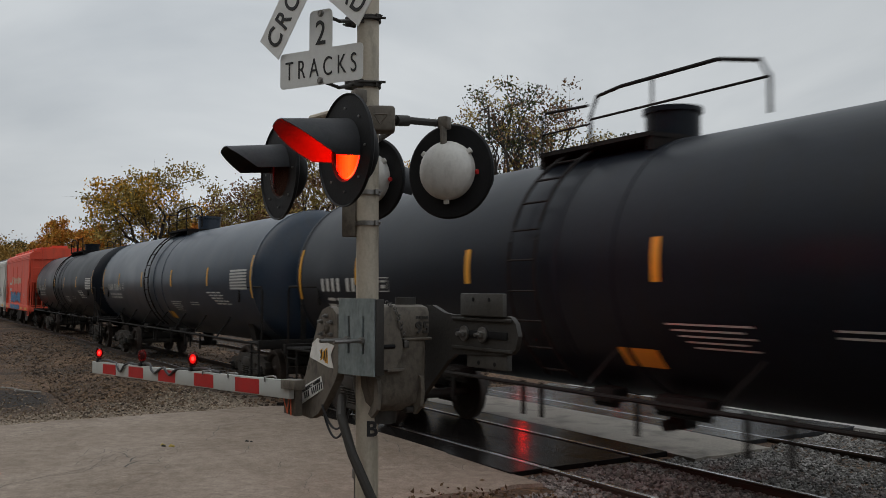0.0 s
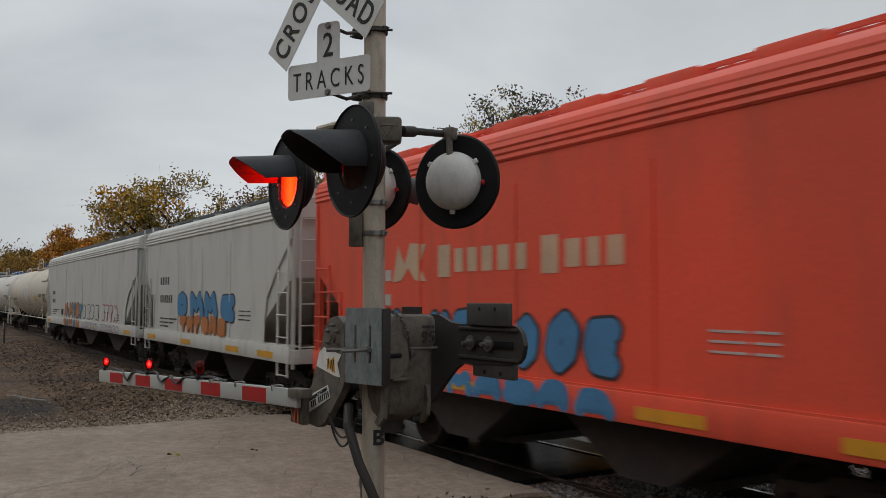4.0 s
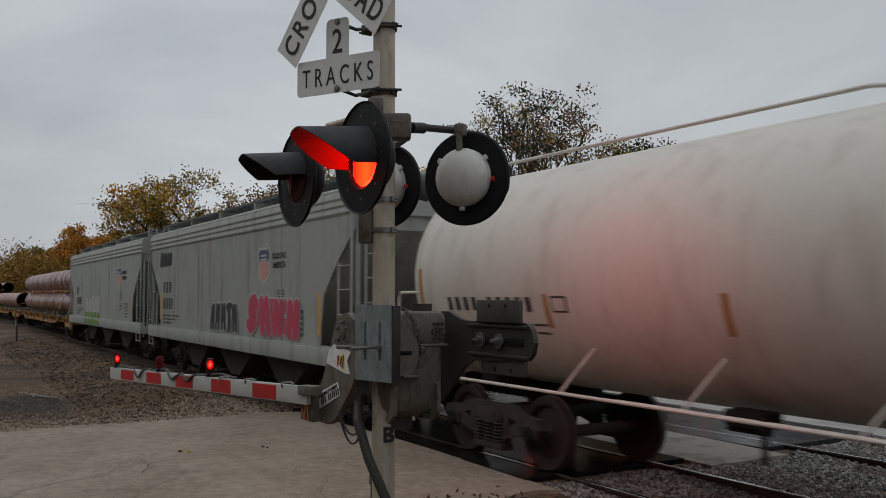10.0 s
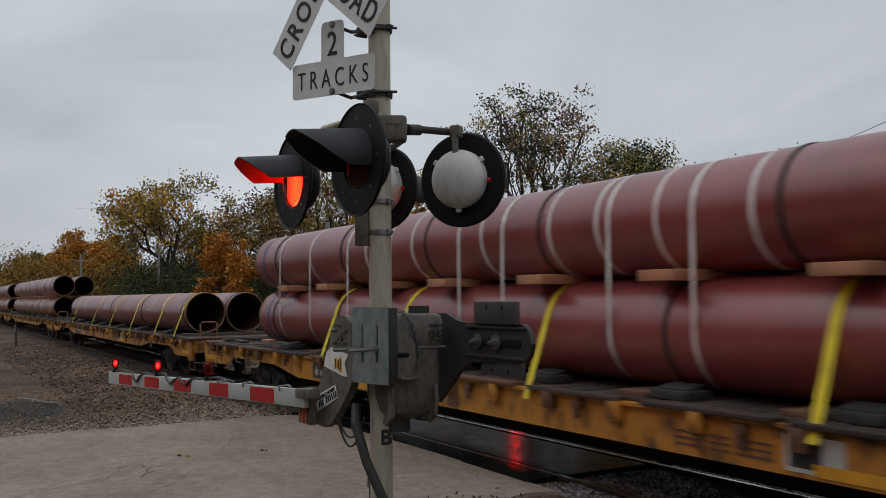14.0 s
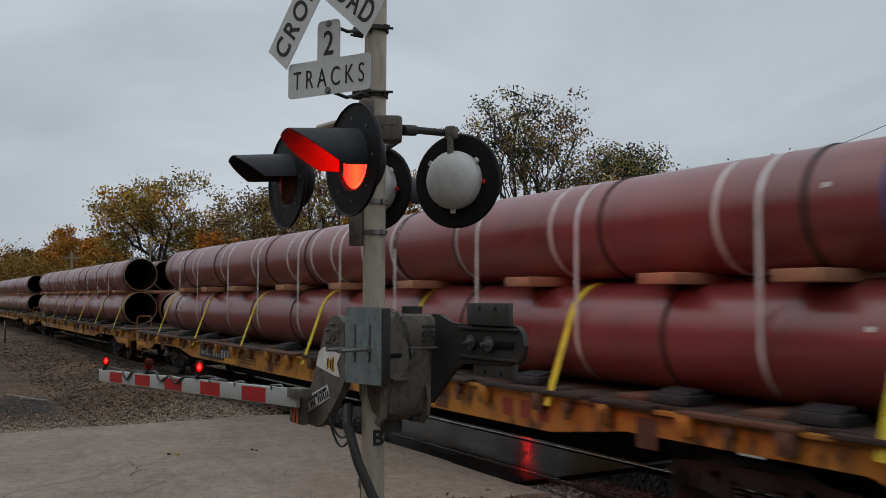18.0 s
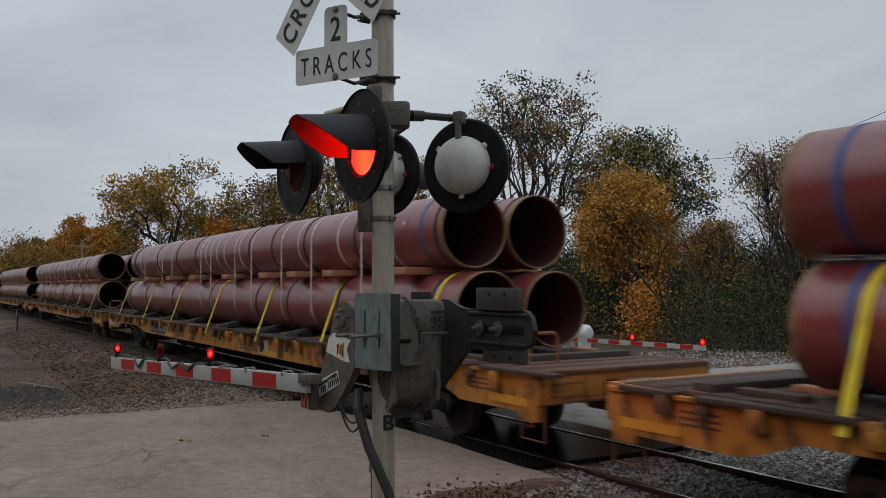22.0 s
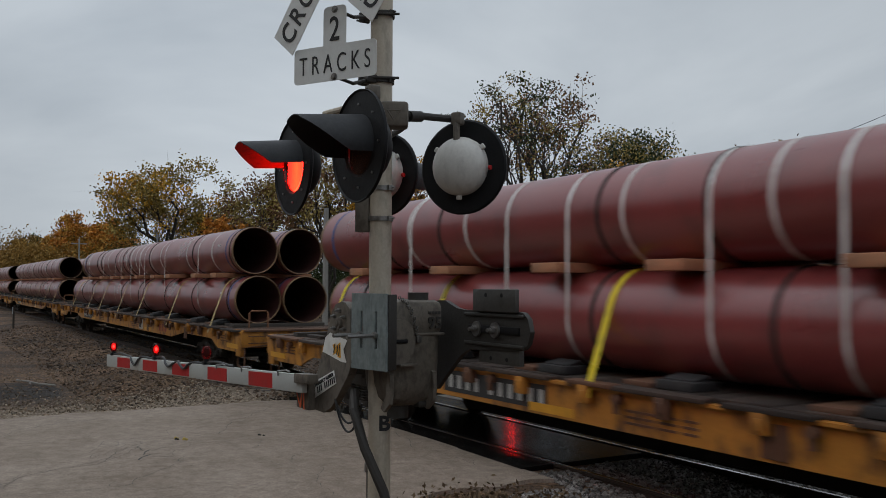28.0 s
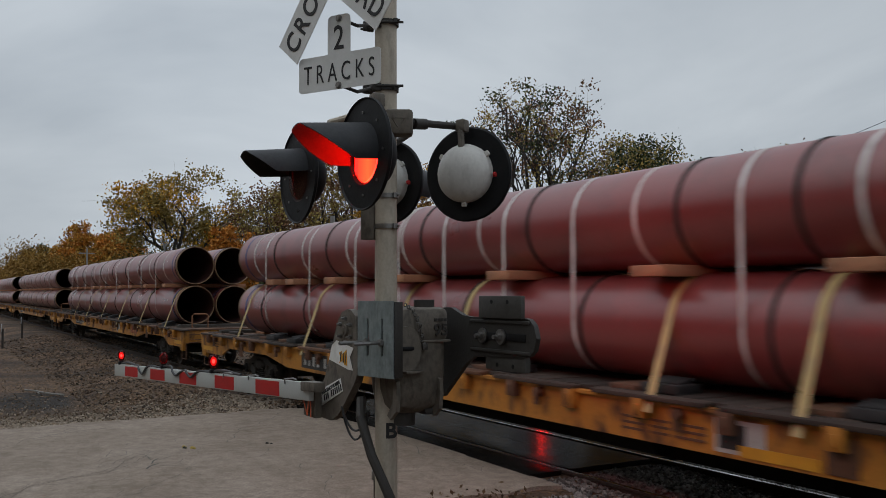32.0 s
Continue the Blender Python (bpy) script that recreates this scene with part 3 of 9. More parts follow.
rail_data, head_data = rail_mesh(-420, 120), rail_head_mesh(-420, 120)
tie_bm = bmesh.new()
box(tie_bm, (0, 0, -0.195), (0.23, 2.6, 0.16), bevel=0.012)
tie_data = mesh_of(tie_bm, "tie", M_TIE)
tie_data.name = "tie"
for yc, nm in ((TRACK_1, "railway_track_1"), (TRACK_2, "railway_track_2")):
    tr = thing(nm, pose(0, yc, 0), "steel railway track on timber ties in ballast", "railway track", kind="structure")
    for s in (-0.753, 0.753):
        r = part("rail", rail_data, None, tr, at=pose(0, s, 0))
        part("polished_head", head_data, None, r, "shiny worn rail head")
    for i in range(104):
        x = 12 - 0.52 * i
        if ROAD_L - 0.3 < x < ROAD_R - 0.35:
            continue
        part("tie", tie_data, None, tr, at=pose(x, 0, 0, 0, 0, random.uniform(-1, 1)))

# crossing panels between and beside the rails
for yc, nm, mtl in ((TRACK_1, "crossing_1", M_WET), (TRACK_2, "crossing_2", M_WET_FAR)):
    cr = thing(nm, pose(0, yc, 0), "dark wet rubber crossing panels between the rails", "crossing", kind="structure")
    for y0, y1 in ((-1.28, -0.80), (-0.66, -0.004), (0.004, 0.66), (0.80, 1.34)):
        for i in range(4):
            x0 = ROAD_L - 0.2 + i * (ROAD_R - ROAD_L - 0.25) / 4
            x1 = x0 + (ROAD_R - ROAD_L - 0.25) / 4 - 0.006
            bm = bmesh.new()
            box(bm, ((x0 + x1) / 2, (y0 + y1) / 2, -0.06 + random.uniform(-0.0015, 0.001)), (x1 - x0, y1 - y0, 0.11), bevel=0.004)
            part("panel", bm, mtl, cr, smooth=0)


def stones(name, spots, rmin, rmax, material, label, lift=0.0):
    """Loose stones, too many to count, joined."""
    base = [(1, 0, 0), (-1, 0, 0), (0, 1, 0), (0, -1, 0), (0, 0, 1), (0, 0, -1)]
    tri = [(0, 2, 4), (2, 1, 4), (1, 3, 4), (3, 0, 4), (2, 0, 5), (1, 2, 5), (3, 1, 5), (0, 3, 5)]
    vs, fs = [], []
    for x, y in spots:
        r = rmin + (rmax - rmin) * random.random() ** 2
        q = Euler((random.uniform(0, 6), random.uniform(0, 6), random.uniform(0, 6))).to_matrix()
        z = ground_z(x, y) + lift + r * 0.25
        k = len(vs)
        for b in base:
            p = q @ (Vector(b) * r * random.uniform(0.6, 1.15))
            vs.append((x + p.x, y + p.y, z + p.z * 0.8))
        fs += [(a + k, b + k, c + k) for a, b, c in tri]
    me = bpy.data.meshes.new(name)
    me.from_pydata(vs, [], fs)
    me.materials.append(material)
    return tagged(new(name, me), label, "gravel", kind="stuff")


rnd = random.Random(5)
spots = []
while len(spots) < 27000:
    x, y = -8.5 + 6.0 * rnd.random() ** 1.3, rnd.uniform(4.9, 14.5)
    if x > ROAD_R + (0.25 if y < 6.3 else -0.32) + 0.25 * noise.noise(Vector((x, y, 0))) and (y < 10.4 or rnd.random() < 0.5):
        spots.append((x, y))
stones("ballast", spots, 0.020, 0.046, M_STONE, "grey crushed stone ballast beside the road", 0.0)
spots = []
while len(spots) < 6000:
    x, y = rnd.uniform(-24.0, -7.0), rnd.uniform(14.2, 27.0)
    if x < ROAD_L - 0.1 or x > ROAD_R + 0.1:
        spots.append((x, y))
stones("gravel", spots, 0.02, 0.075, M_FARGRAVEL, "pale grey gravel beside the far road", 0.0)
spots = []
while len(spots) < 12000:
    x, y = -16.0 - 36 * rnd.random() ** 1.4, 3.2 + 9.5 * rnd.random() ** 1.2
    if x < ROAD_L - 0.2:
        spots.append((x, y))
stones("ballast", spots, 0.028, 0.075, M_STONEBROWN, "brown dusty ballast along the tracks", -0.008)
spots = []
while len(spots) < 5200:
    x, y = rnd.uniform(-8.3, -5.2), rnd.uniform(2.2, 5.6)
    if x > ROAD_R - 0.15 + rnd.uniform(0, 0.25):
        spots.append((x, y))
while len(spots) < 10500:
    x, y = ROAD_L - 0.3 - 26 * rnd.random() ** 1.6, rnd.uniform(-4.5, 6.0)
    spots.append((x, y))
stones("gravel", spots, 0.008, 0.026, M_GRAVEL, "small tan gravel along the road edge")
spots = []
while len(spots) < 14000:
    y = rnd.uniform(-3, 6.0)
    spots.append((ROAD_L + 0.25 - abs(rnd.gauss(0, 2.0)) + 0.5 * noise.noise(Vector((0, y * 0.8, 3))), y))
stones("gravel", spots, 0.012, 0.045, M_PALEGRAVEL, "pale crushed gravel along the broken road edge", 0.012)


def leaf_cards(vs, fs, c, spread, count, size, rg, flat=1.0):
    for _ in range(count):
        d = Vector((rg.gauss(0, 1), rg.gauss(0, 1), rg.gauss(0, 1) * flat)) * spread * 0.5
        p = c + d
        u = Vector((rg.gauss(0, 1), rg.gauss(0, 1), rg.gauss(0, 1))).normalized()
        w = u.orthogonal().normalized() * size * rg.uniform(0.3, 0.6)
        u = u * size * rg.uniform(0.5, 1.1)
        k = len(vs)
        vs += [tuple(p - u), tuple(p + w), tuple(p + u), tuple(p - w)]
        fs.append((k, k + 1, k + 2, k + 3))


def limbs(bm, p, d, length, r, depth, rg, tips, spread=0.55, droop=0.0):
    """A tapered limb that forks into thinner ones; its ends go into tips."""
    pts, q, dd = [p], p, d
    for i in range(3):
        dd = (dd + Vector((rg.gauss(0, 0.14), rg.gauss(0, 0.14), rg.gauss(0, 0.10) - droop))).normalized()
        q = q + dd * length / 3
        pts.append(q)
    for i, (a, b) in enumerate(zip(pts, pts[1:])):
        cyl(bm, a, b, r * (1 - 0.13 * i), r * (1 - 0.13 * (i + 1)), seg=7 if r > 0.08 else 4, caps=False)
    if depth == 0:
        tips.append((q, r))
        return
    for i in range(rg.choice((2, 3, 3))):
        turn = Vector((rg.gauss(0, 1), rg.gauss(0, 1), rg.gauss(0, 0.5))).normalized()
        nd = (dd * (1 - spread * 0.4) + turn * spread).normalized()
        st = pts[rg.choice((2, 3, 3))]
        if depth <= 2:
            tips.append((st, r))
        limbs(bm, st, nd, length * rg.uniform(0.62, 0.85), r * 0.64, depth - 1, rg, tips, spread, droop)


def tree(x, y, height, width, leaf, label, seed, density=1.0, leaf_size=0.16, trunk_r=None, depth=4, trunk_share=0.3, spread=0.55, clump=1.0, bare=0.0, lean=0.0, second=None, name="tree"):
    rg = random.Random(seed)
    leaf_size, density, clump = leaf_size * 0.64, density * 2.0, clump * 0.70
    z = ground_z(x, y) - 0.1
    t = thing(name, pose(x, y, z), label, "tree")
    bm, tips = bmesh.new(), []
    tr = trunk_r or height * 0.022
    top = Vector((lean * height, 0, height * trunk_share))
    cyl(bm, (0, 0, -0.2), top, tr * 1.25, tr * 0.85, seg=9)
    for i in range(rg.choice((4, 5))):
        a = 6.283 * i / 5 + rg.uniform(-0.4, 0.4)
        d = Vector((math.cos(a) * width / height * 1.1, math.sin(a) * width / height * 1.1, 1.0)).normalized()
        limbs(bm, top * rg.uniform(0.75, 1.0), d, height * 0.30, tr * 0.62, depth - 1, rg, tips, spread)
    limbs(bm, top, Vector((lean, 0, 1)).normalized(), height * 0.30, tr * 0.7, depth - 1, rg, tips, spread)
    far = max(p.z for p, _ in tips)
    sx = max(max(abs(p.x), abs(p.y)) for p, _ in tips)
    k = Vector((width / 2 / sx, width / 2 / sx, height / far))
    for v in bm.verts:
        if v.co.z > top.z * 0.4:
            f = min(1, (v.co.z - top.z * 0.4) / (top.z * 0.6))
            v.co = Vector((v.co.x * (1 + (k.x - 1) * f), v.co.y * (1 + (k.y - 1) * f), v.co.z * (1 + (k.z - 1) * f)))
    part("trunk", bm, M_BARK, t, "dark bark trunk and bare limbs", smooth=50)
    for q, (lm, share) in enumerate(((leaf, 1.0 if not second else 0.6), (second, 0.4 if second else 0))):
        if not lm or not share:
            continue
        vs, fs = [], []
        for p, _ in tips:
            if rg.random() < bare or (second and rg.random() > share + 0.15):
                continue
            c = Vector((p.x * k.x, p.y * k.y, p.z * k.z))
            leaf_cards(vs, fs, c, clump * height * 0.075, int(rg.uniform(12, 34) * density), leaf_size, rg, 0.7)
        me = bpy.data.meshes.new("crown")
        me.from_pydata(vs, [], fs)
        me.materials.append(lm)
        part("crown", me, None, t)
    return t


def bough(vs, fs, a, b, lift, r0, r1, rg, n=5, sides=5):
    """A curved tapering limb from a to b that leaves a towards lift; gives the points along it."""
    c = a + lift
    pts = []
    for i in range(n + 1):
        t = i / n
        p = a * (1 - t) ** 2 + c * (2 * t * (1 - t)) + b * t * t
        if 0 < i < n:
            w = (b - a).length * 0.035
            p = p + Vector((rg.gauss(0, w), rg.gauss(0, w), rg.gauss(0, w)))
        pts.append(p)
    base = len(vs)
    for i, p in enumerate(pts):
        d = (pts[min(i + 1, n)] - pts[max(i - 1, 0)]).normalized()
        u = d.orthogonal().normalized()
        v = d.cross(u)
        r = r0 + (r1 - r0) * i / n
        for k in range(sides):
            q = 6.2832 * k / sides
            vs.append(tuple(p + (u * math.cos(q) + v * math.sin(q)) * r))
    for i in range(n):
        for k in range(sides):
            k2 = (k + 1) % sides
            fs.append((base + i * sides + k, base + i * sides + k2, base + (i + 1) * sides + k2, base + (i + 1) * sides + k))
    return pts


def crowned_tree(x, y, height, width, base, leaves, label, seed, boughs=8, forks=7, twigs=5, count=16, clump=0.42, size=0.09, trunk_r=0.26, lumps=7, bare=0.15):
    """A tree whose curved boughs fan out into a lumpy crown; base: where the crown begins, as a share of the height."""
    rg = random.Random(seed)
    z0 = ground_z(x, y) - 0.1
    t = thing("tree", pose(x, y, z0), label, "tree")
    cz, hz, hr = height * (1 + base) / 2, height * (1 - base) / 2, width / 2
    vs, fs, tips = [], [], []
    fork = Vector((rg.uniform(-0.2, 0.2), 0, height * base * 0.62))
    bough(vs, fs, Vector((0, 0, -0.2)), fork, Vector((rg.uniform(-0.2, 0.2), 0, fork.z * 0.5)), trunk_r * 1.25, trunk_r * 0.9, rg, 4, 9)

    def shell(dirn, share):
        bulge = 0.84 + 0.22 * noise.noise(dirn * (lumps * 0.3) + Vector((seed, 0, 0)))
        k = share * bulge
        return Vector((dirn.x * hr * k, dirn.y * hr * k, cz + dirn.z * hz * k))

    for i in range(boughs):
        a = 6.2832 * (i + rg.uniform(-0.3, 0.3)) / boughs
        up = rg.uniform(-0.35, 0.95) if i else 1.0
        fl = math.sqrt(max(0.0, 1 - up * up))
        d = Vector((math.cos(a) * fl, math.sin(a) * fl, up))
        end = shell(d, 0.80)
        st = fork * rg.uniform(0.85, 1.0)
        lift = Vector((0, 0, (end - st).length * rg.uniform(0.25, 0.5))) + (end - st) * 0.25
        pts = bough(vs, fs, st, end, lift, trunk_r * rg.uniform(0.45, 0.65), 0.035, rg, 7, 6)
        for j in range(forks):
            s0 = pts[rg.choice((3, 4, 5, 5, 6, 7))]
            e = (d + Vector((rg.gauss(0, 0.42), rg.gauss(0, 0.42), rg.gauss(0, 0.42)))).normalized()
            end2 = shell(e, rg.uniform(0.72, 1.02))
            p2 = bough(vs, fs, s0, end2, (end2 - s0) * 0.4 + Vector((0, 0, (end2 - s0).length * 0.18)), 0.045, 0.016, rg, 4, 4)
            for _ in range(twigs):
                s1 = p2[rg.choice((1, 2, 3, 4))]
                w = Vector((rg.gauss(0, 1), rg.gauss(0, 1), rg.gauss(0.25, 0.8))).normalized() * rg.uniform(0.08, 0.17) * width
                p3 = bough(vs, fs, s1, s1 + w, w * 0.4, 0.011, 0.004, rg, 2, 3)
                tips.append(p3[2])
            tips.append(p2[4])
    me = bpy.data.meshes.new("trunk")
    me.from_pydata(vs, [], fs)
    me.materials.append(M_BARK)
    part("trunk", me, None, t, "dark bark trunk and curved limbs")
    crowns = [([], []) for _ in leaves]
    for p in tips:
        if rg.random() < bare or (p.x / hr) ** 2 + (p.y / hr) ** 2 + ((p.z - cz) / hz) ** 2 > 1.02:
            continue
        cv, cf = rg.choice(crowns)
        leaf_cards(cv, cf, p, clump, int(rg.uniform(0.6, 3.6) * count), size * 1.18, rg, 0.75)
    for (cv, cf), lm in zip(crowns, leaves):
        me = bpy.data.meshes.new("crown")
        me.from_pydata(cv, [], cf)
        me.materials.append(lm)
        part("crown", me, None, t)
    return t


def thicket(name, spots, leaf, label, count, size, seed, category="bushes"):
    """A bank of undergrowth: (x, y, z, spread) clumps of leaves."""
    rg = random.Random(seed)
    vs, fs = [], []
    for x, y, z, s in spots:
        leaf_cards(vs, fs, Vector((x, y, z)), s, count, size, rg, 0.8)
    me = bpy.data.meshes.new(name)
    me.from_pydata(vs, [], fs)
    me.materials.append(leaf)
    return tagged(new(name, me), label, category, kind="stuff")


def at_bearing(px, dist):
    """Ground place seen at a bearing (pixels right of the middle, 1550 to the radian-tangent) and depth."""
    h = radians(30.6)
    r = px / 1550 * dist
    return (-math.cos(h) * dist + math.sin(h) * r, math.sin(h) * dist + math.cos(h) * r)


def bank(px0, px1, d0, d1, h0, h1, count, seed, spread):
    rg = random.Random(seed)
    out = []
    for _ in range(count):
        px, d = rg.uniform(px0, px1), rg.uniform(d0, d1)
        x, y = at_bearing(px, d)
        top = h0 + (h1 - h0) * (0.5 + 0.5 * noise.noise(Vector((px * 0.02, seed, 0)))) 
        out.append((x, y, ground_z(x, y) + rg.random() ** 0.8 * top, spread))
    return out


def sapling_row(px0, px1, d0, d1, h0, h1, count, seed, label):
    """Thin bare trunks standing in the brush."""
    rg = random.Random(seed)
    for _ in range(count):
        x, y = at_bearing(rg.uniform(px0, px1), rg.uniform(d0, d1))
        h = rg.uniform(h0, h1)
        s = thing("sapling", pose(x, y, ground_z(x, y)), label, "sapling", "saplings in the brush")
        bm, tips = bmesh.new(), []
        limbs(bm, Vector((0, 0, -0.1)), Vector((rg.gauss(0, 0.12), rg.gauss(0, 0.12), 1)).normalized(), h * 0.42, 0.06, 3, rg, tips, 0.38)
        part("stem", bm, M_BARK, s, smooth=50)


T = at_bearing
crowned_tree(*T(-462, 78), 14.0, 13.6, 0.22, (M_LEAF_OLIVE, M_LEAF_OLIVE, M_LEAF_YEL), "broad olive and yellow tree with dark curved limbs", 11, 9, 7, 5, 26, 0.85, 0.14, 0.5, 9, 0.2)
crowned_tree(*T(-300, 72), 11.6, 10.0, 0.25, (M_LEAF_OLIVE, M_LEAF_BROWN), "thinning olive tree behind the signal", 12, 9, 7, 5, 18, 0.75, 0.125, 0.34, 9, 0.3)
crowned_tree(*T(-190, 66), 13.4, 8.5, 0.25, (M_LEAF_BROWN, M_LEAF_OLIVE), "thin brown-leaved tree beyond the tracks", 13, 8, 7, 5, 16, 0.7, 0.12, 0.28, 9, 0.3)
tree(*T(-90, 60), 11.5, 8, M_LEAF_YEL, "golden tree half hidden by the signal lamps", 14, 0.7, 0.18, 0.22, 4, 0.3, 0.5, 0.8, 0.2, second=M_LEAF_BROWN)
crowned_tree(*T(168, 46), 14.2, 9.4, 0.34, (M_LEAF_BROWN, M_LEAF_OLIVE, M_LEAF_GREEN), "tall half-bare tree with russet leaves on spreading limbs", 15, 9, 8, 5, 12, 0.55, 0.085, 0.26, 8, 0.22)
crowned_tree(*T(352, 47), 11.2, 8.6, 0.25, (M_LEAF_GREEN, M_LEAF_OLIVE, M_LEAF_GREEN), "dark green and olive tree behind the golden maple", 16, 9, 8, 5, 24, 0.60, 0.085, 0.26, 9, 0.1)
crowned_tree(*T(336, 40), 8.0, 5.5, 0.16, (M_LEAF_GOLDBROWN, M_LEAF_ORANGE, M_LEAF_GOLDBROWN), "golden orange maple by the far road", 117, 10, 9, 6, 24, 0.55, 0.07, 0.15, 6, 0.03)
tree(*T(45, 56), 9.0, 6.0, M_LEAF_YEL, "golden tree behind the tall bare one", 29, 1.1, 0.14, 0.18, 4, 0.25, 0.5, 1.0, 0.05, second=M_LEAF_GOLDBROWN)
crowned_tree(*T(628, 38), 9.4, 6.2, 0.18, (M_LEAF_PURPLE, M_LEAF_OLIVE, M_LEAF_PURPLE), "rounded tree with sparse purple-brown leaves", 19, 9, 8, 5, 14, 0.50, 0.062, 0.18, 8, 0.2)
crowned_tree(*T(712, 41), 8.6, 5.5, 0.18, (M_LEAF_PURPLE, M_LEAF_OLIVE), "bare-twigged tree with a few brown leaves", 26, 8, 7, 5, 12, 0.50, 0.062, 0.18, 8, 0.3)
crowned_tree(*T(786, 36), 9.0, 5.5, 0.2, (M_LEAF_OLIVE, M_LEAF_BROWN), "olive tree at the wood's edge", 20, 9, 8, 5, 14, 0.50, 0.062, 0.18, 8, 0.2)
crowned_tree(*T(490, 42), 6.1, 3.4, 0.15, (M_LEAF_BROWN, M_LEAF_OLIVE, M_LEAF_GOLDBROWN), "small rust-olive tree beside the far road", 21, 7, 7, 5, 14, 0.40, 0.062, 0.1, 7, 0.1)
tree(*T(-632, 130), 12.6, 13, M_LEAF_GOLDBROWN, "golden brown autumn tree along the line", 22, 1.3, 0.36, 0.4, 4, 0.2, 0.5, 1.25, 0.0, second=M_LEAF_ORANGE)
tree(*T(-570, 118), 10.9, 12, M_LEAF_ORANGE, "orange autumn tree along the line", 23, 1.3, 0.34, 0.4, 4, 0.2, 0.5, 1.25, 0.0, second=M_LEAF_GOLDBROWN)
tree(*T(-705, 160), 11.0, 9, M_LEAF_GREEN, "dark green distant tree", 24, 1.2, 0.4, 0.4, 4, 0.2, 0.5, 1.3, 0.0)
tree(*T(-745, 170), 8.6, 11, M_LEAF_GOLDBROWN, "brown distant tree along the line", 27, 1.2, 0.4, 0.4, 4, 0.2, 0.5, 1.3, 0.0)
tree(*T(-672, 125), 9.0, 9, M_LEAF_ORANGE, "russet distant tree along the line", 28, 1.2, 0.36, 0.3, 4, 0.2, 0.5, 1.3, 0.0, second=M_LEAF_GOLDBROWN)
tree(*T(-365, 60), 7.0, 5, M_LEAF_ORANGE, "low orange tree behind the train", 25, 1.0, 0.2, 0.2, 4, 0.2, 0.5, 1.0, 0.0)
thicket("understory_bushes", bank(-560, 60, 66, 76, 2.4, 5.6, 460, 31, 2.2), M_LEAF_GREEN, "dark green undergrowth beneath the trees", 140, 0.11, 41)
thicket("understory_bushes", bank(60, 860, 44, 56, 2.0, 5.0, 480, 32, 2.4), M_LEAF_DARK, "dark green undergrowth behind the far road", 230, 0.075, 42)
thicket("understory_bushes", bank(430, 860, 31.5, 39, 0.8, 3.2, 270, 33, 1.5), M_LEAF_DARK, "dark tangled brush along the far verge", 110, 0.06, 43)
thicket("understory_bushes", bank(150, 860, 36, 43, 0.6, 4.6, 130, 53, 1.5), M_LEAF_OLIVE, "olive and yellowing brush in front of the woods", 38, 0.055, 53)
thicket("understory_bushes", bank(60, 400, 44, 50, 1.5, 4.4, 130, 34, 1.6), M_LEAF_GREEN, "olive bushes beneath the tall trees", 200, 0.055, 44)
thicket("understory_bushes", bank(430, 860, 33, 42, 1.0, 5.5, 90, 35, 1.2), M_LEAF_BROWN, "sparse brown twiggy brush", 26, 0.09, 45)
thicket("autumn_bushes", bank(340, 380, 37, 40, 0.6, 4.0, 40, 36, 0.8), M_LEAF_ORANGE, "orange shrub below the golden maple", 50, 0.10, 46)
thicket("red_bush", bank(650, 705, 27, 29, 0.4, 0.9, 16, 37, 0.5), M_LEAF_REDBUSH, "small red bush on the far verge", 26, 0.06, 47, "bush")
thicket("dry_grass", bank(620, 860, 28, 31, 0.1, 0.45, 60, 51, 0.4), M_GRASS, "dry yellow grass along the far verge", 40, 0.06, 51, "grass")
thicket("distant_woods", bank(-1000, -560, 190, 260, 5.0, 10.5, 460, 38, 3.6), M_LEAF_FAR, "distant autumn woods along the line", 260, 0.32, 48, "woods")
thicket("distant_woods", bank(-760, -380, 110, 140, 4.0, 8.8, 380, 39, 2.6), M_LEAF_FAR, "brown and olive woods along the line", 260, 0.2, 49, "woods")
thicket("distant_woods", bank(-540, 900, 80, 110, 3.6, 6.8, 460, 40, 3.0), M_LEAF_DARK, "dark woods behind the crossing", 260, 0.17, 50, "woods")
sapling_row(430, 860, 31, 40, 4, 7.5, 26, 61, "thin bare sapling in the roadside brush")
sapling_row(60, 430, 44, 52, 4, 7, 10, 62, "thin bare sapling behind the far signal")
spots = []
for _ in range(70):
    px = rnd.uniform(-60, 230)
    d = rnd.uniform(8.6, 9.4)
    x, y = at_bearing(px, d)
    if x > ROAD_R + 0.1:
        spots.append((x, y, ground_z(x, y) + 0.05, 0.16))
thicket("dry_weeds", spots, M_DOLLY, "dry brown weeds at the road's edge", 14, 0.035, 63, "weeds")
spots = [(ROAD_L - 0.4 - abs(rnd.gauss(0, 5)), rnd.uniform(-4, 5), 0, 0) for _ in range(260)]
thicket("dry_weeds", [(x, y, ground_z(x, y) + 0.02, 0.42) for x, y, _, _ in spots], M_DOLLY, "dry brown weeds and leaves on the verge", 16, 0.028, 64, "weeds")


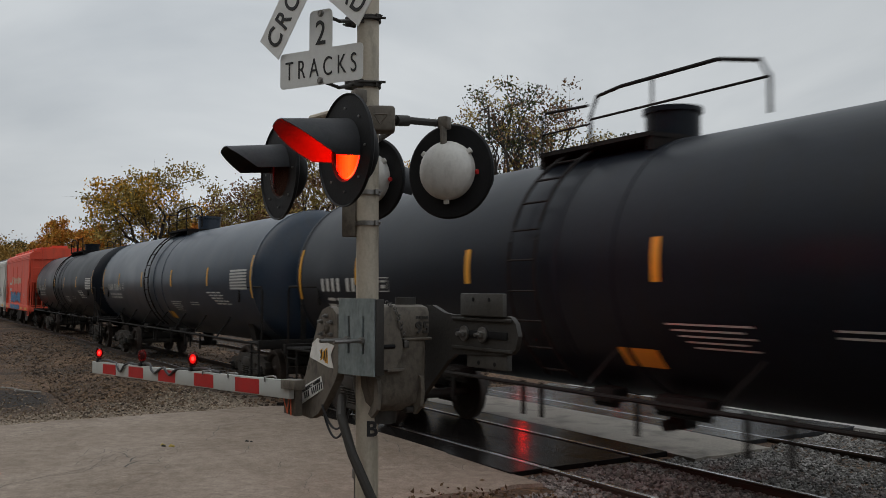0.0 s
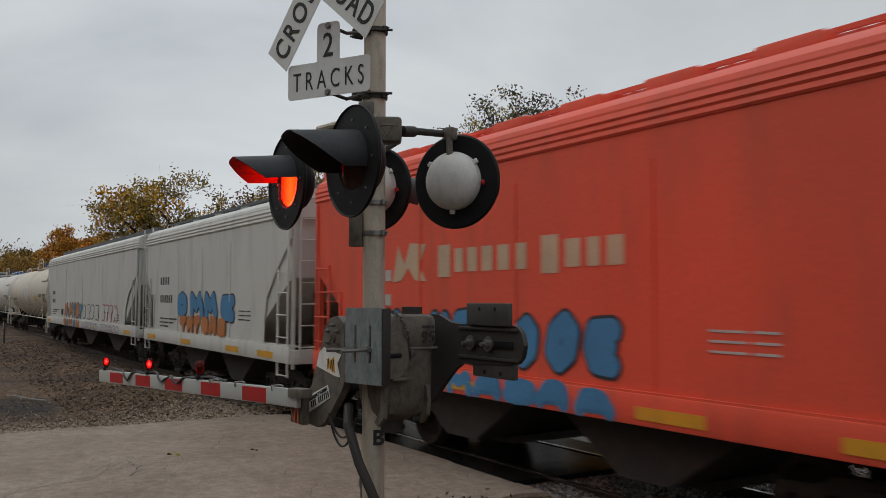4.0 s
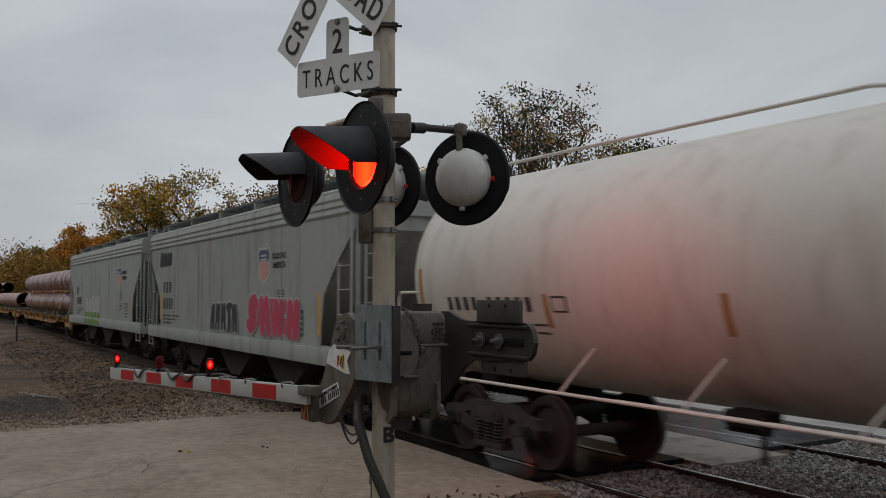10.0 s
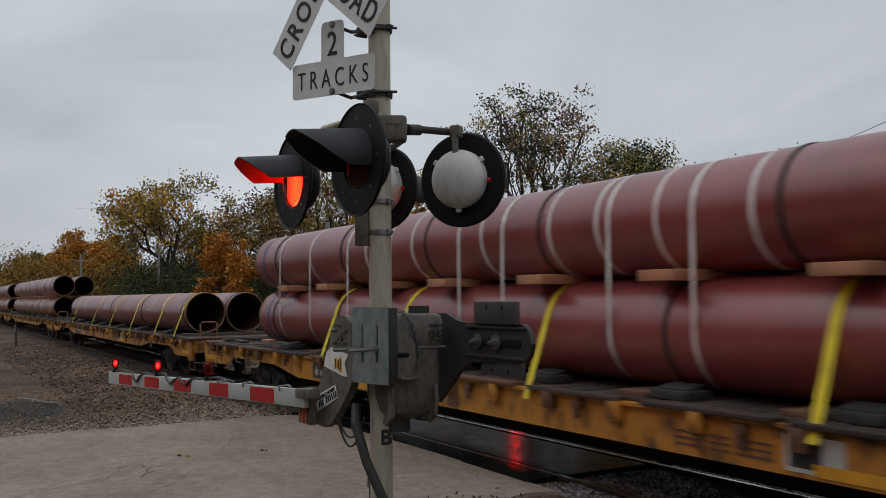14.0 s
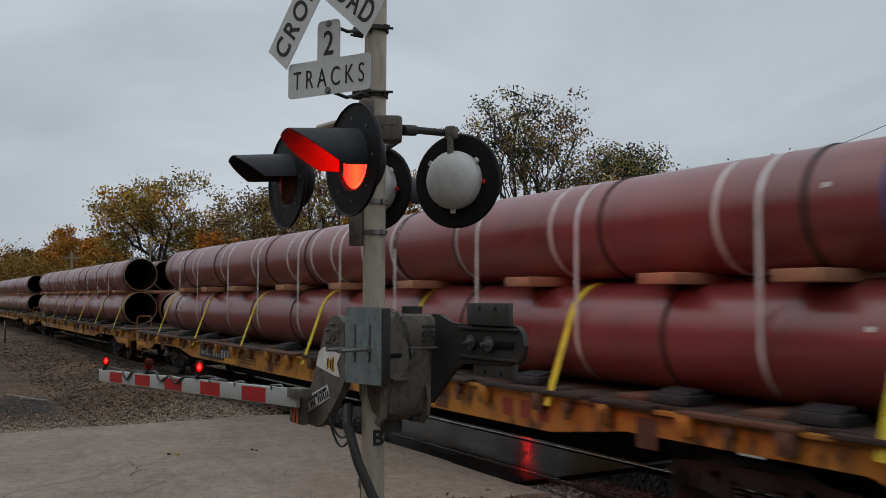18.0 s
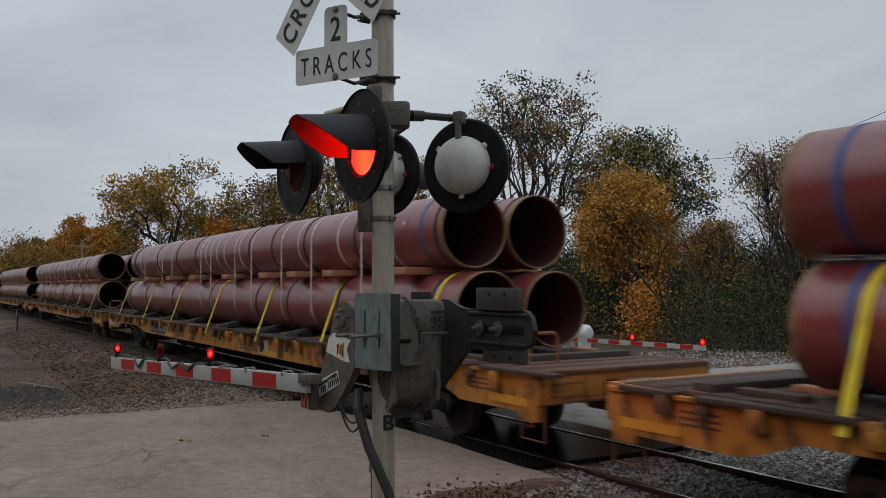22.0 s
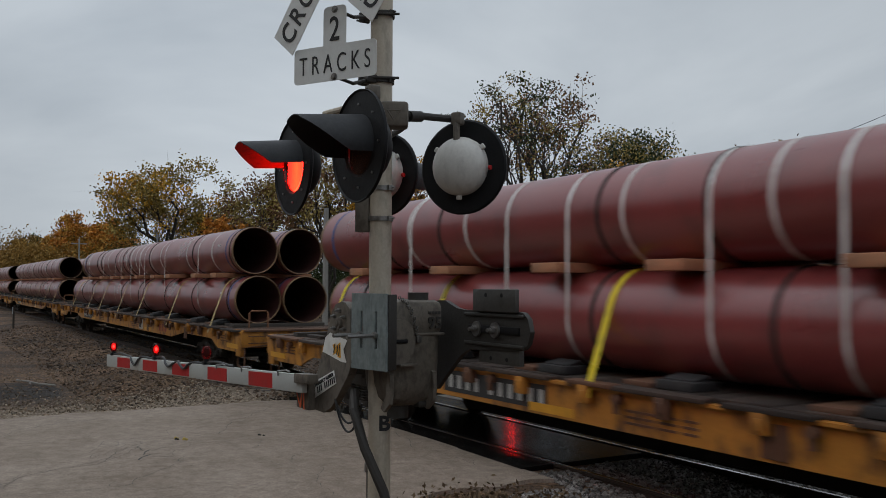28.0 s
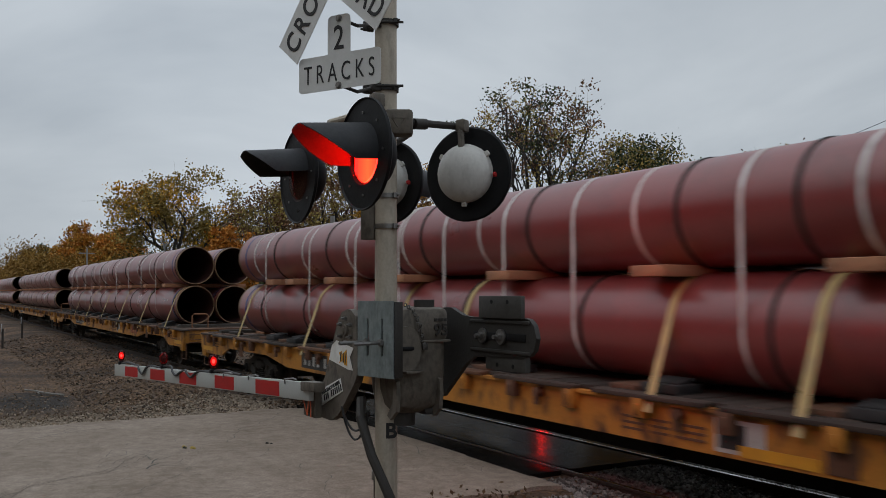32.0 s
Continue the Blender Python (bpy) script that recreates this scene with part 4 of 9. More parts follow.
def litter(name, spots, size, material, label, seed, lift=0.015):
    """Fallen leaves lying about, too many to count: small curled leaves."""
    rg = random.Random(seed)
    vs, fs = [], []
    for x, y, z in spots:
        a, s = rg.uniform(0, 6.28), size * rg.uniform(0.5, 1.3)
        ca, sa, k = math.cos(a) * s, math.sin(a) * s, len(vs)
        vs += [(x - ca, y - sa, z + lift + s * rg.uniform(-0.1, 0.5)), (x + sa * 0.6, y - ca * 0.6, z + lift), (x + ca, y + sa, z + lift + s * rg.uniform(-0.1, 0.6)), (x - sa * 0.6, y + ca * 0.6, z + lift)]
        fs.append((k, k + 1, k + 2, k + 3))
    me = bpy.data.meshes.new(name)
    me.from_pydata(vs, [], fs)
    me.materials.append(material)
    return tagged(new(name, me), label, "leaves", kind="stuff")


spots = []
while len(spots) < 5200:
    x, y = ROAD_L - 0.2 - 26 * rnd.random() ** 1.5, rnd.uniform(-5, 5.6)
    if noise.noise(Vector((x * 0.5, y * 0.9, 7))) + rnd.uniform(-0.3, 0.3) > 0.0:
        spots.append((x, y, ground_z(x, y)))
litter("fallen_leaves", spots, 0.055, M_LITTER, "brown fallen leaves scattered on the verge", 71)
spots = []
while len(spots) < 2200:
    x, y = rnd.uniform(-8.4, -5.0), rnd.uniform(2.0, 4.9)
    if x > ROAD_R - 0.2 and noise.noise(Vector((x * 1.5, y * 1.5, 7))) + rnd.uniform(-0.3, 0.3) > 0.0:
        spots.append((x, y, ground_z(x, y)))
litter("fallen_leaves", spots, 0.026, M_LITTER, "brown fallen leaves beside the signal base", 72)
# a fallen stick on the verge, and single leaves and crumbs on the road
bm = bmesh.new()
tube(bm, [(x, y, ground_z(x, y) + 0.07) for x, y in ((-24.5, 2.25), (-24.0, 2.45), (-23.5, 2.62), (-22.9, 2.95))], 0.022, 6)
tube(bm, [(x, y, ground_z(x, y) + 0.08) for x, y in ((-23.8, 2.52), (-23.5, 2.44), (-23.3, 2.46))], 0.012, 5)
solid("fallen_stick", bm, M_POLE, "pale bare stick lying on the damp verge", "stick")
for x, y, r, mtl, label in ((-12.40, 3.28, 0.055, M_LEAF_OLIVE, "yellow-green leaf lying on the road"), (-12.55, 3.20, 0.045, M_LEAF_OLIVE, "yellow-green leaf lying on the road"),
                            (-12.48, 3.19, 0.040, M_CHAR, "dark crumb lying on the road"), (-12.23, 4.30, 0.035, M_CHAR, "dark crumb lying on the road"), (-12.16, 4.34, 0.025, M_CHAR, "dark crumb lying on the road")):
    bm = bmesh.new()
    z = road_top(x, y)
    for k in range(3):
        cyl(bm, (x + r * 0.5 * (k - 1), y + r * 0.3 * math.sin(k * 4), z), (x + r * 0.5 * (k - 1) + 0.01, y, z + r * (0.35 + 0.25 * (k % 2))), r * 0.55, r * 0.25, seg=6)
    solid("road_litter", bm, mtl, label, "litter", group="litter on the road")
# unseen leaf bank added behind the onlooker: closes the place, blocks low sky light
thicket("unseen_leaf_screen", [(rnd.uniform(-80, 60), -24 - 8 * rnd.random(), 0.5 + 13 * rnd.random() ** 0.8, 4.5) for _ in range(560)], M_LEAF_FAR, "unseen leaf bank added behind the onlooker to block low sky", 46, 0.9, 52, "woods")

# ---- the crossing signal by the road ----
MX, MY = -4.855, 2.475
SIG = thing("crossing_signal", pose(MX, MY, -0.45), "aluminium crossing signal mast with crossbuck and flashing red lamps", "crossing signal")
Z0 = -0.45
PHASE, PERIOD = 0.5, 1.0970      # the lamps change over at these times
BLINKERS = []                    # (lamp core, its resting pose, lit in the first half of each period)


def sp(x, y, z):
    """World place to the mast's own space."""
    return Vector((x - MX, y - MY, z - Z0))


bm = bmesh.new()
cyl(bm, (0.012, 0, 0.0), (-0.012, 0, 4.95), 0.069, seg=24)
mast = part("mast", bm, M_MAST, SIG, "dull aluminium tube")
bm = bmesh.new()
box(bm, (0, 0, 0.03), (0.42, 0.42, 0.06), bevel=0.01)
cyl(bm, (0, 0, 0.05), (0, 0, 0.28), 0.11, 0.09, seg=20)
part("base", bm, M_CAST, SIG)
for z in (2.58, 2.77, 3.44, 3.86):
    bm = bmesh.new()
    lathe(bm, [(-0.014, 0.068), (-0.014, 0.078), (0.014, 0.078), (0.014, 0.068)], 24, pose(0, 0, z - Z0, 0, 90, 0))
    box(bm, (0.082, 0.02, z - Z0), (0.03, 0.03, 0.03))
    cyl(bm, (0.06, 0.03, z - Z0), (0.12, 0.03, z - Z0), 0.006, seg=6)
    part("band_clamp", bm, M_STEEL if z < 3 else M_DARKCAST, SIG)

# signs: one plane, turned a little towards the road
SIGN_M = pose(*sp(-4.735, 2.10, 3.485), 90, 0, 29.5)


def plate(name, outline, m, material, thick=0.004):
    bm = bmesh.new()
    prism(bm, outline, 0, thick, "z")
    return part(name, bm, material, SIG, at=m)


def rounded(w, h, r, cx=0, cy=0, k=4):
    out = []
    for sx, sy, a in ((1, 1, 0), (-1, 1, 90), (-1, -1, 180), (1, -1, 270)):
        for i in range(k + 1):
            b = radians(a + 90 * i / k)
            out.append((cx + sx * (w / 2 - r) + r * math.cos(b), cy + sy * (h / 2 - r) + r * math.sin(b)))
    return out


bot = rounded(0.60, 0.215, 0.025)
tab = [(0.083, 0.1075), (0.083, 0.30)] + [(0.083 - 0.03 + 0.03 * math.cos(radians(a)), 0.31 + 0.03 * math.sin(radians(a))) for a in (30, 60, 90)] + \
      [(-0.083 + 0.03 + 0.03 * math.cos(radians(a)), 0.31 + 0.03 * math.sin(radians(a))) for a in (90, 120, 150)] + [(-0.083, 0.30), (-0.083, 0.1075)]
sign = plate("tracks_sign", bot[:5] + tab + bot[5:], SIGN_M, M_SIGN)
tagged(sign, "white two tracks sign with black letters")
for txt, px, py, sz in (("TRACKS", 0.0, -0.008, 0.162), ("2", 0.0, 0.195, 0.205)):
    me = lettering(txt, sz, 0.002, 1.55, -0.001 if txt == "TRACKS" else 0.001)
    if txt == "TRACKS":
        w = max(v.co.x for v in me.vertices) - min(v.co.x for v in me.vertices)
        for v in me.vertices:
            v.co.x *= 0.515 / w
    else:
        for v in me.vertices:
            v.co.x *= 0.78
    me.materials.append(M_LETTER)
    part("lettering", me, None, sign, "black block letters", at=pose(px, py, 0.0055))
for py in (0.318, -0.085):
    bm = bmesh.new()
    cyl(bm, (0, py, 0), (0, py, 0.018), 0.014, seg=8)
    cyl(bm, (0, py, 0), (0, py, 0.008), 0.022, seg=10)
    part("bolt", bm, M_STEEL, sign)

CB_C = sp(-4.712, 2.029, 4.106)
for ang, zoff, pair in ((140.5, 0.006, ("RAIL", "ROAD")), (51, 0.0, ("CROS", "SING"))):
    m = Matrix.Translation(CB_C) @ pose(0, 0, 0, 90, 0, 18) @ pose(0, 0, zoff, 0, 0, ang if ang < 90 else ang - 180)
    bl = plate("crossbuck_blade", [(-0.61, -0.114), (0.61, -0.114), (0.61, 0.114), (-0.61, 0.114)], m, M_SIGN)
    tagged(bl, "white crossbuck blade with black lettering")
    for txt, cx in zip(pair, (-0.345, 0.345)):
        me = lettering(txt, 0.19, 0.002, 1.25, 0.002)
        w = max(v.co.x for v in me.vertices) - min(v.co.x for v in me.vertices)
        for v in me.vertices:
            v.co.x *= 0.455 / w
        me.materials.append(M_LETTER)
        part("lettering", me, None, bl, "black block letters", at=pose(cx, -0.005, 0.0055))
for z, y0 in ((3.80, 2.11), (3.40, 2.11)):
    bm = bmesh.new()
    a = sp(-4.735, y0, z)
    tube(bm, [a, a + Vector((0.02, 0.10, -0.03)), Vector((-0.01, -0.10, z + 0.04 * (1 if z > 3.6 else 1) - Z0)), Vector((0, -0.06, z + 0.05 - Z0))], 0.011, 8)
    part("sign_bracket", bm, M_DARKCAST, SIG)
    bm = bmesh.new()
    box(bm, (-0.03, -0.075, z + 0.05 - Z0), (0.12, 0.035, 0.045), bevel=0.008)
    box(bm, (-0.085, -0.085, z + 0.052 - Z0), (0.022, 0.07, 0.06), bevel=0.004)
    box(bm, (0.035, -0.085, z + 0.045 - Z0), (0.022, 0.06, 0.05), bevel=0.004)
    lathe(bm, [(-0.007, 0.069), (-0.007, 0.078), (0.007, 0.078), (0.007, 0.069)], 20, pose(0, 0, z + 0.05 - Z0, 0, 90, 0))
    cyl(bm, (0.04, -0.10, z + 0.05 - Z0), (0.115, 0.06, z + 0.05 - Z0), 0.008, seg=6)
    cyl(bm, (-0.10, -0.06, z + 0.035 - Z0), (-0.10, -0.13, z + 0.035 - Z0), 0.007, seg=6)
    part("sign_clamp", bm, M_DARKCAST, SIG)

# cross arms and junction box
bm = bmesh.new()
tube(bm, [sp(-5.24, 2.26, 3.275), sp(-4.9, 2.30, 3.27), sp(-4.74, 2.38, 3.25)], 0.024, 10)
tube(bm, [sp(-4.30, 2.20, 3.06), sp(-4.6, 2.34, 3.10), sp(-4.78, 2.40, 3.10)], 0.024, 10)
part("front_cross_arm", bm, M_MAST, SIG)
bm = bmesh.new()
tube(bm, [sp(-4.64, 2.50, 3.205), sp(-4.72, 2.72, 3.225), sp(-4.75, 2.93, 3.235)], 0.023, 10)
tube(bm, [sp(-4.70, 2.55, 3.205), sp(-5.2, 2.80, 3.23), sp(-5.62, 2.93, 3.25)], 0.023, 10)
cyl(bm, sp(-4.655, 2.56, 3.20), sp(-4.685, 2.66, 3.213), 0.034, seg=12)
part("rear_cross_arm", bm, M_DARKCAST, SIG)
bm = bmesh.new()
box(bm, (0, 0, 0), (0.175, 0.15, 0.155), bevel=0.022)
jb = part("junction_box", bm, M_CAST, SIG, "grey cast junction box", at=Matrix.Translation(sp(-4.69, 2.475, 3.20)) @ pose(0, 0, 0, 0, 0, 62))
bm = bmesh.new()
for a in (90, 210, 330):
    b = a + 120
    tube(bm, [(0.045 * math.cos(radians(a)), -0.076, -0.042 * math.sin(radians(a))), (0.045 * math.cos(radians(b)), -0.076, -0.042 * math.sin(radians(b)))], 0.004, 4)
part("cast_triangle", bm, M_CAST, jb)


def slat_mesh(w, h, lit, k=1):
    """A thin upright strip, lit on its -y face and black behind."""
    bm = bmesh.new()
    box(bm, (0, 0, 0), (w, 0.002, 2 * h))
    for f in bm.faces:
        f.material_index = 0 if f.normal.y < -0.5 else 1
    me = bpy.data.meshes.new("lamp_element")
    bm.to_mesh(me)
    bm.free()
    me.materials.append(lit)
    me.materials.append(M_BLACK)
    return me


def marker_mesh(r):
    """A small lit face: a hot middle, a red rim, black behind; it looks towards -y."""
    bm = bmesh.new()
    lathe(bm, [(-0.001, 0.0), (-0.001, r * 0.5), (-0.001, r), (0.001, r), (0.001, 0.0)], 16, pose(0, 0, 0, 0, 0, 90))
    bmesh.ops.recalc_face_normals(bm, faces=bm.faces)
    for f in bm.faces:
        c = f.calc_center_median()
        f.material_index = 2 if f.normal.y > -0.5 else (0 if math.hypot(c.x, c.z) < r * 0.5 else 1)
    for v in bm.verts:
        v.co.z *= 1.45
    me = bpy.data.meshes.new("lamp_core")
    bm.to_mesh(me)
    bm.free()
    for k in (M_HOT, M_SMALLLED, M_BLACK):
        me.materials.append(k)
    return me


def light_unit(x, y, z, turn, first, beam, hood_len=0.36, tilt=0, low=-16):
    """A flashing lamp that faces its own -y: black background disc, visor, lens, housing and a core that turns."""
    m = Matrix.Translation(sp(x, y, z)) @ pose(0, 0, 0, tilt, 0, turn)
    ax = pose(0, 0, 0, 0, 0, 90)           # the lathe's x becomes +y
    bm = bmesh.new()
    lathe(bm, [(0.0, 0.155), (-0.012, 0.17), (-0.012, 0.296), (-0.022, 0.305), (-0.006, 0.307), (0.004, 0.296), (0.004, 0.155)], 48, ax)
    disc = part("lamp_background", bm, M_BLACK, SIG, "round black background plate", at=m)
    bm = bmesh.new()
    lathe(bm, [(0.004, 0.175), (0.006, 0.186), (0.05, 0.188), (0.07, 0.183), (0.105, 0.158), (0.135, 0.112), (0.15, 0.05), (0.153, 0.0)], 32, ax)
    for a in (35, 145, 270):
        c = Vector((math.cos(radians(a)) * 0.19, 0.045, math.sin(radians(a)) * 0.19))
        box(bm, c, (0.05, 0.022, 0.035), (0, -a, 0), 0.006)
    part("lamp_housing", bm, M_HOUSING if beam else M_BLACK, disc, "dirty white lamp housing" if beam else "black lamp housing")
    bm = bmesh.new()
    lathe(bm, [(0.003, 0.156), (0.006, 0.176), (0.05, 0.178), (0.085, 0.15), (0.095, 0.0)], 24, ax)
    part("lamp_well", bm, M_BLACK, disc)
    bm = bmesh.new()
    lathe(bm, [(-0.012, 0.156), (-0.02, 0.15), (-0.034, 0.11), (-0.042, 0.05), (-0.044, 0.0)], 28, ax)
    part("lens", bm, M_LENS, disc, "red lens")
    # visor: a tube cut away below, longer at the top
    bm = bmesh.new()
    seg, rows = 26, 7
    outer, inner = [], []
    for j in range(rows + 1):
        f = j / rows
        ro, ri = [], []
        for i in range(seg + 1):
            a = radians(low + (180 - 2 * low) * i / seg)
            reach = hood_len * ((0.10 if not beam else 0.8) + (0.90 if not beam else 0.2) * max(0.0, min(1.0, (math.sin(a) + 0.5) / 1.35)) ** 0.75)
            yy = -0.005 - reach * f
            r = 0.172 - 0.012 * f
            ro.append(bm.verts.new((r * math.cos(a), yy, r * math.sin(a) - 0.05 * (reach * f / hood_len) * 0.6)))
            ri.append(bm.verts.new(((r - 0.004) * math.cos(a), yy, (r - 0.004) * math.sin(a) - 0.05 * (reach * f / hood_len) * 0.6)))
        outer.append(ro)
        inner.append(ri)
    for s, flip in ((outer, False), (inner, True)):
        for p, q in zip(s, s[1:]):
            for i in range(seg):
                f4 = (p[i], p[i + 1], q[i + 1], q[i])
                bm.faces.new(f4[::-1] if flip else f4)
    for i in range(seg):
        bm.faces.new((outer[-1][i], outer[-1][i + 1], inner[-1][i + 1], inner[-1][i]))
    for i in (0, seg):
        for j in range(rows):
            bm.faces.new((outer[j][i], outer[j + 1][i], inner[j + 1][i], inner[j][i]))
    part("visor", bm, M_VISOR, disc, "long black visor")
    for a in range(0, 360, 45):
        bm = bmesh.new()
        cyl(bm, (0.225 * math.cos(radians(a)), -0.012, 0.225 * math.sin(radians(a))), (0.225 * math.cos(radians(a)), -0.02, 0.225 * math.sin(radians(a))), 0.007, seg=6)
        part("bolt", bm, M_STEEL, disc)
    bm = bmesh.new()
    tube(bm, [(0, 0.08, 0.13), (0, 0.09, 0.26), (0, 0.05, 0.33)], 0.022, 8)
    box(bm, (0, 0.07, 0.30), (0.07, 0.07, 0.08), bevel=0.012)
    part("lamp_hanger", bm, M_CAST, disc)
    bm = bmesh.new()
    for sx in (-0.205,):
        cyl(bm, (sx, 0.035, -0.02), (sx - 0.014, 0.035, -0.02), 0.016, seg=10)
    part("side_indicator", bm, M_RED, disc, "tiny red side indicator")
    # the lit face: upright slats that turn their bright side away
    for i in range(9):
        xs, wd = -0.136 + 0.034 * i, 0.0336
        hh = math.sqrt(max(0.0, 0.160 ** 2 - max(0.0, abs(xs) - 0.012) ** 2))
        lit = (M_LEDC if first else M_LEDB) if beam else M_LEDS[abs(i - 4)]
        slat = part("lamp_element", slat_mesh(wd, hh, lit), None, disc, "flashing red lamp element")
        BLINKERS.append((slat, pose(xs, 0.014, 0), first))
    return disc


light_unit(-4.265, 2.05, 2.92, 2, False, False, 0.39)
light_unit(-5.225, 2.05, 2.915, 0, True, False, low=4)
light_unit(-4.735, 3.0, 2.93, 180 + 30, True, True, low=-28)
light_unit(-5.685, 2.92, 2.975, 180 + 22, False, True, low=-28)

# bell-less bracket box below the lamps
bm = bmesh.new()
box(bm, sp(-4.93, 2.40, 2.62), (0.10, 0.07, 0.24), (0, 0, 30), 0.006)
part("cable_box", bm, M_CAST, SIG)
bm = bmesh.new()
tube(bm, [sp(-4.78, 2.42, 3.2), sp(-4.80, 2.41, 3.0), sp(-4.80, 2.405, 2.8)], 0.010, 6)
part("cable", bm, M_GALV, SIG)

# gate machine on the mast
GATE_M = thing("gate_machine", pose(MX, MY, Z0), "grey cast gate machine clamped on the signal mast", "gate machine")
CX, CY0, CY1 = sp(-4.60, 0, 0).x, sp(0, 2.405, 0).y, sp(0, 2.785, 0).y      # front face towards the road verge, its two sides
CM = (CY0 + CY1) / 2


def zz(z):
    return z - Z0


bm = bmesh.new()
box(bm, (CX - 0.20, CM, zz(1.975)), (0.40, CY1 - CY0, 0.21), bevel=0.045)
box(bm, (CX - 0.20, CM, zz(1.875)), (0.408, CY1 - CY0 + 0.008, 0.016), bevel=0.006)
part("upper_cover", bm, M_CAST, GATE_M, "rounded cast cover with raised figures")
bm = bmesh.new()
rings = []
for z, kx, ky, off in ((1.868, 0.195, 0.184, 0), (1.70, 0.195, 0.184, 0), (1.58, 0.19, 0.178, 0), (1.49, 0.175, 0.158, -0.012), (1.448, 0.14, 0.12, -0.03), (1.435, 0.10, 0.08, -0.03)):
    rings.append([bm.verts.new((CX - 0.20 + off + kx * (abs(math.cos(a)) ** 0.38) * (1 if math.cos(a) > 0 else -1), CM + ky * (abs(math.sin(a)) ** 0.38) * (1 if math.sin(a) > 0 else -1), zz(z))) for a in [2 * math.pi * (k + 0.5) / 28 for k in range(28)]])
for q, w in zip(rings, rings[1:]):
    for k in range(28):
        bm.faces.new((q[k], q[(k + 1) % 28], w[(k + 1) % 28], w[k]))
bm.faces.new(rings[-1])
part("lower_case", bm, M_CAST, GATE_M, "tapered cast lower case")
bm = bmesh.new()
cyl(bm, (CX - 0.20, CM - 0.03, zz(1.44)), (CX - 0.20, CM - 0.03, zz(1.36)), 0.075, seg=16)
box(bm, (CX - 0.12, CM + 0.10, zz(1.445)), (0.12, 0.10, 0.04), bevel=0.015)
part("drain_boss", bm, M_DARKCAST, GATE_M)
for yy, lean in ((CY0 + 0.012, -0.045), (CY1 - 0.075, -0.02)):
    bm = bmesh.new()
    prism(bm, [(CX - 0.02, zz(1.66)), (CX + 0.018, zz(1.645)), (CX + 0.028, zz(1.56)), (CX + 0.012, zz(1.47)), (CX - 0.06, zz(1.415)), (CX - 0.10, zz(1.435)), (CX - 0.03, zz(1.52))], yy - 0.012, yy + 0.012, "y")
    part("rib", bm, M_CAST, GATE_M)
# half-round door on the front, its straight side towards the plate
bm = bmesh.new()
o = [(CY0 + 0.004, zz(1.968))] + [(CY0 + 0.075 + 0.085 * math.sin(radians(a)), zz(1.835) + 0.133 * math.cos(radians(a))) for a in (0, 20, 40, 60, 90, 120, 140, 160, 180)] + [(CY0 + 0.004, zz(1.702))]
prism(bm, o, CX + 0.004, CX + 0.034, "x")
dr = part("access_door", bm, M_CAST, GATE_M, "half-round cast access door")
bm = bmesh.new()
box(bm, (CX + 0.038, CY0 + 0.06, zz(1.838)), (0.014, 0.095, 0.024), bevel=0.009)
part("door_handle", bm, M_BLACK, dr)
bm = bmesh.new()
box(bm, (CX + 0.02, CY0 + 0.115, zz(1.697)), (0.05, 0.12, 0.016), bevel=0.004)
part("door_sill", bm, M_CAST, dr)
me = lettering("95", 0.098, 0.006, 1.0, 0.002)
me.materials.append(M_DARKCAST)
part("cast_figure", me, None, GATE_M, "raised cast figures", at=Matrix.Translation((CX + 0.004, CY0 + 0.312, zz(1.940))) @ pose(0, 0, 0, 90, 0, 90))
bm = bmesh.new()
bars(bm, 0, 0, (0.018, 0.014, 0.018, 0.016), 0.016, 0, 0.006)
part("cast_figure", bm, M_DARKCAST, GATE_M, at=Matrix.Translation((CX + 0.003, CY0 + 0.268, zz(2.004))) @ pose(0, 0, 0, 0, 0, 90))
for i in range(17):
    f = i / 16
    p = Vector((CX - 0.03 + 0.05 * min(1, f * 2.5), CY0 + 0.085 + 0.10 * f ** 0.8 + 0.008 * math.sin(i * 2.0), zz(2.095) - 0.235 * f ** 1.4))
    bm = bmesh.new()
    lathe(bm, [(-0.0035, 0.008), (0, 0.013), (0.0035, 0.008), (-0.0035, 0.008)], 8, Matrix.Translation(p) @ pose(0, 0, 0, 20, 70 * (i % 2), 90 * (i % 2)))
    part("chain_link", bm, M_CHAIN, GATE_M, "steel chain link")
bm = bmesh.new()
box(bm, (CX + 0.022, CY0 + 0.19, zz(1.845)), (0.022, 0.035, 0.04), bevel=0.006)
part("padlock", bm, M_CHAIN, GATE_M)
bm = bmesh.new()
cyl(bm, (CX - 0.13, CY0 + 0.27, zz(2.07)), (CX - 0.13, CY0 + 0.27, zz(2.125)), 0.065, seg=18)
part("vent_cap", bm, M_DARKCAST, GATE_M)
# mounting plate with slots: made of strips round the slots
bm = bmesh.new()
for x0, x1, z0, z1 in ((-0.16, -0.075, -0.225, 0.225), (-0.055, 0.055, -0.225, 0.225), (0.075, 0.16, -0.225, 0.225),
                       (-0.075, -0.055, -0.225, -0.10), (-0.075, -0.055, 0.12, 0.225), (0.055, 0.075, -0.225, -0.10), (0.055, 0.075, 0.12, 0.225)):
    box(bm, ((x0 + x1) / 2, 0, (z0 + z1) / 2), (x1 - x0, 0.014, z1 - z0))
bmesh.ops.remove_doubles(bm, verts=bm.verts, dist=0.0004)
pl = part("mounting_plate", bm, M_PLATE, GATE_M, "spangled galvanised slotted plate", at=Matrix.Translation(sp(-4.675, 2.315, 1.895)) @ pose(0, 0, 0, 0, 0, 14))
bm = bmesh.new()
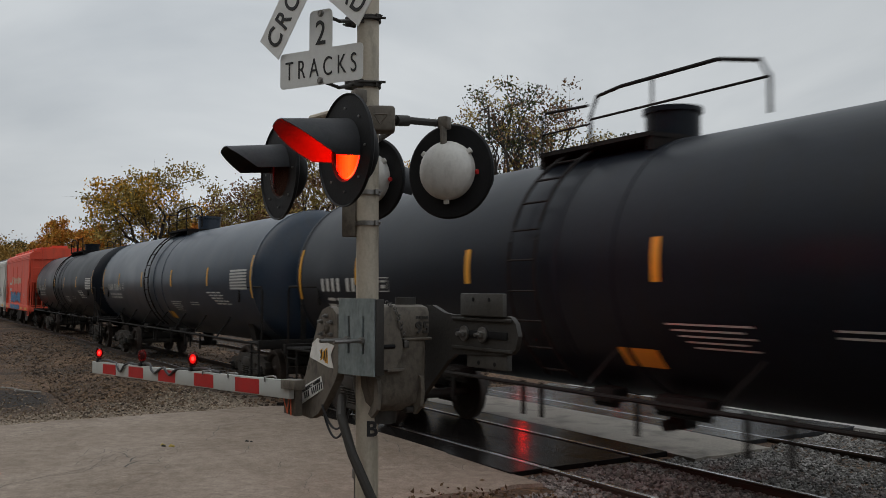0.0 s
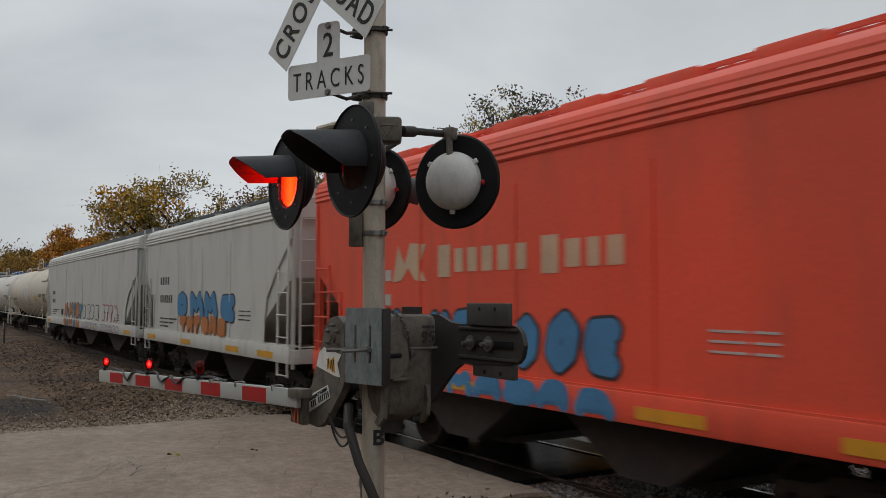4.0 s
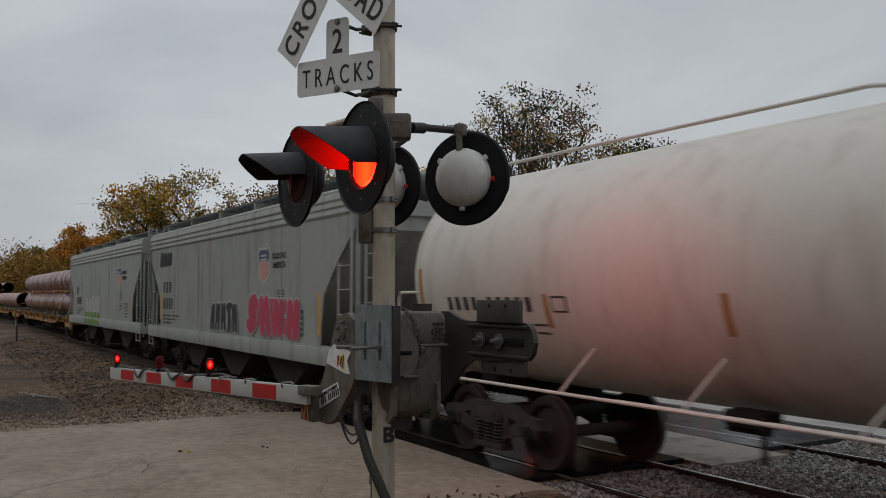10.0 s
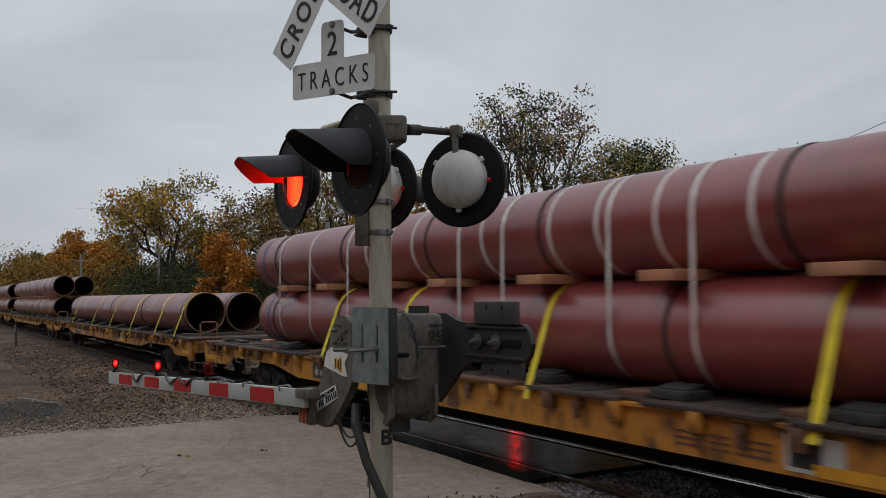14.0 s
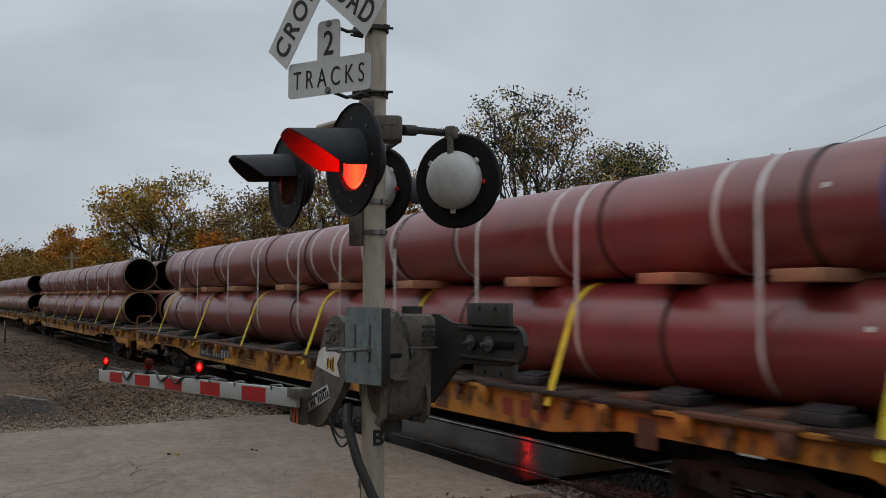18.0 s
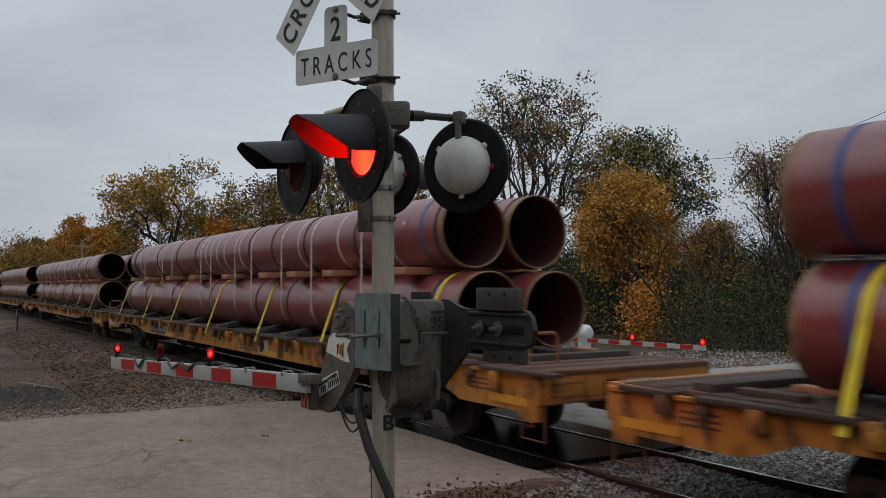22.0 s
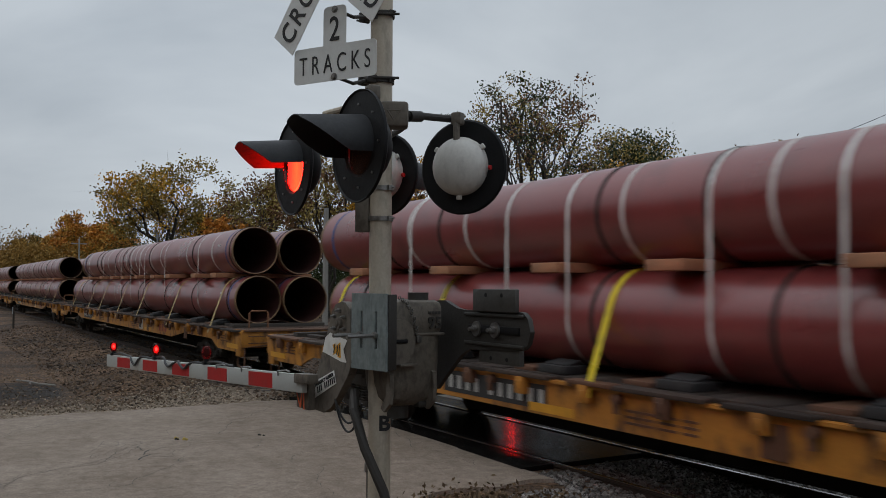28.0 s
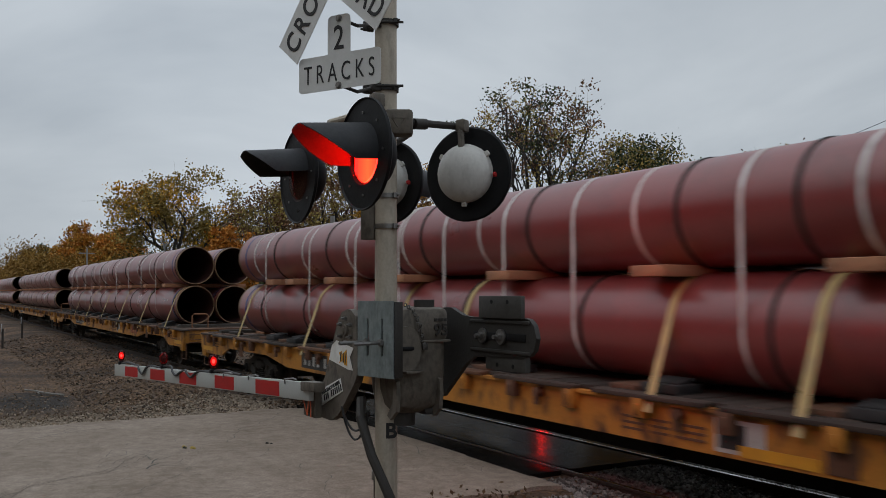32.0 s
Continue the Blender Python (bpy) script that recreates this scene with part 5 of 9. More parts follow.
for dx in (-0.065, 0.065):
    cyl(bm, (dx, 0.12, -0.02), (dx, -0.22, -0.02), 0.011, seg=8)
    cyl(bm, (dx, -0.008, -0.02), (dx, -0.03, -0.02), 0.022, seg=6)
part("threaded_rod", bm, M_STEEL, pl)
bm = bmesh.new()
box(bm, sp(-4.745, 2.40, 1.895), (0.10, 0.13, 0.30), (0, 0, 14), 0.01)
box(bm, sp(-4.524, 2.388, 1.895), (0.012, 0.06, 0.44), (0, 0, 14), 0.003)
part("mast_clamp", bm, M_DARKCAST, GATE_M)
# conduit down to the ground and drooping wires
bm = bmesh.new()
tube(bm, [sp(-4.90, 2.33, 1.52), sp(-4.83, 2.29, 1.42), sp(-4.735, 2.32, 1.2), sp(-4.64, 2.40, 0.95), sp(-4.60, 2.44, 0.75), sp(-4.58, 2.46, -0.05)], 0.030, 10)
part("conduit", bm, M_DARKCAST, GATE_M, "black flexible conduit")
for k, dz in enumerate((0.0, 0.055)):
    bm = bmesh.new()
    a, b = sp(-5.06, 2.27, 1.46), sp(-4.90, 2.38, 1.44)
    tube(bm, [a.lerp(b, i / 12) + Vector((0, 0, -(0.19 - dz) * math.sin(math.pi * i / 12) ** 0.8)) for i in range(13)], 0.007, 6)
    part("loose_wire", bm, M_CABLE, GATE_M, "thin drooping black wire")
me = lettering("B", 0.125, 0.002, 1.0, 0.004)
me.materials.append(M_LETTER)
part("letter", me, None, SIG, "black stencilled letter", at=Matrix.Translation(sp(-4.788, 2.462, 1.325)) @ pose(0, 0, 0, 90, 0, 66) @ pose(0.012, 0, 0.006))
bm = bmesh.new()
box(bm, (-0.075, -0.03, 1.04 - Z0), (0.03, 0.05, 0.06), bevel=0.004)
cyl(bm, (-0.08, -0.04, 1.04 - Z0), (-0.08, -0.04, 0.2), 0.005, seg=6)
part("ground_wire_clamp", bm, M_STEEL, SIG)

# gate arm with its pivot bracket and counterweight
GATE = thing("crossing_gate", pose(MX, MY, Z0), "lowered red and white striped crossing gate arm", "crossing gate")
PIV = sp(-5.03, 2.30, 1.955)
bm = bmesh.new()
o = [(0.17, 0.07), (0.11, 0.105), (0.05, 0.112), (-0.035, 0.092), (-0.092, 0.043), (-0.13, -0.03), (-0.205, -0.166), (-0.305, -0.343), (-0.37, -0.40), (-0.37, -0.60), (-0.21, -0.605), (-0.095, -0.562), (0.004, -0.48), (0.165, -0.326), (0.206, -0.255)]
prism(bm, [(PIV.x + u, PIV.z + v) for u, v in o], PIV.y - 0.03, PIV.y + 0.02, "y")
br = part("pivot_bracket", bm, M_CAST, GATE, "cast arm bracket with stickers")
for i in range(7):
    bm = bmesh.new()
    a = radians(60 * i + 30)
    c = PIV + Vector((0.035 + (0.082 * math.cos(a) if i < 6 else 0), -0.03, -0.02 + (0.075 * math.sin(a) if i < 6 else 0)))
    cyl(bm, c, c + Vector((0, -0.02, 0)), 0.013 if i < 6 else 0.036, seg=6 if i < 6 else 16)
    if i < 6:
        cyl(bm, c, c + Vector((0, -0.035, 0)), 0.007, seg=6)
    else:
        cyl(bm, c, c + Vector((0, -0.03, 0)), 0.018, seg=10)
    part("hub_bolt" if i < 6 else "hub_cap", bm, M_STEEL if i < 6 else M_CAST, br)
bm = bmesh.new()
box(bm, PIV + Vector((-0.335, -0.10, -0.49)), (0.20, 0.05, 0.20), bevel=0.008)
box(bm, PIV + Vector((-0.375, -0.128, -0.50)), (0.07, 0.01, 0.13), bevel=0.003)
fl = part("arm_socket", bm, M_CAST, GATE, "cast socket with an orange painted mark")
bm = bmesh.new()
cyl(bm, PIV + Vector((0, 0, 0)), PIV + Vector((0.0, 0.58, 0)), 0.045, seg=16)
part("shaft", bm, M_DARKCAST, GATE)
ys = PIV.y - 0.033


def sticker(outline, material, label, dy=0.0, holder=None):
    bm = bmesh.new()
    prism(bm, [(PIV.x + u, PIV.z + v) for u, v in outline], ys - dy, ys - dy - 0.002, "y")
    return part("sticker", bm, material, holder or br, label)


sticker([(-0.104, -0.088), (-0.017, -0.102), (0.15, -0.122), (0.096, -0.182), (0.139, -0.26), (0.07, -0.259), (-0.221, -0.215), (-0.178, -0.122)], M_STICK, "torn white warning sticker")
sticker([(-0.059, -0.163), (-0.02, -0.150), (-0.02, -0.175), (0.054, -0.139), (0.064, -0.237), (0.02, -0.233), (0.01, -0.205), (-0.058, -0.228), (-0.03, -0.2)], M_YEL, "yellow warning symbol", 0.003)
bm = bmesh.new()
for u, v, w, h in ((-0.03, -0.185, 0.012, 0.055), (0.015, -0.19, 0.012, 0.06), (0.045, -0.19, 0.010, 0.07)):
    box(bm, (PIV.x + u, ys - 0.006, PIV.z + v), (w, 0.002, h), (0, 12, 0))
part("printed_figure", bm, M_LETTER, br, "dark printed figure")
sticker([(-0.356, -0.421), (-0.042, -0.321), (-0.006, -0.399), (-0.354, -0.531)], M_STICK, "white emergency number sticker")
me = lettering("EMERGENCY NUMBER", 0.031, 0.001, 1.0, 0.001)
w = max(v.co.x for v in me.vertices) - min(v.co.x for v in me.vertices)
for v in me.vertices:
    v.co.x *= 0.30 / w
me.materials.append(M_LETTER)
part("lettering", me, None, br, "small black words", at=Matrix.Translation((PIV.x - 0.190, ys - 0.004, PIV.z - 0.394)) @ pose(0, 0, 0, 0, -19, 0) @ pose(0, 0, 0, 90, 0, 0))
for i in range(12):
    if i in (1, 5):
        continue
    f = i / 11
    bm = bmesh.new()
    box(bm, (PIV.x - 0.345 + 0.315 * f, ys - 0.004, PIV.z - 0.486 + 0.108 * f), (0.016, 0.002, 0.040), (0, -19, 0))
    part("number_bar", bm, M_LETTER, br, "plain black bar")
for u0, v0, u1, v1 in ((-0.43, -0.45, -0.335, -0.58), (-0.335, -0.58, -0.30, -0.41), (-0.29, -0.40, -0.275, -0.585), (-0.32, -0.44, -0.28, -0.44)):
    sticker([(u0 - 0.009, v0), (u0 + 0.009, v0), (u1 + 0.009, v1), (u1 - 0.009, v1)], M_ORANGE, "orange painted mark", 0.103, fl)

A0, A1 = sp(-5.24, 2.14, 1.54), sp(-10.08, 1.83, 1.333)
AD = (A1 - A0)
ARM_L = AD.length
ARM_M = Matrix.Translation(A0) @ AD.to_track_quat("X", "Z").to_matrix().to_4x4()
bm = bmesh.new()
box(bm, (ARM_L / 2, 0, 0), (ARM_L, 0.035, 0.12), bevel=0.004)
beam = part("arm_beam", bm, M_ARMWHITE, GATE, "white painted beam", at=ARM_M)
for v in beam.data.vertices:
    v.co.z *= 1.04 - 0.08 * (1 - v.co.x / ARM_L)
stripes = ((0.46, 0.87), (1.30, 1.71), (2.16, 2.60), (3.04, 3.49), (3.94, 4.41))
for a, b in stripes:
    bm = bmesh.new()
    box(bm, ((a + b) / 2, 0, -0.002), (b - a, 0.041, 0.098))
    part("red_stripe", bm, M_RED, beam, "red reflective stripe")
bm = bmesh.new()
box(bm, (-0.02, 0.0, 0.035), (0.20, 0.08, 0.06), bevel=0.006)
box(bm, (0.05, -0.045, 0.045), (0.05, 0.025, 0.03), bevel=0.004)
part("arm_adapter", bm, M_CAST, GATE, at=ARM_M)
bm = bmesh.new()
path = []
for i in range(110):
    x = 1.2 + (ARM_L - 1.35) * i / 109
    dip = sum(d * math.exp(-((x - u) / 0.13) ** 2) for u, d in ((3.74, 0.095), (2.68, 0.055), (2.27, 0.075)))
    path.append((x, 0.030 * min(1.0, dip * 30), 0.078 + 0.010 * math.sin(x * 9) - dip))
tube(bm, path, 0.011, 6)
part("arm_cable", bm, M_CABLE, beam, "slack black lamp cable")
for x in (0.29, 0.93, 1.44):
    bm = bmesh.new()
    tube(bm, [(x + 0.07, 0.022, 0.035), (x + 0.07, 0.022, 0.068), (x - 0.06, 0.020, 0.078), (x - 0.11, 0.02, 0.070)], 0.006, 6)
    part("cable_clip", bm, M_STEEL, beam)


def arm_lamp(x, first, holder, steady=False, s=1.0):
    """A small red marker lamp on a gate arm."""
    bm = bmesh.new()
    box(bm, (x, 0, 0.075), (0.05 * s, 0.06 * s, 0.03), bevel=0.004)
    cyl(bm, (x, 0, 0.08), (x, 0, 0.105), 0.022 * s, seg=10)
    b = part("marker_lamp", bm, M_BLACK, holder, "small red gate lamp")
    bm = bmesh.new()
    lathe(bm, [(-0.036, 0.0), (-0.034, 0.021), (-0.02, 0.036), (0.02, 0.036), (0.034, 0.021), (0.036, 0.0)], 18, pose(x, 0, 0.155, 0, 0, 90) @ Matrix.Diagonal((s, s, s * 1.5, 1)))
    part("lens", bm, M_LENSSM, b, "red lens")
    me = marker_mesh(0.026 * s)
    core = part("lamp_core", me, None, b, "flashing red lamp face", at=pose(x, 0, 0.155, 0, 0, -118))
    if not steady:
        BLINKERS.append((core, pose(x, 0, 0.155, 0, 0, -118), first))
    return b


arm_lamp(1.79, False, beam)
arm_lamp(3.13, True, beam)
arm_lamp(4.64, True, beam, steady=True)
# counterweight arm on the track side
bm = bmesh.new()
c0 = sp(-4.93, 2.87, 1.93)
o = [(-0.12, 0.10), (0.12, 0.145), (0.20, 0.145), (0.34, 0.10), (0.42, 0.092), (1.00, 0.095)] + [(1.0 + 0.095 * math.sin(radians(a)), -0.012 + 0.107 * math.cos(radians(a))) for a in (20, 50, 90, 130, 160)] + [(1.0, -0.12), (0.47, -0.145), (0.38, -0.19), (0.10, -0.42), (-0.04, -0.42), (-0.14, -0.2)]
prism(bm, [(c0.x + u, c0.z + v) for u, v in o], c0.y, c0.y + 0.03, "y")
cw = part("counterweight_arm", bm, M_DARKCAST, GATE, "cast counterweight arm")
bm = bmesh.new()
box(bm, c0 + Vector((0.775, -0.012, 0.155)), (0.43, 0.03, 0.13), bevel=0.006)
box(bm, c0 + Vector((0.775, 0.03, -0.16)), (0.40, 0.04, 0.10), bevel=0.006)
part("counterweight", bm, M_CWT, cw, "flat steel counterweight")
# holes are not cut: black discs on the metal stand for their shade
for dx, dz in ((0.70, 0.185), (0.86, 0.185), (0.70, -0.18), (0.86, -0.18)):
    bm = bmesh.new()
    cyl(bm, c0 + Vector((dx, -0.026 if dz > 0 else 0.012, dz)), c0 + Vector((dx, -0.0285 if dz > 0 else 0.0085, dz)), 0.013, seg=10)
    part("black_hole_disc", bm, M_BLACK, cw)
# likewise a black strip laid on the arm gives the slot's dark
bm = bmesh.new()
box(bm, c0 + Vector((0.74, -0.004, -0.015)), (0.52, 0.01, 0.045), bevel=0.004)
part("black_slot_strip", bm, M_BLACK, cw)
for dx in (0.585, 0.775):
    bm = bmesh.new()
    cyl(bm, c0 + Vector((dx, -0.01, -0.015)), c0 + Vector((dx, -0.022, -0.015)), 0.045, seg=16)
    cyl(bm, c0 + Vector((dx, -0.02, -0.015)), c0 + Vector((dx, -0.045, -0.015)), 0.022, seg=6)
    cyl(bm, c0 + Vector((dx, -0.02, -0.015)), c0 + Vector((dx, -0.07, -0.015)), 0.012, seg=8)
    part("bolt", bm, M_STEEL, cw)
for v in (0.07, -0.10):
    bm = bmesh.new()
    box(bm, c0 + Vector((0.74, -0.004, v)), (0.60, 0.02, 0.02), bevel=0.006)
    part("rib", bm, M_DARKCAST, cw)

# ---- the signal on the far side of the tracks ----
FX, FY = -20.53, 15.38
FAR = thing("crossing_signal", pose(FX, FY, -0.2), "white crossbuck and red lamps on a mast across the tracks", "crossing signal")
bm = bmesh.new()
cyl(bm, (0, 0, 0), (0, 0, 4.4), 0.065, seg=14)
part("mast", bm, M_MAST, FAR)
for a, dy in ((50, -0.10), (-50, -0.105)):
    bm = bmesh.new()
    box(bm, (0, 0, 0), (1.10, 0.006, 0.205))
    part("crossbuck_blade", bm, M_SIGN, FAR, "white crossbuck blade", at=pose(0.16, dy, 3.44, 0, 0, 38) @ pose(0, 0, 0, 0, a * 0.9, 0))
bm = bmesh.new()
box(bm, (0, 0, 0), (0.38, 0.006, 0.17))
part("tracks_sign", bm, M_SIGN, FAR, at=pose(0.16, -0.10, 2.86, 0, 0, 38))
bm = bmesh.new()
tube(bm, [(-0.25, -0.43, 2.44), (0.25, 0.43, 2.44)], 0.024, 8)
tube(bm, [(-0.10, -0.17, 3.98), (0.38, 0.65, 3.98)], 0.018, 8)
part("cross_arm", bm, M_MAST, FAR)
for dx, dy, first in ((0.0, -0.70, True), (0.24, -0.10, False), (0.36, 0.62, True)):
    front = pose(dx, dy, 2.22, 0, 0, 149.4)
    bm = bmesh.new()
    lathe(bm, [(0.0, 0.0), (0.0, 0.29), (0.02, 0.295), (0.02, 0.0)], 28, front)
    d = part("lamp_background", bm, M_BLACK, FAR, "round black background plate")
    bm = bmesh.new()
    lathe(bm, [(0.03, 0.17), (0.10, 0.14), (0.16, 0.08), (0.17, 0.0)], 20, front)
    part("lamp_housing", bm, M_BLACK, d, "dark lamp housing")
    if dy < 0.5:
        for i in range(5):
            xs = 0.036 * (i - 2)
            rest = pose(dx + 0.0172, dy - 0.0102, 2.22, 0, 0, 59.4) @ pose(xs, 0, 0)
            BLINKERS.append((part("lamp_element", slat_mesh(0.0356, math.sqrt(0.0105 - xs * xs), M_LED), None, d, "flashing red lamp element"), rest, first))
bm = bmesh.new()
box(bm, (0.3, 0, 0.75), (0.6, 0.4, 0.5), bevel=0.05)
part("gate_machine", bm, M_HOUSING, FAR, "white gate machine")
G2 = thing("crossing_gate", pose(FX, FY, -0.2), "lowered striped gate arm beyond the tracks", "crossing gate")
bm = bmesh.new()
box(bm, (3.6, -0.5, 0.93), (6.6, 0.035, 0.11), (0, -0.6, 0))
b2 = part("arm_beam", bm, M_ARMWHITE, G2)
for i in range(8):
    bm = bmesh.new()
    box(bm, (0.75 + 0.8 * i, -0.5, 0.93 + 0.0085 * (i - 3.2)), (0.4, 0.042, 0.10), (0, -0.6, 0))
    part("red_stripe", bm, M_RED, b2, "red reflective stripe")
for x, first, st in ((1.6, True, False), (4.6, False, False), (6.82, True, True)):
    bm = bmesh.new()
    lathe(bm, [(-0.09, 0), (-0.06, 0.06), (0, 0.085), (0.06, 0.06), (0.09, 0)], 12, pose(x, -0.5, 1.09, 0, 0, 90))
    l2 = part("marker_lamp", bm, M_LENSSM, G2, "small red gate lamp")
    core = part("lamp_core", marker_mesh(0.05), None, l2, "red lamp face", at=pose(x, -0.51, 1.09, 0, 0, 40))
    if not st:
        BLINKERS.append((core, pose(x, -0.51, 1.09, 0, 0, 40), first))

# small things beyond the tracks
bm = bmesh.new()
lathe(bm, [(-0.75, 0.0), (-0.7, 0.2), (-0.55, 0.30), (0.55, 0.30), (0.7, 0.2), (0.75, 0.0)], 20, pose(0, 0, 0.55))
tk = thing("propane_tank", pose(*at_bearing(243, 31.5), -0.1), "small white horizontal gas tank beyond the tracks", "gas tank")
part("tank_body", bm, M_WHITE, tk)
for dx in (-0.45, 0.45):
    bm = bmesh.new()
    box(bm, (dx, 0, 0.14), (0.10, 0.5, 0.3))
    part("foot", bm, M_WHITE, tk)
bm = bmesh.new()
cyl(bm, (0, 0, 0.83), (0, 0, 1.02), 0.14, seg=14)
part("valve_dome", bm, M_WHITE, tk)


def utility_pole(px, d, h, arms=True, r=0.14, label="grey wooden utility pole among the trees"):
    x, y = at_bearing(px, d)
    u = thing("utility_pole", pose(x, y, ground_z(x, y)), label, "utility pole")
    bm = bmesh.new()
    cyl(bm, (0, 0, -0.1), (0, 0, h), r, r * 0.75, seg=10)
    part("pole", bm, M_POLE, u)
    if arms:
        bm = bmesh.new()
        box(bm, (0, 0, h - 0.5), (0.12, 1.6, 0.12))
        part("cross_arm", bm, M_POLE, u)
    return Vector((x, y, ground_z(x, y) + h))


utility_pole(-195, 40, 6.0, False, 0.15)
utility_pole(-493, 75, 6.9, False, 0.13)
p3 = utility_pole(-630, 96, 7.2, True, 0.12)
bm = bmesh.new()
q0, q1 = Vector((*at_bearing(900, 34), 9.9)), Vector((*at_bearing(470, 52), 9.6))
tube(bm, [q0.lerp(q1, i / 20) - Vector((0, 0, 0.7 * math.sin(math.pi * i / 20))) for i in range(21)], 0.013, 5)
solid("overhead_wire", bm, M_CABLE, "thin overhead wire beyond the trees", "wire")
for px, d in ((-776, 40), (-742, 46)):
    x, y = at_bearing(px, d)
    ps = thing("marker_post", pose(x, y, ground_z(x, y)), "grey trackside marker post", "post")
    bm = bmesh.new()
    box(bm, (0, 0, 0.4), (0.09, 0.09, 1.0), bevel=0.01)
    part("post", bm, M_TIE, ps)
    bm = bmesh.new()
    box(bm, (0.0, -0.05, 0.95), (0.24, 0.02, 0.36), bevel=0.01)
    part("marker_plate", bm, M_GALV, ps)

# ---- the train ----
RIDERS = []        # (thing, x at 22.1 s, y, z)

M_TANKBLACK = mat("black_tank_paint", (0.0085, 0.0112, 0.0165), 0.36, 0, 0.25, 0.8, 20, 0.02, (0.010, 0.0105, 0.012), 0.5, 0.8, spec=0.13)
M_TANKBLUE = mat("blue_black_tank_paint", (0.017, 0.029, 0.047), 0.32, 0, 0.2, 0.8, 20, 0.02, (0.028, 0.032, 0.040), 0.5, 0.8, spec=0.4)
M_TANKCREAM = mat("cream_tank_paint", (0.55, 0.49, 0.40), 0.5, 0, 0.07, 0.7, 24, 0.03, (0.33, 0.28, 0.22), 0.45, 0.85, spec=0.3)
M_TANKWHITE = mat("white_tank_paint", (0.56, 0.535, 0.49), 0.5, 0, 0.06, 0.7, 24, 0.03, (0.36, 0.32, 0.27), 0.4, 0.85, spec=0.3)
M_PATCH = mat("fresh_white_patch", (0.53, 0.51, 0.47), 0.5, 0, 0.05, 0.7, 24, 0.02, (0.45, 0.43, 0.40), 0.3)
M_OCHRE = mat("ochre_reflector_strip", (0.36, 0.17, 0.035), 0.55, 0, 0.15, 3, 60, 0.02, (0.22, 0.10, 0.03), 0.4)
M_HOPWHITE = mat("dull_white_hopper_paint", (0.53, 0.525, 0.49), 0.6, 0, 0.06, 0.6, 24, 0.04, (0.32, 0.30, 0.27), 0.35, 0.85, spec=0.25)
M_HOPGREY = mat("grey_hopper_paint", (0.312, 0.325, 0.303), 0.6, 0, 0.10, 0.6, 24, 0.04, (0.13, 0.12, 0.105), 0.4, 0.85, spec=0.2)
M_HOPGREY2 = mat("pale_grey_hopper_paint", (0.328, 0.348, 0.330), 0.6, 0, 0.10, 0.6, 24, 0.04, (0.21, 0.19, 0.16), 0.4, 0.85, spec=0.2)
M_HOPRED = mat("faded_red_hopper_paint", (0.70, 0.092, 0.050), 0.55, 0, 0.12, 0.6, 24, 0.04, (0.45, 0.085, 0.05), 0.4, 0.85, spec=0.3)
M_GRATE = mat("dark_walkway_grating", (0.10, 0.104, 0.108), 0.6, 0.4, 0.2, 3, 40, 0.1)
M_DARK = mat("dark_underframe", (0.011, 0.010, 0.0095), 0.8, 0.0, 0.3, 4, 40, 0.2, (0.028, 0.021, 0.016), 0.4, spec=0.2)
M_TRUCK = mat("grimy_cast_truck", (0.032, 0.028, 0.024), 0.75, 0.15, 0.3, 4, 40, 0.25, (0.075, 0.048, 0.033), 0.45)
M_WHEEL = mat("dark_steel_wheel", (0.045, 0.032, 0.026), 0.65, 0.4, 0.2, 4, 40, 0.1, (0.02, 0.017, 0.015), 0.5)
M_FLATYEL = mat("worn_yellow_paint", (0.43, 0.18, 0.022), 0.6, 0, 0.2, 1.6, 24, 0.08, (0.055, 0.026, 0.015), 0.95, 0.42, spread=0.14)
M_RUSTY = mat("rusty_brown_steel", (0.13, 0.062, 0.034), 0.75, 0.1, 0.25, 2.0, 30, 0.15, (0.06, 0.034, 0.022), 0.6)
M_DECK = mat("weathered_deck_boards", (0.046, 0.030, 0.022), 0.85, 0, 0.25, 1.5, 30, 0.25, (0.022, 0.017, 0.014), 0.6, apart=0.5)
M_PIPE = mat("red_brown_coated_pipe", (0.205, 0.038, 0.037), 0.30, 0, 0.14, 0.8, 30, 0.03, (0.120, 0.026, 0.025), 0.6, 0.3, spec=0.9)
M_RUSTDECK = mat("rust_brown_deck_boards", (0.095, 0.048, 0.028), 0.8, 0, 0.25, 1.5, 30, 0.25, (0.035, 0.022, 0.016), 0.8, apart=0.5)
M_PIPE_IN = mat("dark_pipe_inside", (0.055, 0.016, 0.014), 0.65, 0, 0.15, 1.0, 20, 0.05)
M_PIPE_RIM = mat("bare_pipe_end", (0.23, 0.14, 0.075), 0.55, 0.3, 0.2, 4, 40, 0.1, (0.10, 0.07, 0.05), 0.5)
M_WELD = mat("dark_rope_ring", (0.016, 0.011, 0.010), 0.8, 0, 0.2, 6, 40, 0.2)
M_BLUE = mat("blue_paint_band", (0.045, 0.07, 0.20), 0.6, 0, 0.2, 4, 40, 0.0)
M_BAND = mat("pale_fabric_strap", (0.60, 0.575, 0.555), 0.6, 0.0, 0.15, 3, 40, 0.05, (0.25, 0.2, 0.18), 0.4)
M_STRAP = mat("yellow_web_strap", (0.70, 0.56, 0.02), 0.7, 0, 0.12, 3, 80, 0.1, (0.35, 0.26, 0.05), 0.4)
M_STRAPOLD = mat("faded_web_strap", (0.50, 0.38, 0.17), 0.75, 0, 0.12, 3, 80, 0.1, (0.32, 0.25, 0.15), 0.5)
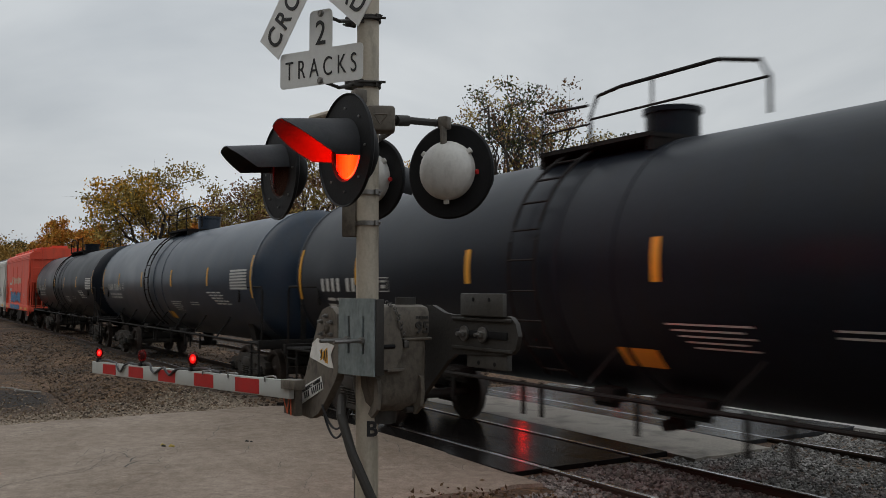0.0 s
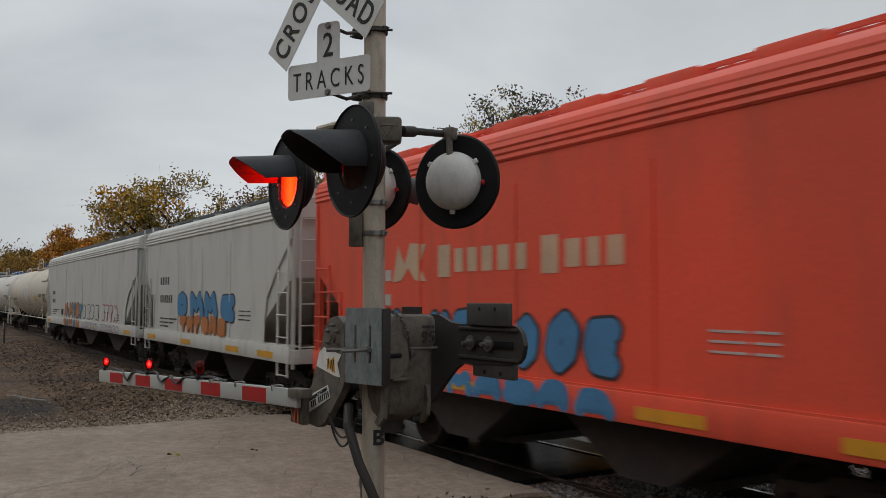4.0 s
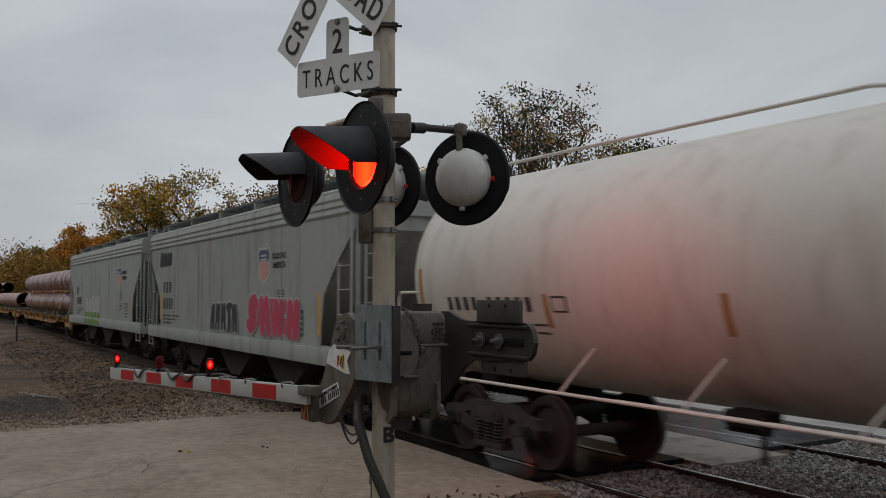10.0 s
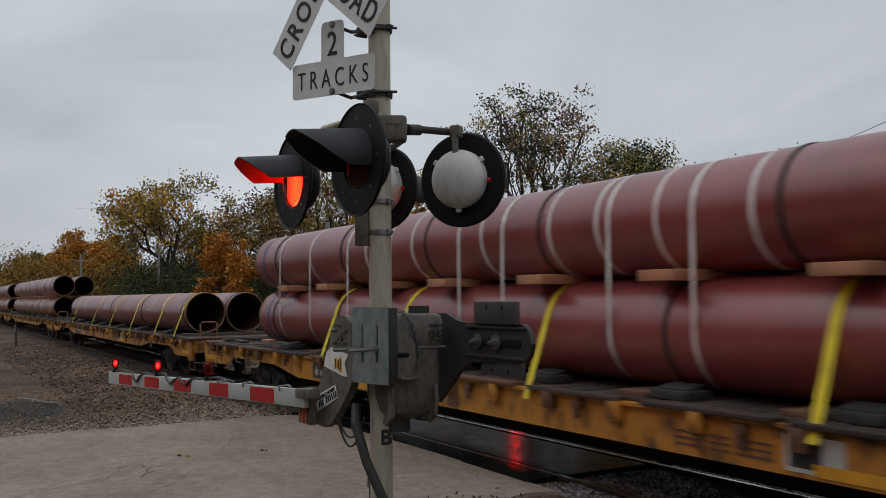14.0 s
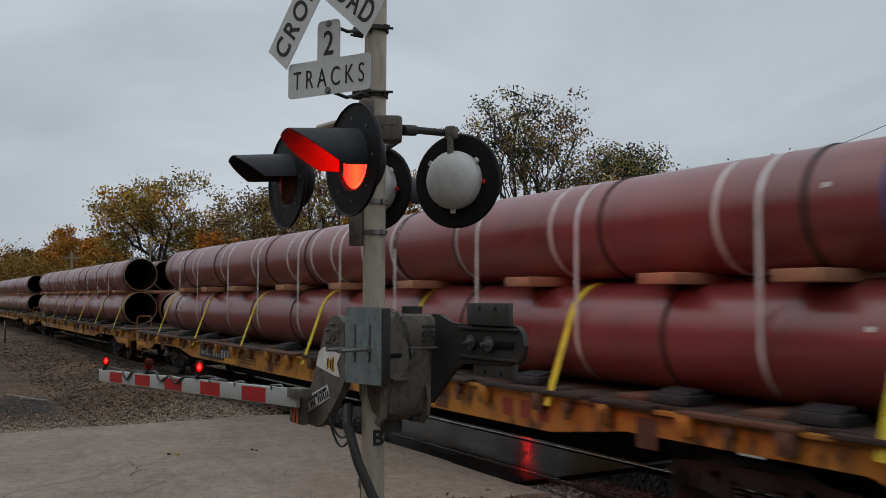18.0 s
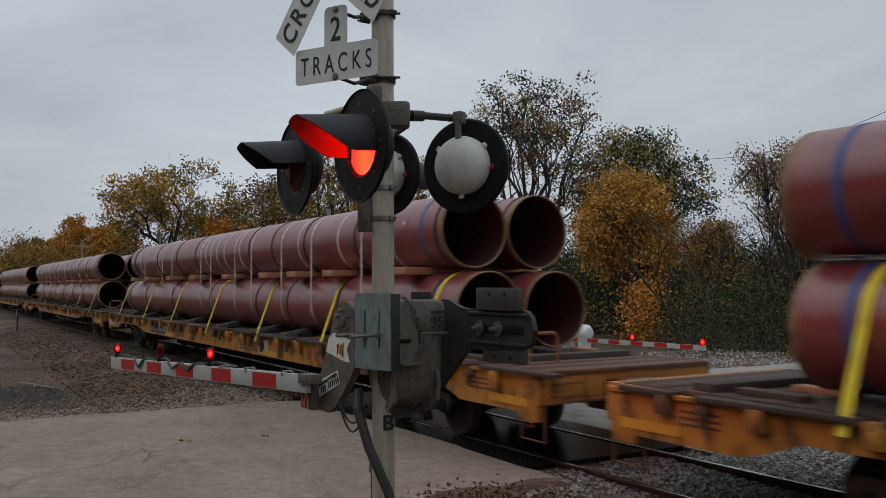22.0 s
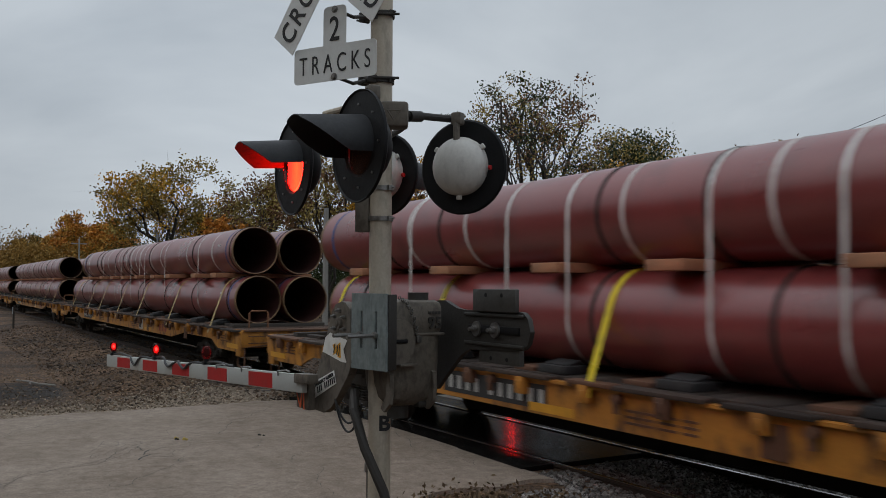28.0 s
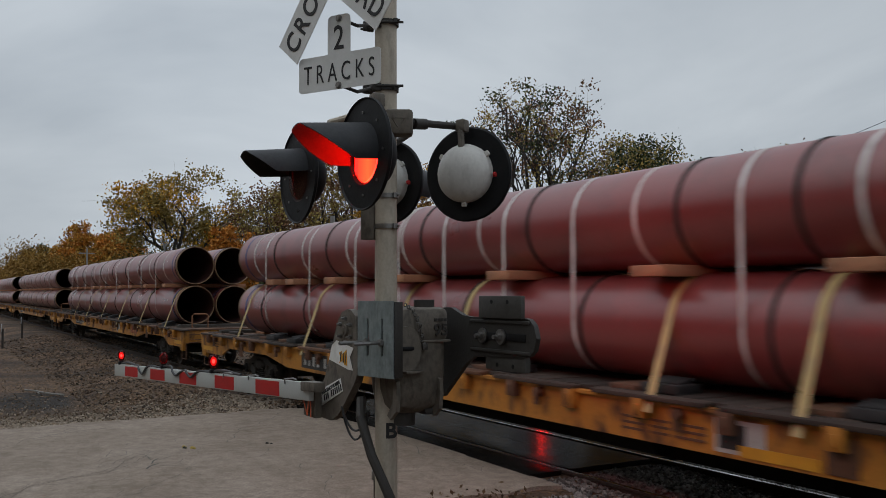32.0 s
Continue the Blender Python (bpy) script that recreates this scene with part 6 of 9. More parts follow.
M_WOOD = mat("pale_sawn_timber", (0.40, 0.19, 0.10), 0.85, 0, 0.2, 2.5, 30, 0.2, (0.18, 0.10, 0.06), 0.5)
M_RUSTBOARD = mat("rust_orange_steel", (0.22, 0.095, 0.045), 0.8, 0, 0.25, 2.0, 30, 0.15, (0.10, 0.05, 0.03), 0.6)
M_CHOCK = mat("dark_rubber_chock", (0.020, 0.020, 0.021), 0.7, 0, 0.3, 4, 40, 0.15, (0.05, 0.045, 0.04), 0.4)
M_OLDWOOD = mat("grey_old_timber", (0.055, 0.046, 0.038), 0.9, 0, 0.25, 2.5, 30, 0.3, (0.06, 0.052, 0.046), 0.5)
M_TXTWHITE = mat("white_stencil_paint", (0.42, 0.42, 0.40), 0.6, 0, 0.15, 4, 40, 0.0)
M_TXTBLACK = mat("black_stencil_paint", (0.025, 0.025, 0.026), 0.6, 0, 0.2, 4, 40, 0.0)
M_SHIELD = mat("faded_blue_shield_paint", (0.05, 0.065, 0.11), 0.6, 0, 0.25, 4, 40, 0.0)
M_FADEDPINK = mat("faded_pink_shield_paint", (0.50, 0.25, 0.21), 0.6, 0, 0.2, 4, 40, 0.0)
M_CREAM = mat("faded_cream_lettering", (0.50, 0.36, 0.24), 0.6, 0, 0.2, 4, 40, 0.0)
M_CAPBLUE = mat("blue_dome_cover", (0.03, 0.09, 0.24), 0.5, 0, 0.15, 4, 40, 0.03)
M_PINK = mat("pink_spray_paint", (0.46, 0.045, 0.095), 0.6, 0, 0.2, 2, 30, 0.0)
M_SPRAYBLUE = mat("blue_spray_paint", (0.05, 0.20, 0.38), 0.6, 0, 0.2, 2, 30, 0.0)
M_SPRAYGREEN = mat("green_spray_paint", (0.18, 0.30, 0.07), 0.6, 0, 0.2, 2, 30, 0.0)
M_SPRAYWHITE = mat("white_spray_paint", (0.44, 0.45, 0.44), 0.6, 0, 0.1, 2, 30, 0.0)
M_SPRAYORANGE = mat("orange_spray_paint", (0.44, 0.155, 0.045), 0.6, 0, 0.2, 2, 30, 0.0)
M_SPRAYBLACK = mat("black_spray_paint", (0.03, 0.03, 0.035), 0.6, 0, 0.2, 2, 30, 0.0)
M_SPRAYLILAC = mat("lilac_spray_paint", (0.30, 0.22, 0.34), 0.6, 0, 0.2, 2, 30, 0.0)


def ride(ob, x, y=None, z=0.0):
    RIDERS.append((ob, x, TRACK_1 if y is None else y, z))
    return ob


# one truck, shared by all the cars
def side_frame_mesh():
    bm = bmesh.new()
    top = [(-1.12, 0.50), (-1.05, 0.62), (-0.70, 0.64), (-0.45, 0.74), (0.45, 0.74), (0.70, 0.64), (1.05, 0.62), (1.12, 0.50), (0.98, 0.50),
           (0.72, 0.52), (0.42, 0.60), (-0.42, 0.60), (-0.72, 0.52), (-0.98, 0.50)]
    prism(bm, top, -0.07, 0.07, "y")
    for s in (-1, 1):
        leg = [(s * 0.30, 0.16), (s * 0.34, 0.30), (s * 0.72, 0.40), (s * 0.70, 0.53), (s * 0.60, 0.56), (s * 0.42, 0.44), (s * 0.30, 0.40)]
        prism(bm, leg if s < 0 else leg[::-1], -0.06, 0.06, "y")
        box(bm, (s * 0.38, 0, 0.50), (0.12, 0.14, 0.26), bevel=0.01)
        box(bm, (s * 0.89, 0.0, 0.46), (0.30, 0.17, 0.18), bevel=0.03)
    box(bm, (0, 0, 0.19), (0.66, 0.18, 0.09), bevel=0.015)
    for x in (-0.21, 0.0, 0.21):
        for y in (-0.05,):
            for i in range(6):
                lathe(bm, [(-0.018, 0.055), (0.0, 0.078), (0.018, 0.055)], 10, pose(x, y, 0.26 + 0.045 * i, 0, 90, 0))
    box(bm, (0, 0.02, 0.57), (0.60, 0.22, 0.10), bevel=0.012)
    return mesh_of(bm, "side_frame", M_TRUCK)


def wheel_mesh(r):
    bm = bmesh.new()
    ax = pose(0, 0, 0, 0, 0, 90)
    lathe(bm, [(-0.07, 0.0), (-0.07, 0.09), (-0.02, 0.12), (0.0, r * 0.70), (-0.055, r * 0.80), (-0.068, r * 0.97), (-0.05, r), (0.045, r + 0.004), (0.055, r + 0.025), (0.068, r + 0.022), (0.068, r * 0.8), (0.02, r * 0.7), (0.0, 0.0)], 36, ax)
    return mesh_of(bm, "wheel", M_WHEEL)


def cap_mesh():
    bm = bmesh.new()
    lathe(bm, [(-0.05, 0.0), (-0.05, 0.085), (-0.03, 0.10), (0.06, 0.11), (0.06, 0.0)], 18, pose(0, 0, 0, 0, 0, 90))
    for i in range(3):
        a = radians(90 + 120 * i)
        cyl(bm, (0.055 * math.cos(a), -0.045, 0.055 * math.sin(a)), (0.055 * math.cos(a), -0.07, 0.055 * math.sin(a)), 0.016, seg=6)
    return mesh_of(bm, "bearing_cap", M_DARK)


WHEELS = {r: wheel_mesh(r) for r in (0.42, 0.455)}
SIDE_FRAME, CAP = side_frame_mesh(), cap_mesh()
_b = bmesh.new()
cyl(_b, (0, -1.0, 0), (0, 1.0, 0), 0.08, seg=12)
AXLE = mesh_of(_b, "axle", M_TRUCK)
_b = bmesh.new()
box(_b, (0, 0, 0.58), (0.42, 2.2, 0.20), bevel=0.03)
box(_b, (0, 0, 0.72), (0.5, 0.5, 0.10), bevel=0.02)
BOLSTER = mesh_of(_b, "bolster", M_TRUCK)


def truck(car, x, r=0.42, base=0.89):
    t = part("truck", BOLSTER, None, car, "grimy two-axle truck", at=pose(x, 0, r - 0.42))
    for s in (-1, 1):
        part("side_frame", SIDE_FRAME, None, t, at=pose(0, s * 0.99, 0, 0, 0, 0 if s < 0 else 180))
        for k in (-base, base):
            part("wheel", WHEELS[r], None, t, at=pose(k, s * 0.753, 0.42, 0, 0, 0 if s < 0 else 180))
            if s < 0:
                part("bearing_cap", CAP, None, t, at=pose(k, s * 1.06, 0.44))
    for k in (-base, base):
        part("axle", AXLE, None, t, at=pose(k, 0, 0.42))
    return t


_b = bmesh.new()
box(_b, (0, 0, 0.88), (0.75, 0.22, 0.24), bevel=0.03)
box(_b, (0.42, 0.03, 0.88), (0.24, 0.30, 0.28), bevel=0.05)
tube(_b, [(0.2, -0.35, 0.75), (0.35, -0.38, 0.55), (0.55, -0.3, 0.50)], 0.03, 8)
COUPLER = mesh_of(_b, "coupler", M_TRUCK)


def couplers(car, half):
    part("coupler", COUPLER, None, car, at=pose(half - 0.5, 0, 0))
    part("coupler", COUPLER, None, car, at=pose(-half + 0.5, 0, 0, 0, 0, 180))


def ladder(car, x, y, z0, z1, width, material, axis="x", rungs=None, name="ladder"):
    """Two stiles and rungs; axis: the way along which the rungs run."""
    bm = bmesh.new()
    w = Vector((width / 2, 0, 0)) if axis == "x" else Vector((0, width / 2, 0))
    c = Vector((x, y, 0))
    for s in (-1, 1):
        box(bm, c + w * s + Vector((0, 0, (z0 + z1) / 2)), (0.032, 0.032, z1 - z0))
    cnt = rungs or max(2, int((z1 - z0) / 0.40))
    for i in range(cnt):
        z = z0 + (i + 0.5) * (z1 - z0) / cnt
        cyl(bm, c - w + Vector((0, 0, z)), c + w + Vector((0, 0, z)), 0.014, seg=6)
    return part(name, bm, material, car)


# stroke forms in a unit box: bends, arches, loops and bars
FORMS = {
    "bars": (((0.12, 0), (0.10, 1)), ((0.90, 0), (0.86, 1)), ((0.1, 0.48), (0.9, 0.52))),
    "peaks": (((0.04, 0), (0.12, 1), (0.5, 0.42), (0.86, 1), (0.97, 0)),),
    "bend": (((0.92, 0.82), (0.55, 1.0), (0.10, 0.85), (0.16, 0.56), (0.80, 0.46), (0.93, 0.2), (0.5, 0.0), (0.05, 0.12)),),
    "loop": (((0.5, 0.0), (0.12, 0.25), (0.12, 0.75), (0.5, 1.0), (0.88, 0.75), (0.88, 0.25), (0.5, 0.0)),),
    "arch": (((0.05, 0), (0.25, 0.9), (0.55, 1.0), (0.80, 0.85), (0.95, 0)), ((0.2, 0.38), (0.85, 0.42))),
    "top": (((0.0, 0.9), (1.0, 0.98)), ((0.52, 0.95), (0.46, 0.0))),
    "hook": (((0.9, 1.0), (0.15, 0.95), (0.08, 0.45), (0.30, 0.05), (0.92, 0.0)), ((0.12, 0.5), (0.75, 0.55))),
}


def ribbon(bm, pts, w, y):
    """A flat stroke with round joints on the plane y; its pieces lie a hair above one another."""
    for i, (a, b) in enumerate(zip(pts, pts[1:])):
        d = (b - a).normalized()
        n, yy = Vector((-d.y, d.x)) * w / 2, y - 0.0004 * i
        bm.faces.new([bm.verts.new((p.x, yy, p.y)) for p in (a + n, a - n, b - n, b + n)])
    for i, p in enumerate(pts):
        bm.faces.new([bm.verts.new((p.x + w / 2 * math.cos(k * math.pi / 5), y - 0.0004 * i - 0.0002, p.y + w / 2 * math.sin(k * math.pi / 5))) for k in range(10)])


def spray(car, x0, x1, z0, z1, y, fill, outline, seed, letters=6, forms=None):
    """Spray-painted tag: a row of leaning stroke forms with an outline round them, a few millimetres proud."""
    rg = random.Random(seed)
    step, kinds = (x1 - x0) / letters, sorted(FORMS)
    for i in range(letters):
        bo, bf = bmesh.new(), bmesh.new()
        kind = forms[i % len(forms)] if forms else rg.choice(kinds)
        w, lean = step * rg.uniform(0.86, 1.0), rg.uniform(-0.18, 0.22)
        base, h = z0 + rg.uniform(0, 0.06) * (z1 - z0), (z1 - z0) * rg.uniform(0.90, 1.04)
        thick = min(w * 0.40, h * 0.44)
        for j, path in enumerate(FORMS[kind]):
            pts = [Vector((x0 + i * step + thick / 2 + u * (w - thick) + lean * (v - 0.5) * h, base + thick / 2 + v * (h - thick))) for u, v in path]
            ribbon(bo, pts, thick + 0.07, y + 0.003 - 0.0001 * i)
            ribbon(bf, pts, thick, y - 0.004 - 0.003 * j)
        lt = part("graffiti_letter", bf, fill, car, "sprayed graffiti letter", smooth=0)
        part("letter_outline", bo, outline, lt, smooth=0)


def tank_car(x, length, shell_half, radius, zc, material, label, light=False, marks=(-5.6, -2.6, 0.4, 3.3, 6.2), text=1, cover=None, patch=-1.0, panel=2.4, hoops=False):
    """length: over couplers. The near side is -y."""
    c = thing("tank_car", pose(x, TRACK_1, 0), label, "tank car", "freight train")
    sub = M_DARK if not light else material
    d = 0.50
    prof = [(-shell_half - d, 0.0), (-shell_half - d * 0.97, radius * 0.25), (-shell_half - d * 0.80, radius * 0.60), (-shell_half - d * 0.48, radius * 0.86), (-shell_half - 0.12, radius * 0.985), (-shell_half, radius)]
    bm = bmesh.new()
    lathe(bm, prof + [(-u, r) for u, r in prof[::-1]], 56)
    sh = part("shell", bm, material, c, at=pose(0, 0, zc), smooth=50)
    for u in (-shell_half, -0.45, 0.45, shell_half):
        bm = bmesh.new()
        lathe(bm, [(u - 0.04, radius), (u - 0.03, radius + 0.012), (u + 0.03, radius + 0.012), (u + 0.04, radius)], 48, pose(0, 0, zc))
        part("girth_seam", bm, material, c, smooth=50)
    # underframe
    for s in (-1, 1):
        bm = bmesh.new()
        box(bm, (s * (length / 2 - 1.9), 0, 0.92), (2.6, 0.55, 0.32), bevel=0.03)
        part("stub_sill", bm, M_DARK, c)
        bm = bmesh.new()
        prism(bm, [(-1.08, zc - radius * 0.66), (-0.95, 0.98), (-0.4, 0.80), (0.4, 0.80), (0.95, 0.98), (1.08, zc - radius * 0.66), (0.8, zc - radius * 0.80), (0.0, zc - radius * 0.98), (-0.8, zc - radius * 0.80)], s * (shell_half - 1.1) - 0.16, s * (shell_half - 1.1) + 0.16, "x")
        part("saddle", bm, M_DARK, c)
        truck(c, s * (length / 2 - 2.45), 0.455)
        bm = bmesh.new()
        xe = s * (length / 2 - 0.62)
        box(bm, (xe - s * 0.35, 0, 1.10), (0.75, 2.9, 0.05))
        box(bm, (xe, 0, 1.08), (0.10, 3.0, 0.18), bevel=0.01)
        part("end_platform", bm, sub, c)
        for y in (-1.42, 1.42):
            bm = bmesh.new()
            tube(bm, [(xe, y, 1.15), (xe, y, 2.15), (xe - s * 0.06, y, 2.22), (xe - s * 1.3, y, 2.22), (xe - s * 1.38, y, 2.15), (xe - s * 1.38, y, 1.9)], 0.022, 8)
            part("end_handrail", bm, sub, c)
        ladder(c, xe - s * 0.28, -1.45, 0.40, 1.10, 0.42, sub, "x", 2, "step")
        for y in (-0.55, 0.55):
            bm = bmesh.new()
            box(bm, (xe + s * 0.02, y, 1.9), (0.06, 0.10, 1.6))
            part("end_post", bm, sub, c)
    # long side sill rail with braces up to the shell and hangers below
    for y in (-1.46, 1.46):
        bm = bmesh.new()
        tube(bm, [(-length / 2 + 0.7, y, 1.10), (length / 2 - 0.7, y, 1.10)], 0.020, 8)
        part("side_rail", bm, sub, c)
    for k in range(7):
        u = -5.4 + 1.8 * k
        bm = bmesh.new()
        tube(bm, [(u, -1.46, 1.10), (u + 0.35, -1.25, zc - radius * 0.58)], 0.018, 6)
        part("rail_brace", bm, sub, c)
    for u in (-2.9, -1.35, -1.0, 0.55, 1.9, 2.35, 3.2):
        bm = bmesh.new()
        box(bm, (u, -1.18, 0.90), (0.05, 0.035, 0.40))
        part("hanger", bm, M_DARK, c)
    bm = bmesh.new()
    tube(bm, [(-4.8, -1.18, 1.06), (4.6, -1.18, 1.06)], 0.020, 6)
    part("brake_pipe", bm, sub if light else M_DARK, c)
    for u, w in ((-3.3, 0.5), (0.9, 0.7), (-0.2, 0.35)):
        bm = bmesh.new()
        box(bm, (u, -0.85, 1.03), (w, 0.25, 0.16), bevel=0.03)
        cyl(bm, (u - w / 2, -0.9, 0.93), (u + w / 2, -0.9, 0.93), 0.035, seg=8)
        part("valve_box", bm, M_DARK, c)
    bm = bmesh.new()
    cyl(bm, (0, 0, zc - radius + 0.05), (0, 0, 0.62), 0.16, 0.11, seg=14)
    cyl(bm, (0, -0.22, 0.66), (0, 0.22, 0.66), 0.07, seg=10)
    part("outlet_valve", bm, M_DARK, c)
    bm = bmesh.new()
    cyl(bm, (3.0, 0.75, 1.0), (4.0, 0.75, 1.0), 0.15, seg=14)
    part("air_reservoir", bm, M_RUSTY if light else M_DARK, c)
    couplers(c, length / 2)
    # top fittings
    top = zc + radius
    bm = bmesh.new()
    mw = 0.2 if light else (-0.6 if hoops else -0.05)
    cyl(bm, (mw, 0, top - 0.15), (mw, 0, top + (0.34 if not light else 0.22)), 0.31 if not light else 0.52, seg=28)
    cyl(bm, (mw, 0, top + (0.34 if not light else 0.22)), (mw, 0, top + (0.40 if not light else 0.27)), 0.34 if not light else 0.54, seg=28)
    part("manway", bm, cover or material, c, "blue manway cover" if cover else "")
    bm = bmesh.new()
    p0, p1 = (-1.55, 1.55) if light or hoops else (-1.6, 0.35)
    box(bm, ((p0 + p1) / 2, 0, top + 0.0 if not light else top - 0.07), (p1 - p0, 1.5, 0.05))
    for u in (p0 + 0.05, p1 - 0.05):
        box(bm, (u, 0, top - 0.09), (0.08, 1.45, 0.16))
    part("top_platform", bm, sub, c)
    for y in (-0.78, 0.78) if light or hoops else (-0.78,):
        bm = bmesh.new()
        ra, rb, rt = ((-1.3, 0.2, 0.56) if hoops else (-0.58, 1.88, 0.58)) if not light else (-0.55, 1.5, 0.50)
        tube(bm, [(ra, y, top - 0.05), (ra, y, top + rt - 0.26), (ra + 0.12, y, top + rt - 0.04), (ra + 0.5, y, top + rt), (rb - 0.6, y, top + rt), (rb - 0.1, y, top + rt - 0.12), (rb, y, top + rt * 0.5), (rb, y, top - 0.05)], 0.022, 8)
        tube(bm, [(ra, y, top + rt * 0.5), (rb, y, top + rt * 0.5)], 0.014, 6)
        for u in ((-0.65,) if hoops else (0.4,)):
            tube(bm, [(u, y, top), (u, y, top + rt)], 0.016, 6)
        part("safety_railing", bm, sub, c)
        if not light and not hoops:
            bm = bmesh.new()
            tube(bm, [(-1.47, y, top - 0.1), (-1.47, y, top + 0.46), (-1.40, y, top + 0.5), (-0.62, y, top + 0.46)], 0.018, 6)
            tube(bm, [(-1.47, y, top + 0.24), (-0.6, y, top + 0.24)], 0.012, 6)
            part("safety_railing", bm, sub, c)
        if hoops:
            bm = bmesh.new()
            tube(bm, [(0.42, y, top - 0.1), (0.48, y, top + 0.42), (0.62, y, top + 0.54), (1.5, y, top + 0.54), (1.62, y, top + 0.4), (1.62, y, top - 0.1)], 0.022, 8)
            part("safety_railing", bm, sub, c)
    if light:
        for y in (-0.62,):
            bm = bmesh.new()
            tube(bm, [(1.5, y, top - 0.05), (2.2, y, top + 0.06), (shell_half + 0.35, y, top + 0.09), (shell_half + 0.62, y, top - 0.15), (shell_half + 0.66, y, top - 0.6)], 0.022, 8)
            for u in (3.5, 5.2, 6.9):
                tube(bm, [(u, y, top - 0.18), (u, y, top + 0.12)], 0.014, 6)
            part("top_handrail", bm, sub, c)
            bm = bmesh.new()
            tube(bm, [(-1.5, y, top - 0.05), (-2.2, y, top + 0.06), (-shell_half + 0.6, y, top + 0.08), (-shell_half + 0.4, y, top - 0.15)], 0.022, 8)
            part("top_handrail", bm, sub, c)
        ladder(c, shell_half + 0.70, -0.62, 1.2, top - 0.35, 0.42, sub, "y", 8, "end_ladder")
    # side ladder hugging the shell
    for du in (-0.24, 0.24) if not light else ():
        bm = bmesh.new()
        tube(bm, [(du - 0.9, -(radius + 0.10) * math.cos(radians(a)), zc + (radius + 0.10) * math.sin(radians(a))) for a in range(-52, 70, 8)], 0.020, 6)
        part("ladder_stile", bm, sub, c)
    for a in range(-48, 70, 13) if not light else ():
        bm = bmesh.new()
        p = (-(radius + 0.10) * math.cos(radians(a)), zc + (radius + 0.10) * math.sin(radians(a)))
        tube(bm, [(-1.14, *p), (-0.66, *p)], 0.014, 6)
        part("ladder_rung", bm, sub, c)

    def on_shell(bm, x0, x1, a0, a1, lift=0.006, seg=6):
        v = []
        for i in range(seg + 1):
            a = radians(a0 + (a1 - a0) * i / seg)
            y, z = -(radius + lift) * math.cos(a), zc + (radius + lift) * math.sin(a)
            v.append((bm.verts.new((x0, y, z)), bm.verts.new((x1, y, z))))
        for p, q in zip(v, v[1:]):
            bm.faces.new((p[0], p[1], q[1], q[0]))

    def mark(x0, x1, a0, a1, ink, lift=0.006, seg=1, holder=None):
        bm = bmesh.new()
        on_shell(bm, x0, x1, a0, a1, lift, seg)
        part("stencil_bar", bm, ink, holder or c, "stencilled bar", smooth=60)
    for u in marks:
        bm = bmesh.new()
        on_shell(bm, u - (0.055 if not light else 0.04), u + (0.055 if not light else 0.04), *((-6, 11) if not light else (-26, -10)))
        part("reflector", bm, M_YEL if not light else M_OCHRE, c, "yellow reflective stripe", smooth=60)
    for u in (-shell_half + 0.06, shell_half - 0.06):
        bm = bmesh.new()
        on_shell(bm, u - 0.055, u + 0.055, *((-16, 19) if not light else (-27, 4)))
        part("reflector", bm, M_YEL if not light else M_OCHRE, c, "yellow reflective stripe", smooth=60)
    ink = M_TXTBLACK if light else M_TXTWHITE
    u = -shell_half + (1.0 if not light else 0.75)
    for k in range(10):
        if k == 4:
            u += 0.16
            continue
        mark(u, u + 0.105, *((-10.3, -1.8) if not light else (-18.5, -11.5)), ink, 0.006, 3)
        u += 0.20
    if not light:
        bm = bmesh.new()
        for a0, a1 in ((-10.3, -9.7), (-2.4, -1.8)):
            on_shell(bm, u + 0.10, u + 0.42, a0, a1, 0.006, 1)
        for w0 in (0.10, 0.405):
            on_shell(bm, u + w0, u + w0 + 0.015, -10.3, -1.8, 0.006, 3)
        on_shell(bm, u + 0.19, u + 0.33, -8.3, -6.2, 0.006, 1)
        on_shell(bm, u + 0.17, u + 0.35, -4.8, -3.6, 0.006, 1)
        part("marking_frame", bm, ink, c, "small framed stencil", smooth=60)
    for r in range(2):
        for k in range(5):
            x4 = -shell_half + 1.2 + 0.34 * k
            mark(x4, x4 + (0.28 if k != 2 else 0.2), (-16.4 if not light else -25.5) - 4.2 * r, (-14.4 if not light else -24.4) - 4.2 * r, ink)
    for r in range(5 if not light else 1):
        for k in range(3):
            x4 = (4.5 + 0.15 * r if not light else patch + 1.1) + 0.36 * k
            mark(x4, x4 + (0.3 if k < 2 or r != 2 else 0.1), (-12.5 if not light else -29) - 2.6 * r, (-11.3 if not light else -28.2) - 2.6 * r, ink)
    for r in range(7):
        bm = bmesh.new()
        on_shell(bm, shell_half - (1.40 if not light else 1.75), shell_half - (0.33 if not light else 0.55), (6 if not light else -6) - 2.5 * r, (7.6 if not light else -4.2) - 2.5 * r, 0.006, 1)
        part("data_line", bm, ink, c, "stencilled line", smooth=60)
    if not light:
        bm = bmesh.new()
        on_shell(bm, 0.3, 0.85, -44, -34)
        if hoops:
            bm.free()
        else:
            part("placard_panel", bm, M_YEL, c, "yellow panel low on the shell", smooth=60)
        for r in range(5):
            bm = bmesh.new()
            on_shell(bm, 1.1 + 0.07 * r, 2.1 - 0.1 * (r % 2), -22.5 - 2.4 * r, -21.7 - 2.4 * r, 0.006, 1)
            if r < 2:
                on_shell(bm, 2.9, 3.6, -22.5 - 2.4 * r, -21.7 - 2.4 * r, 0.006, 1)
            part("data_line", bm, ink, c, "stencilled line", smooth=60)
    else:
        bm = bmesh.new()
        a = radians(26)
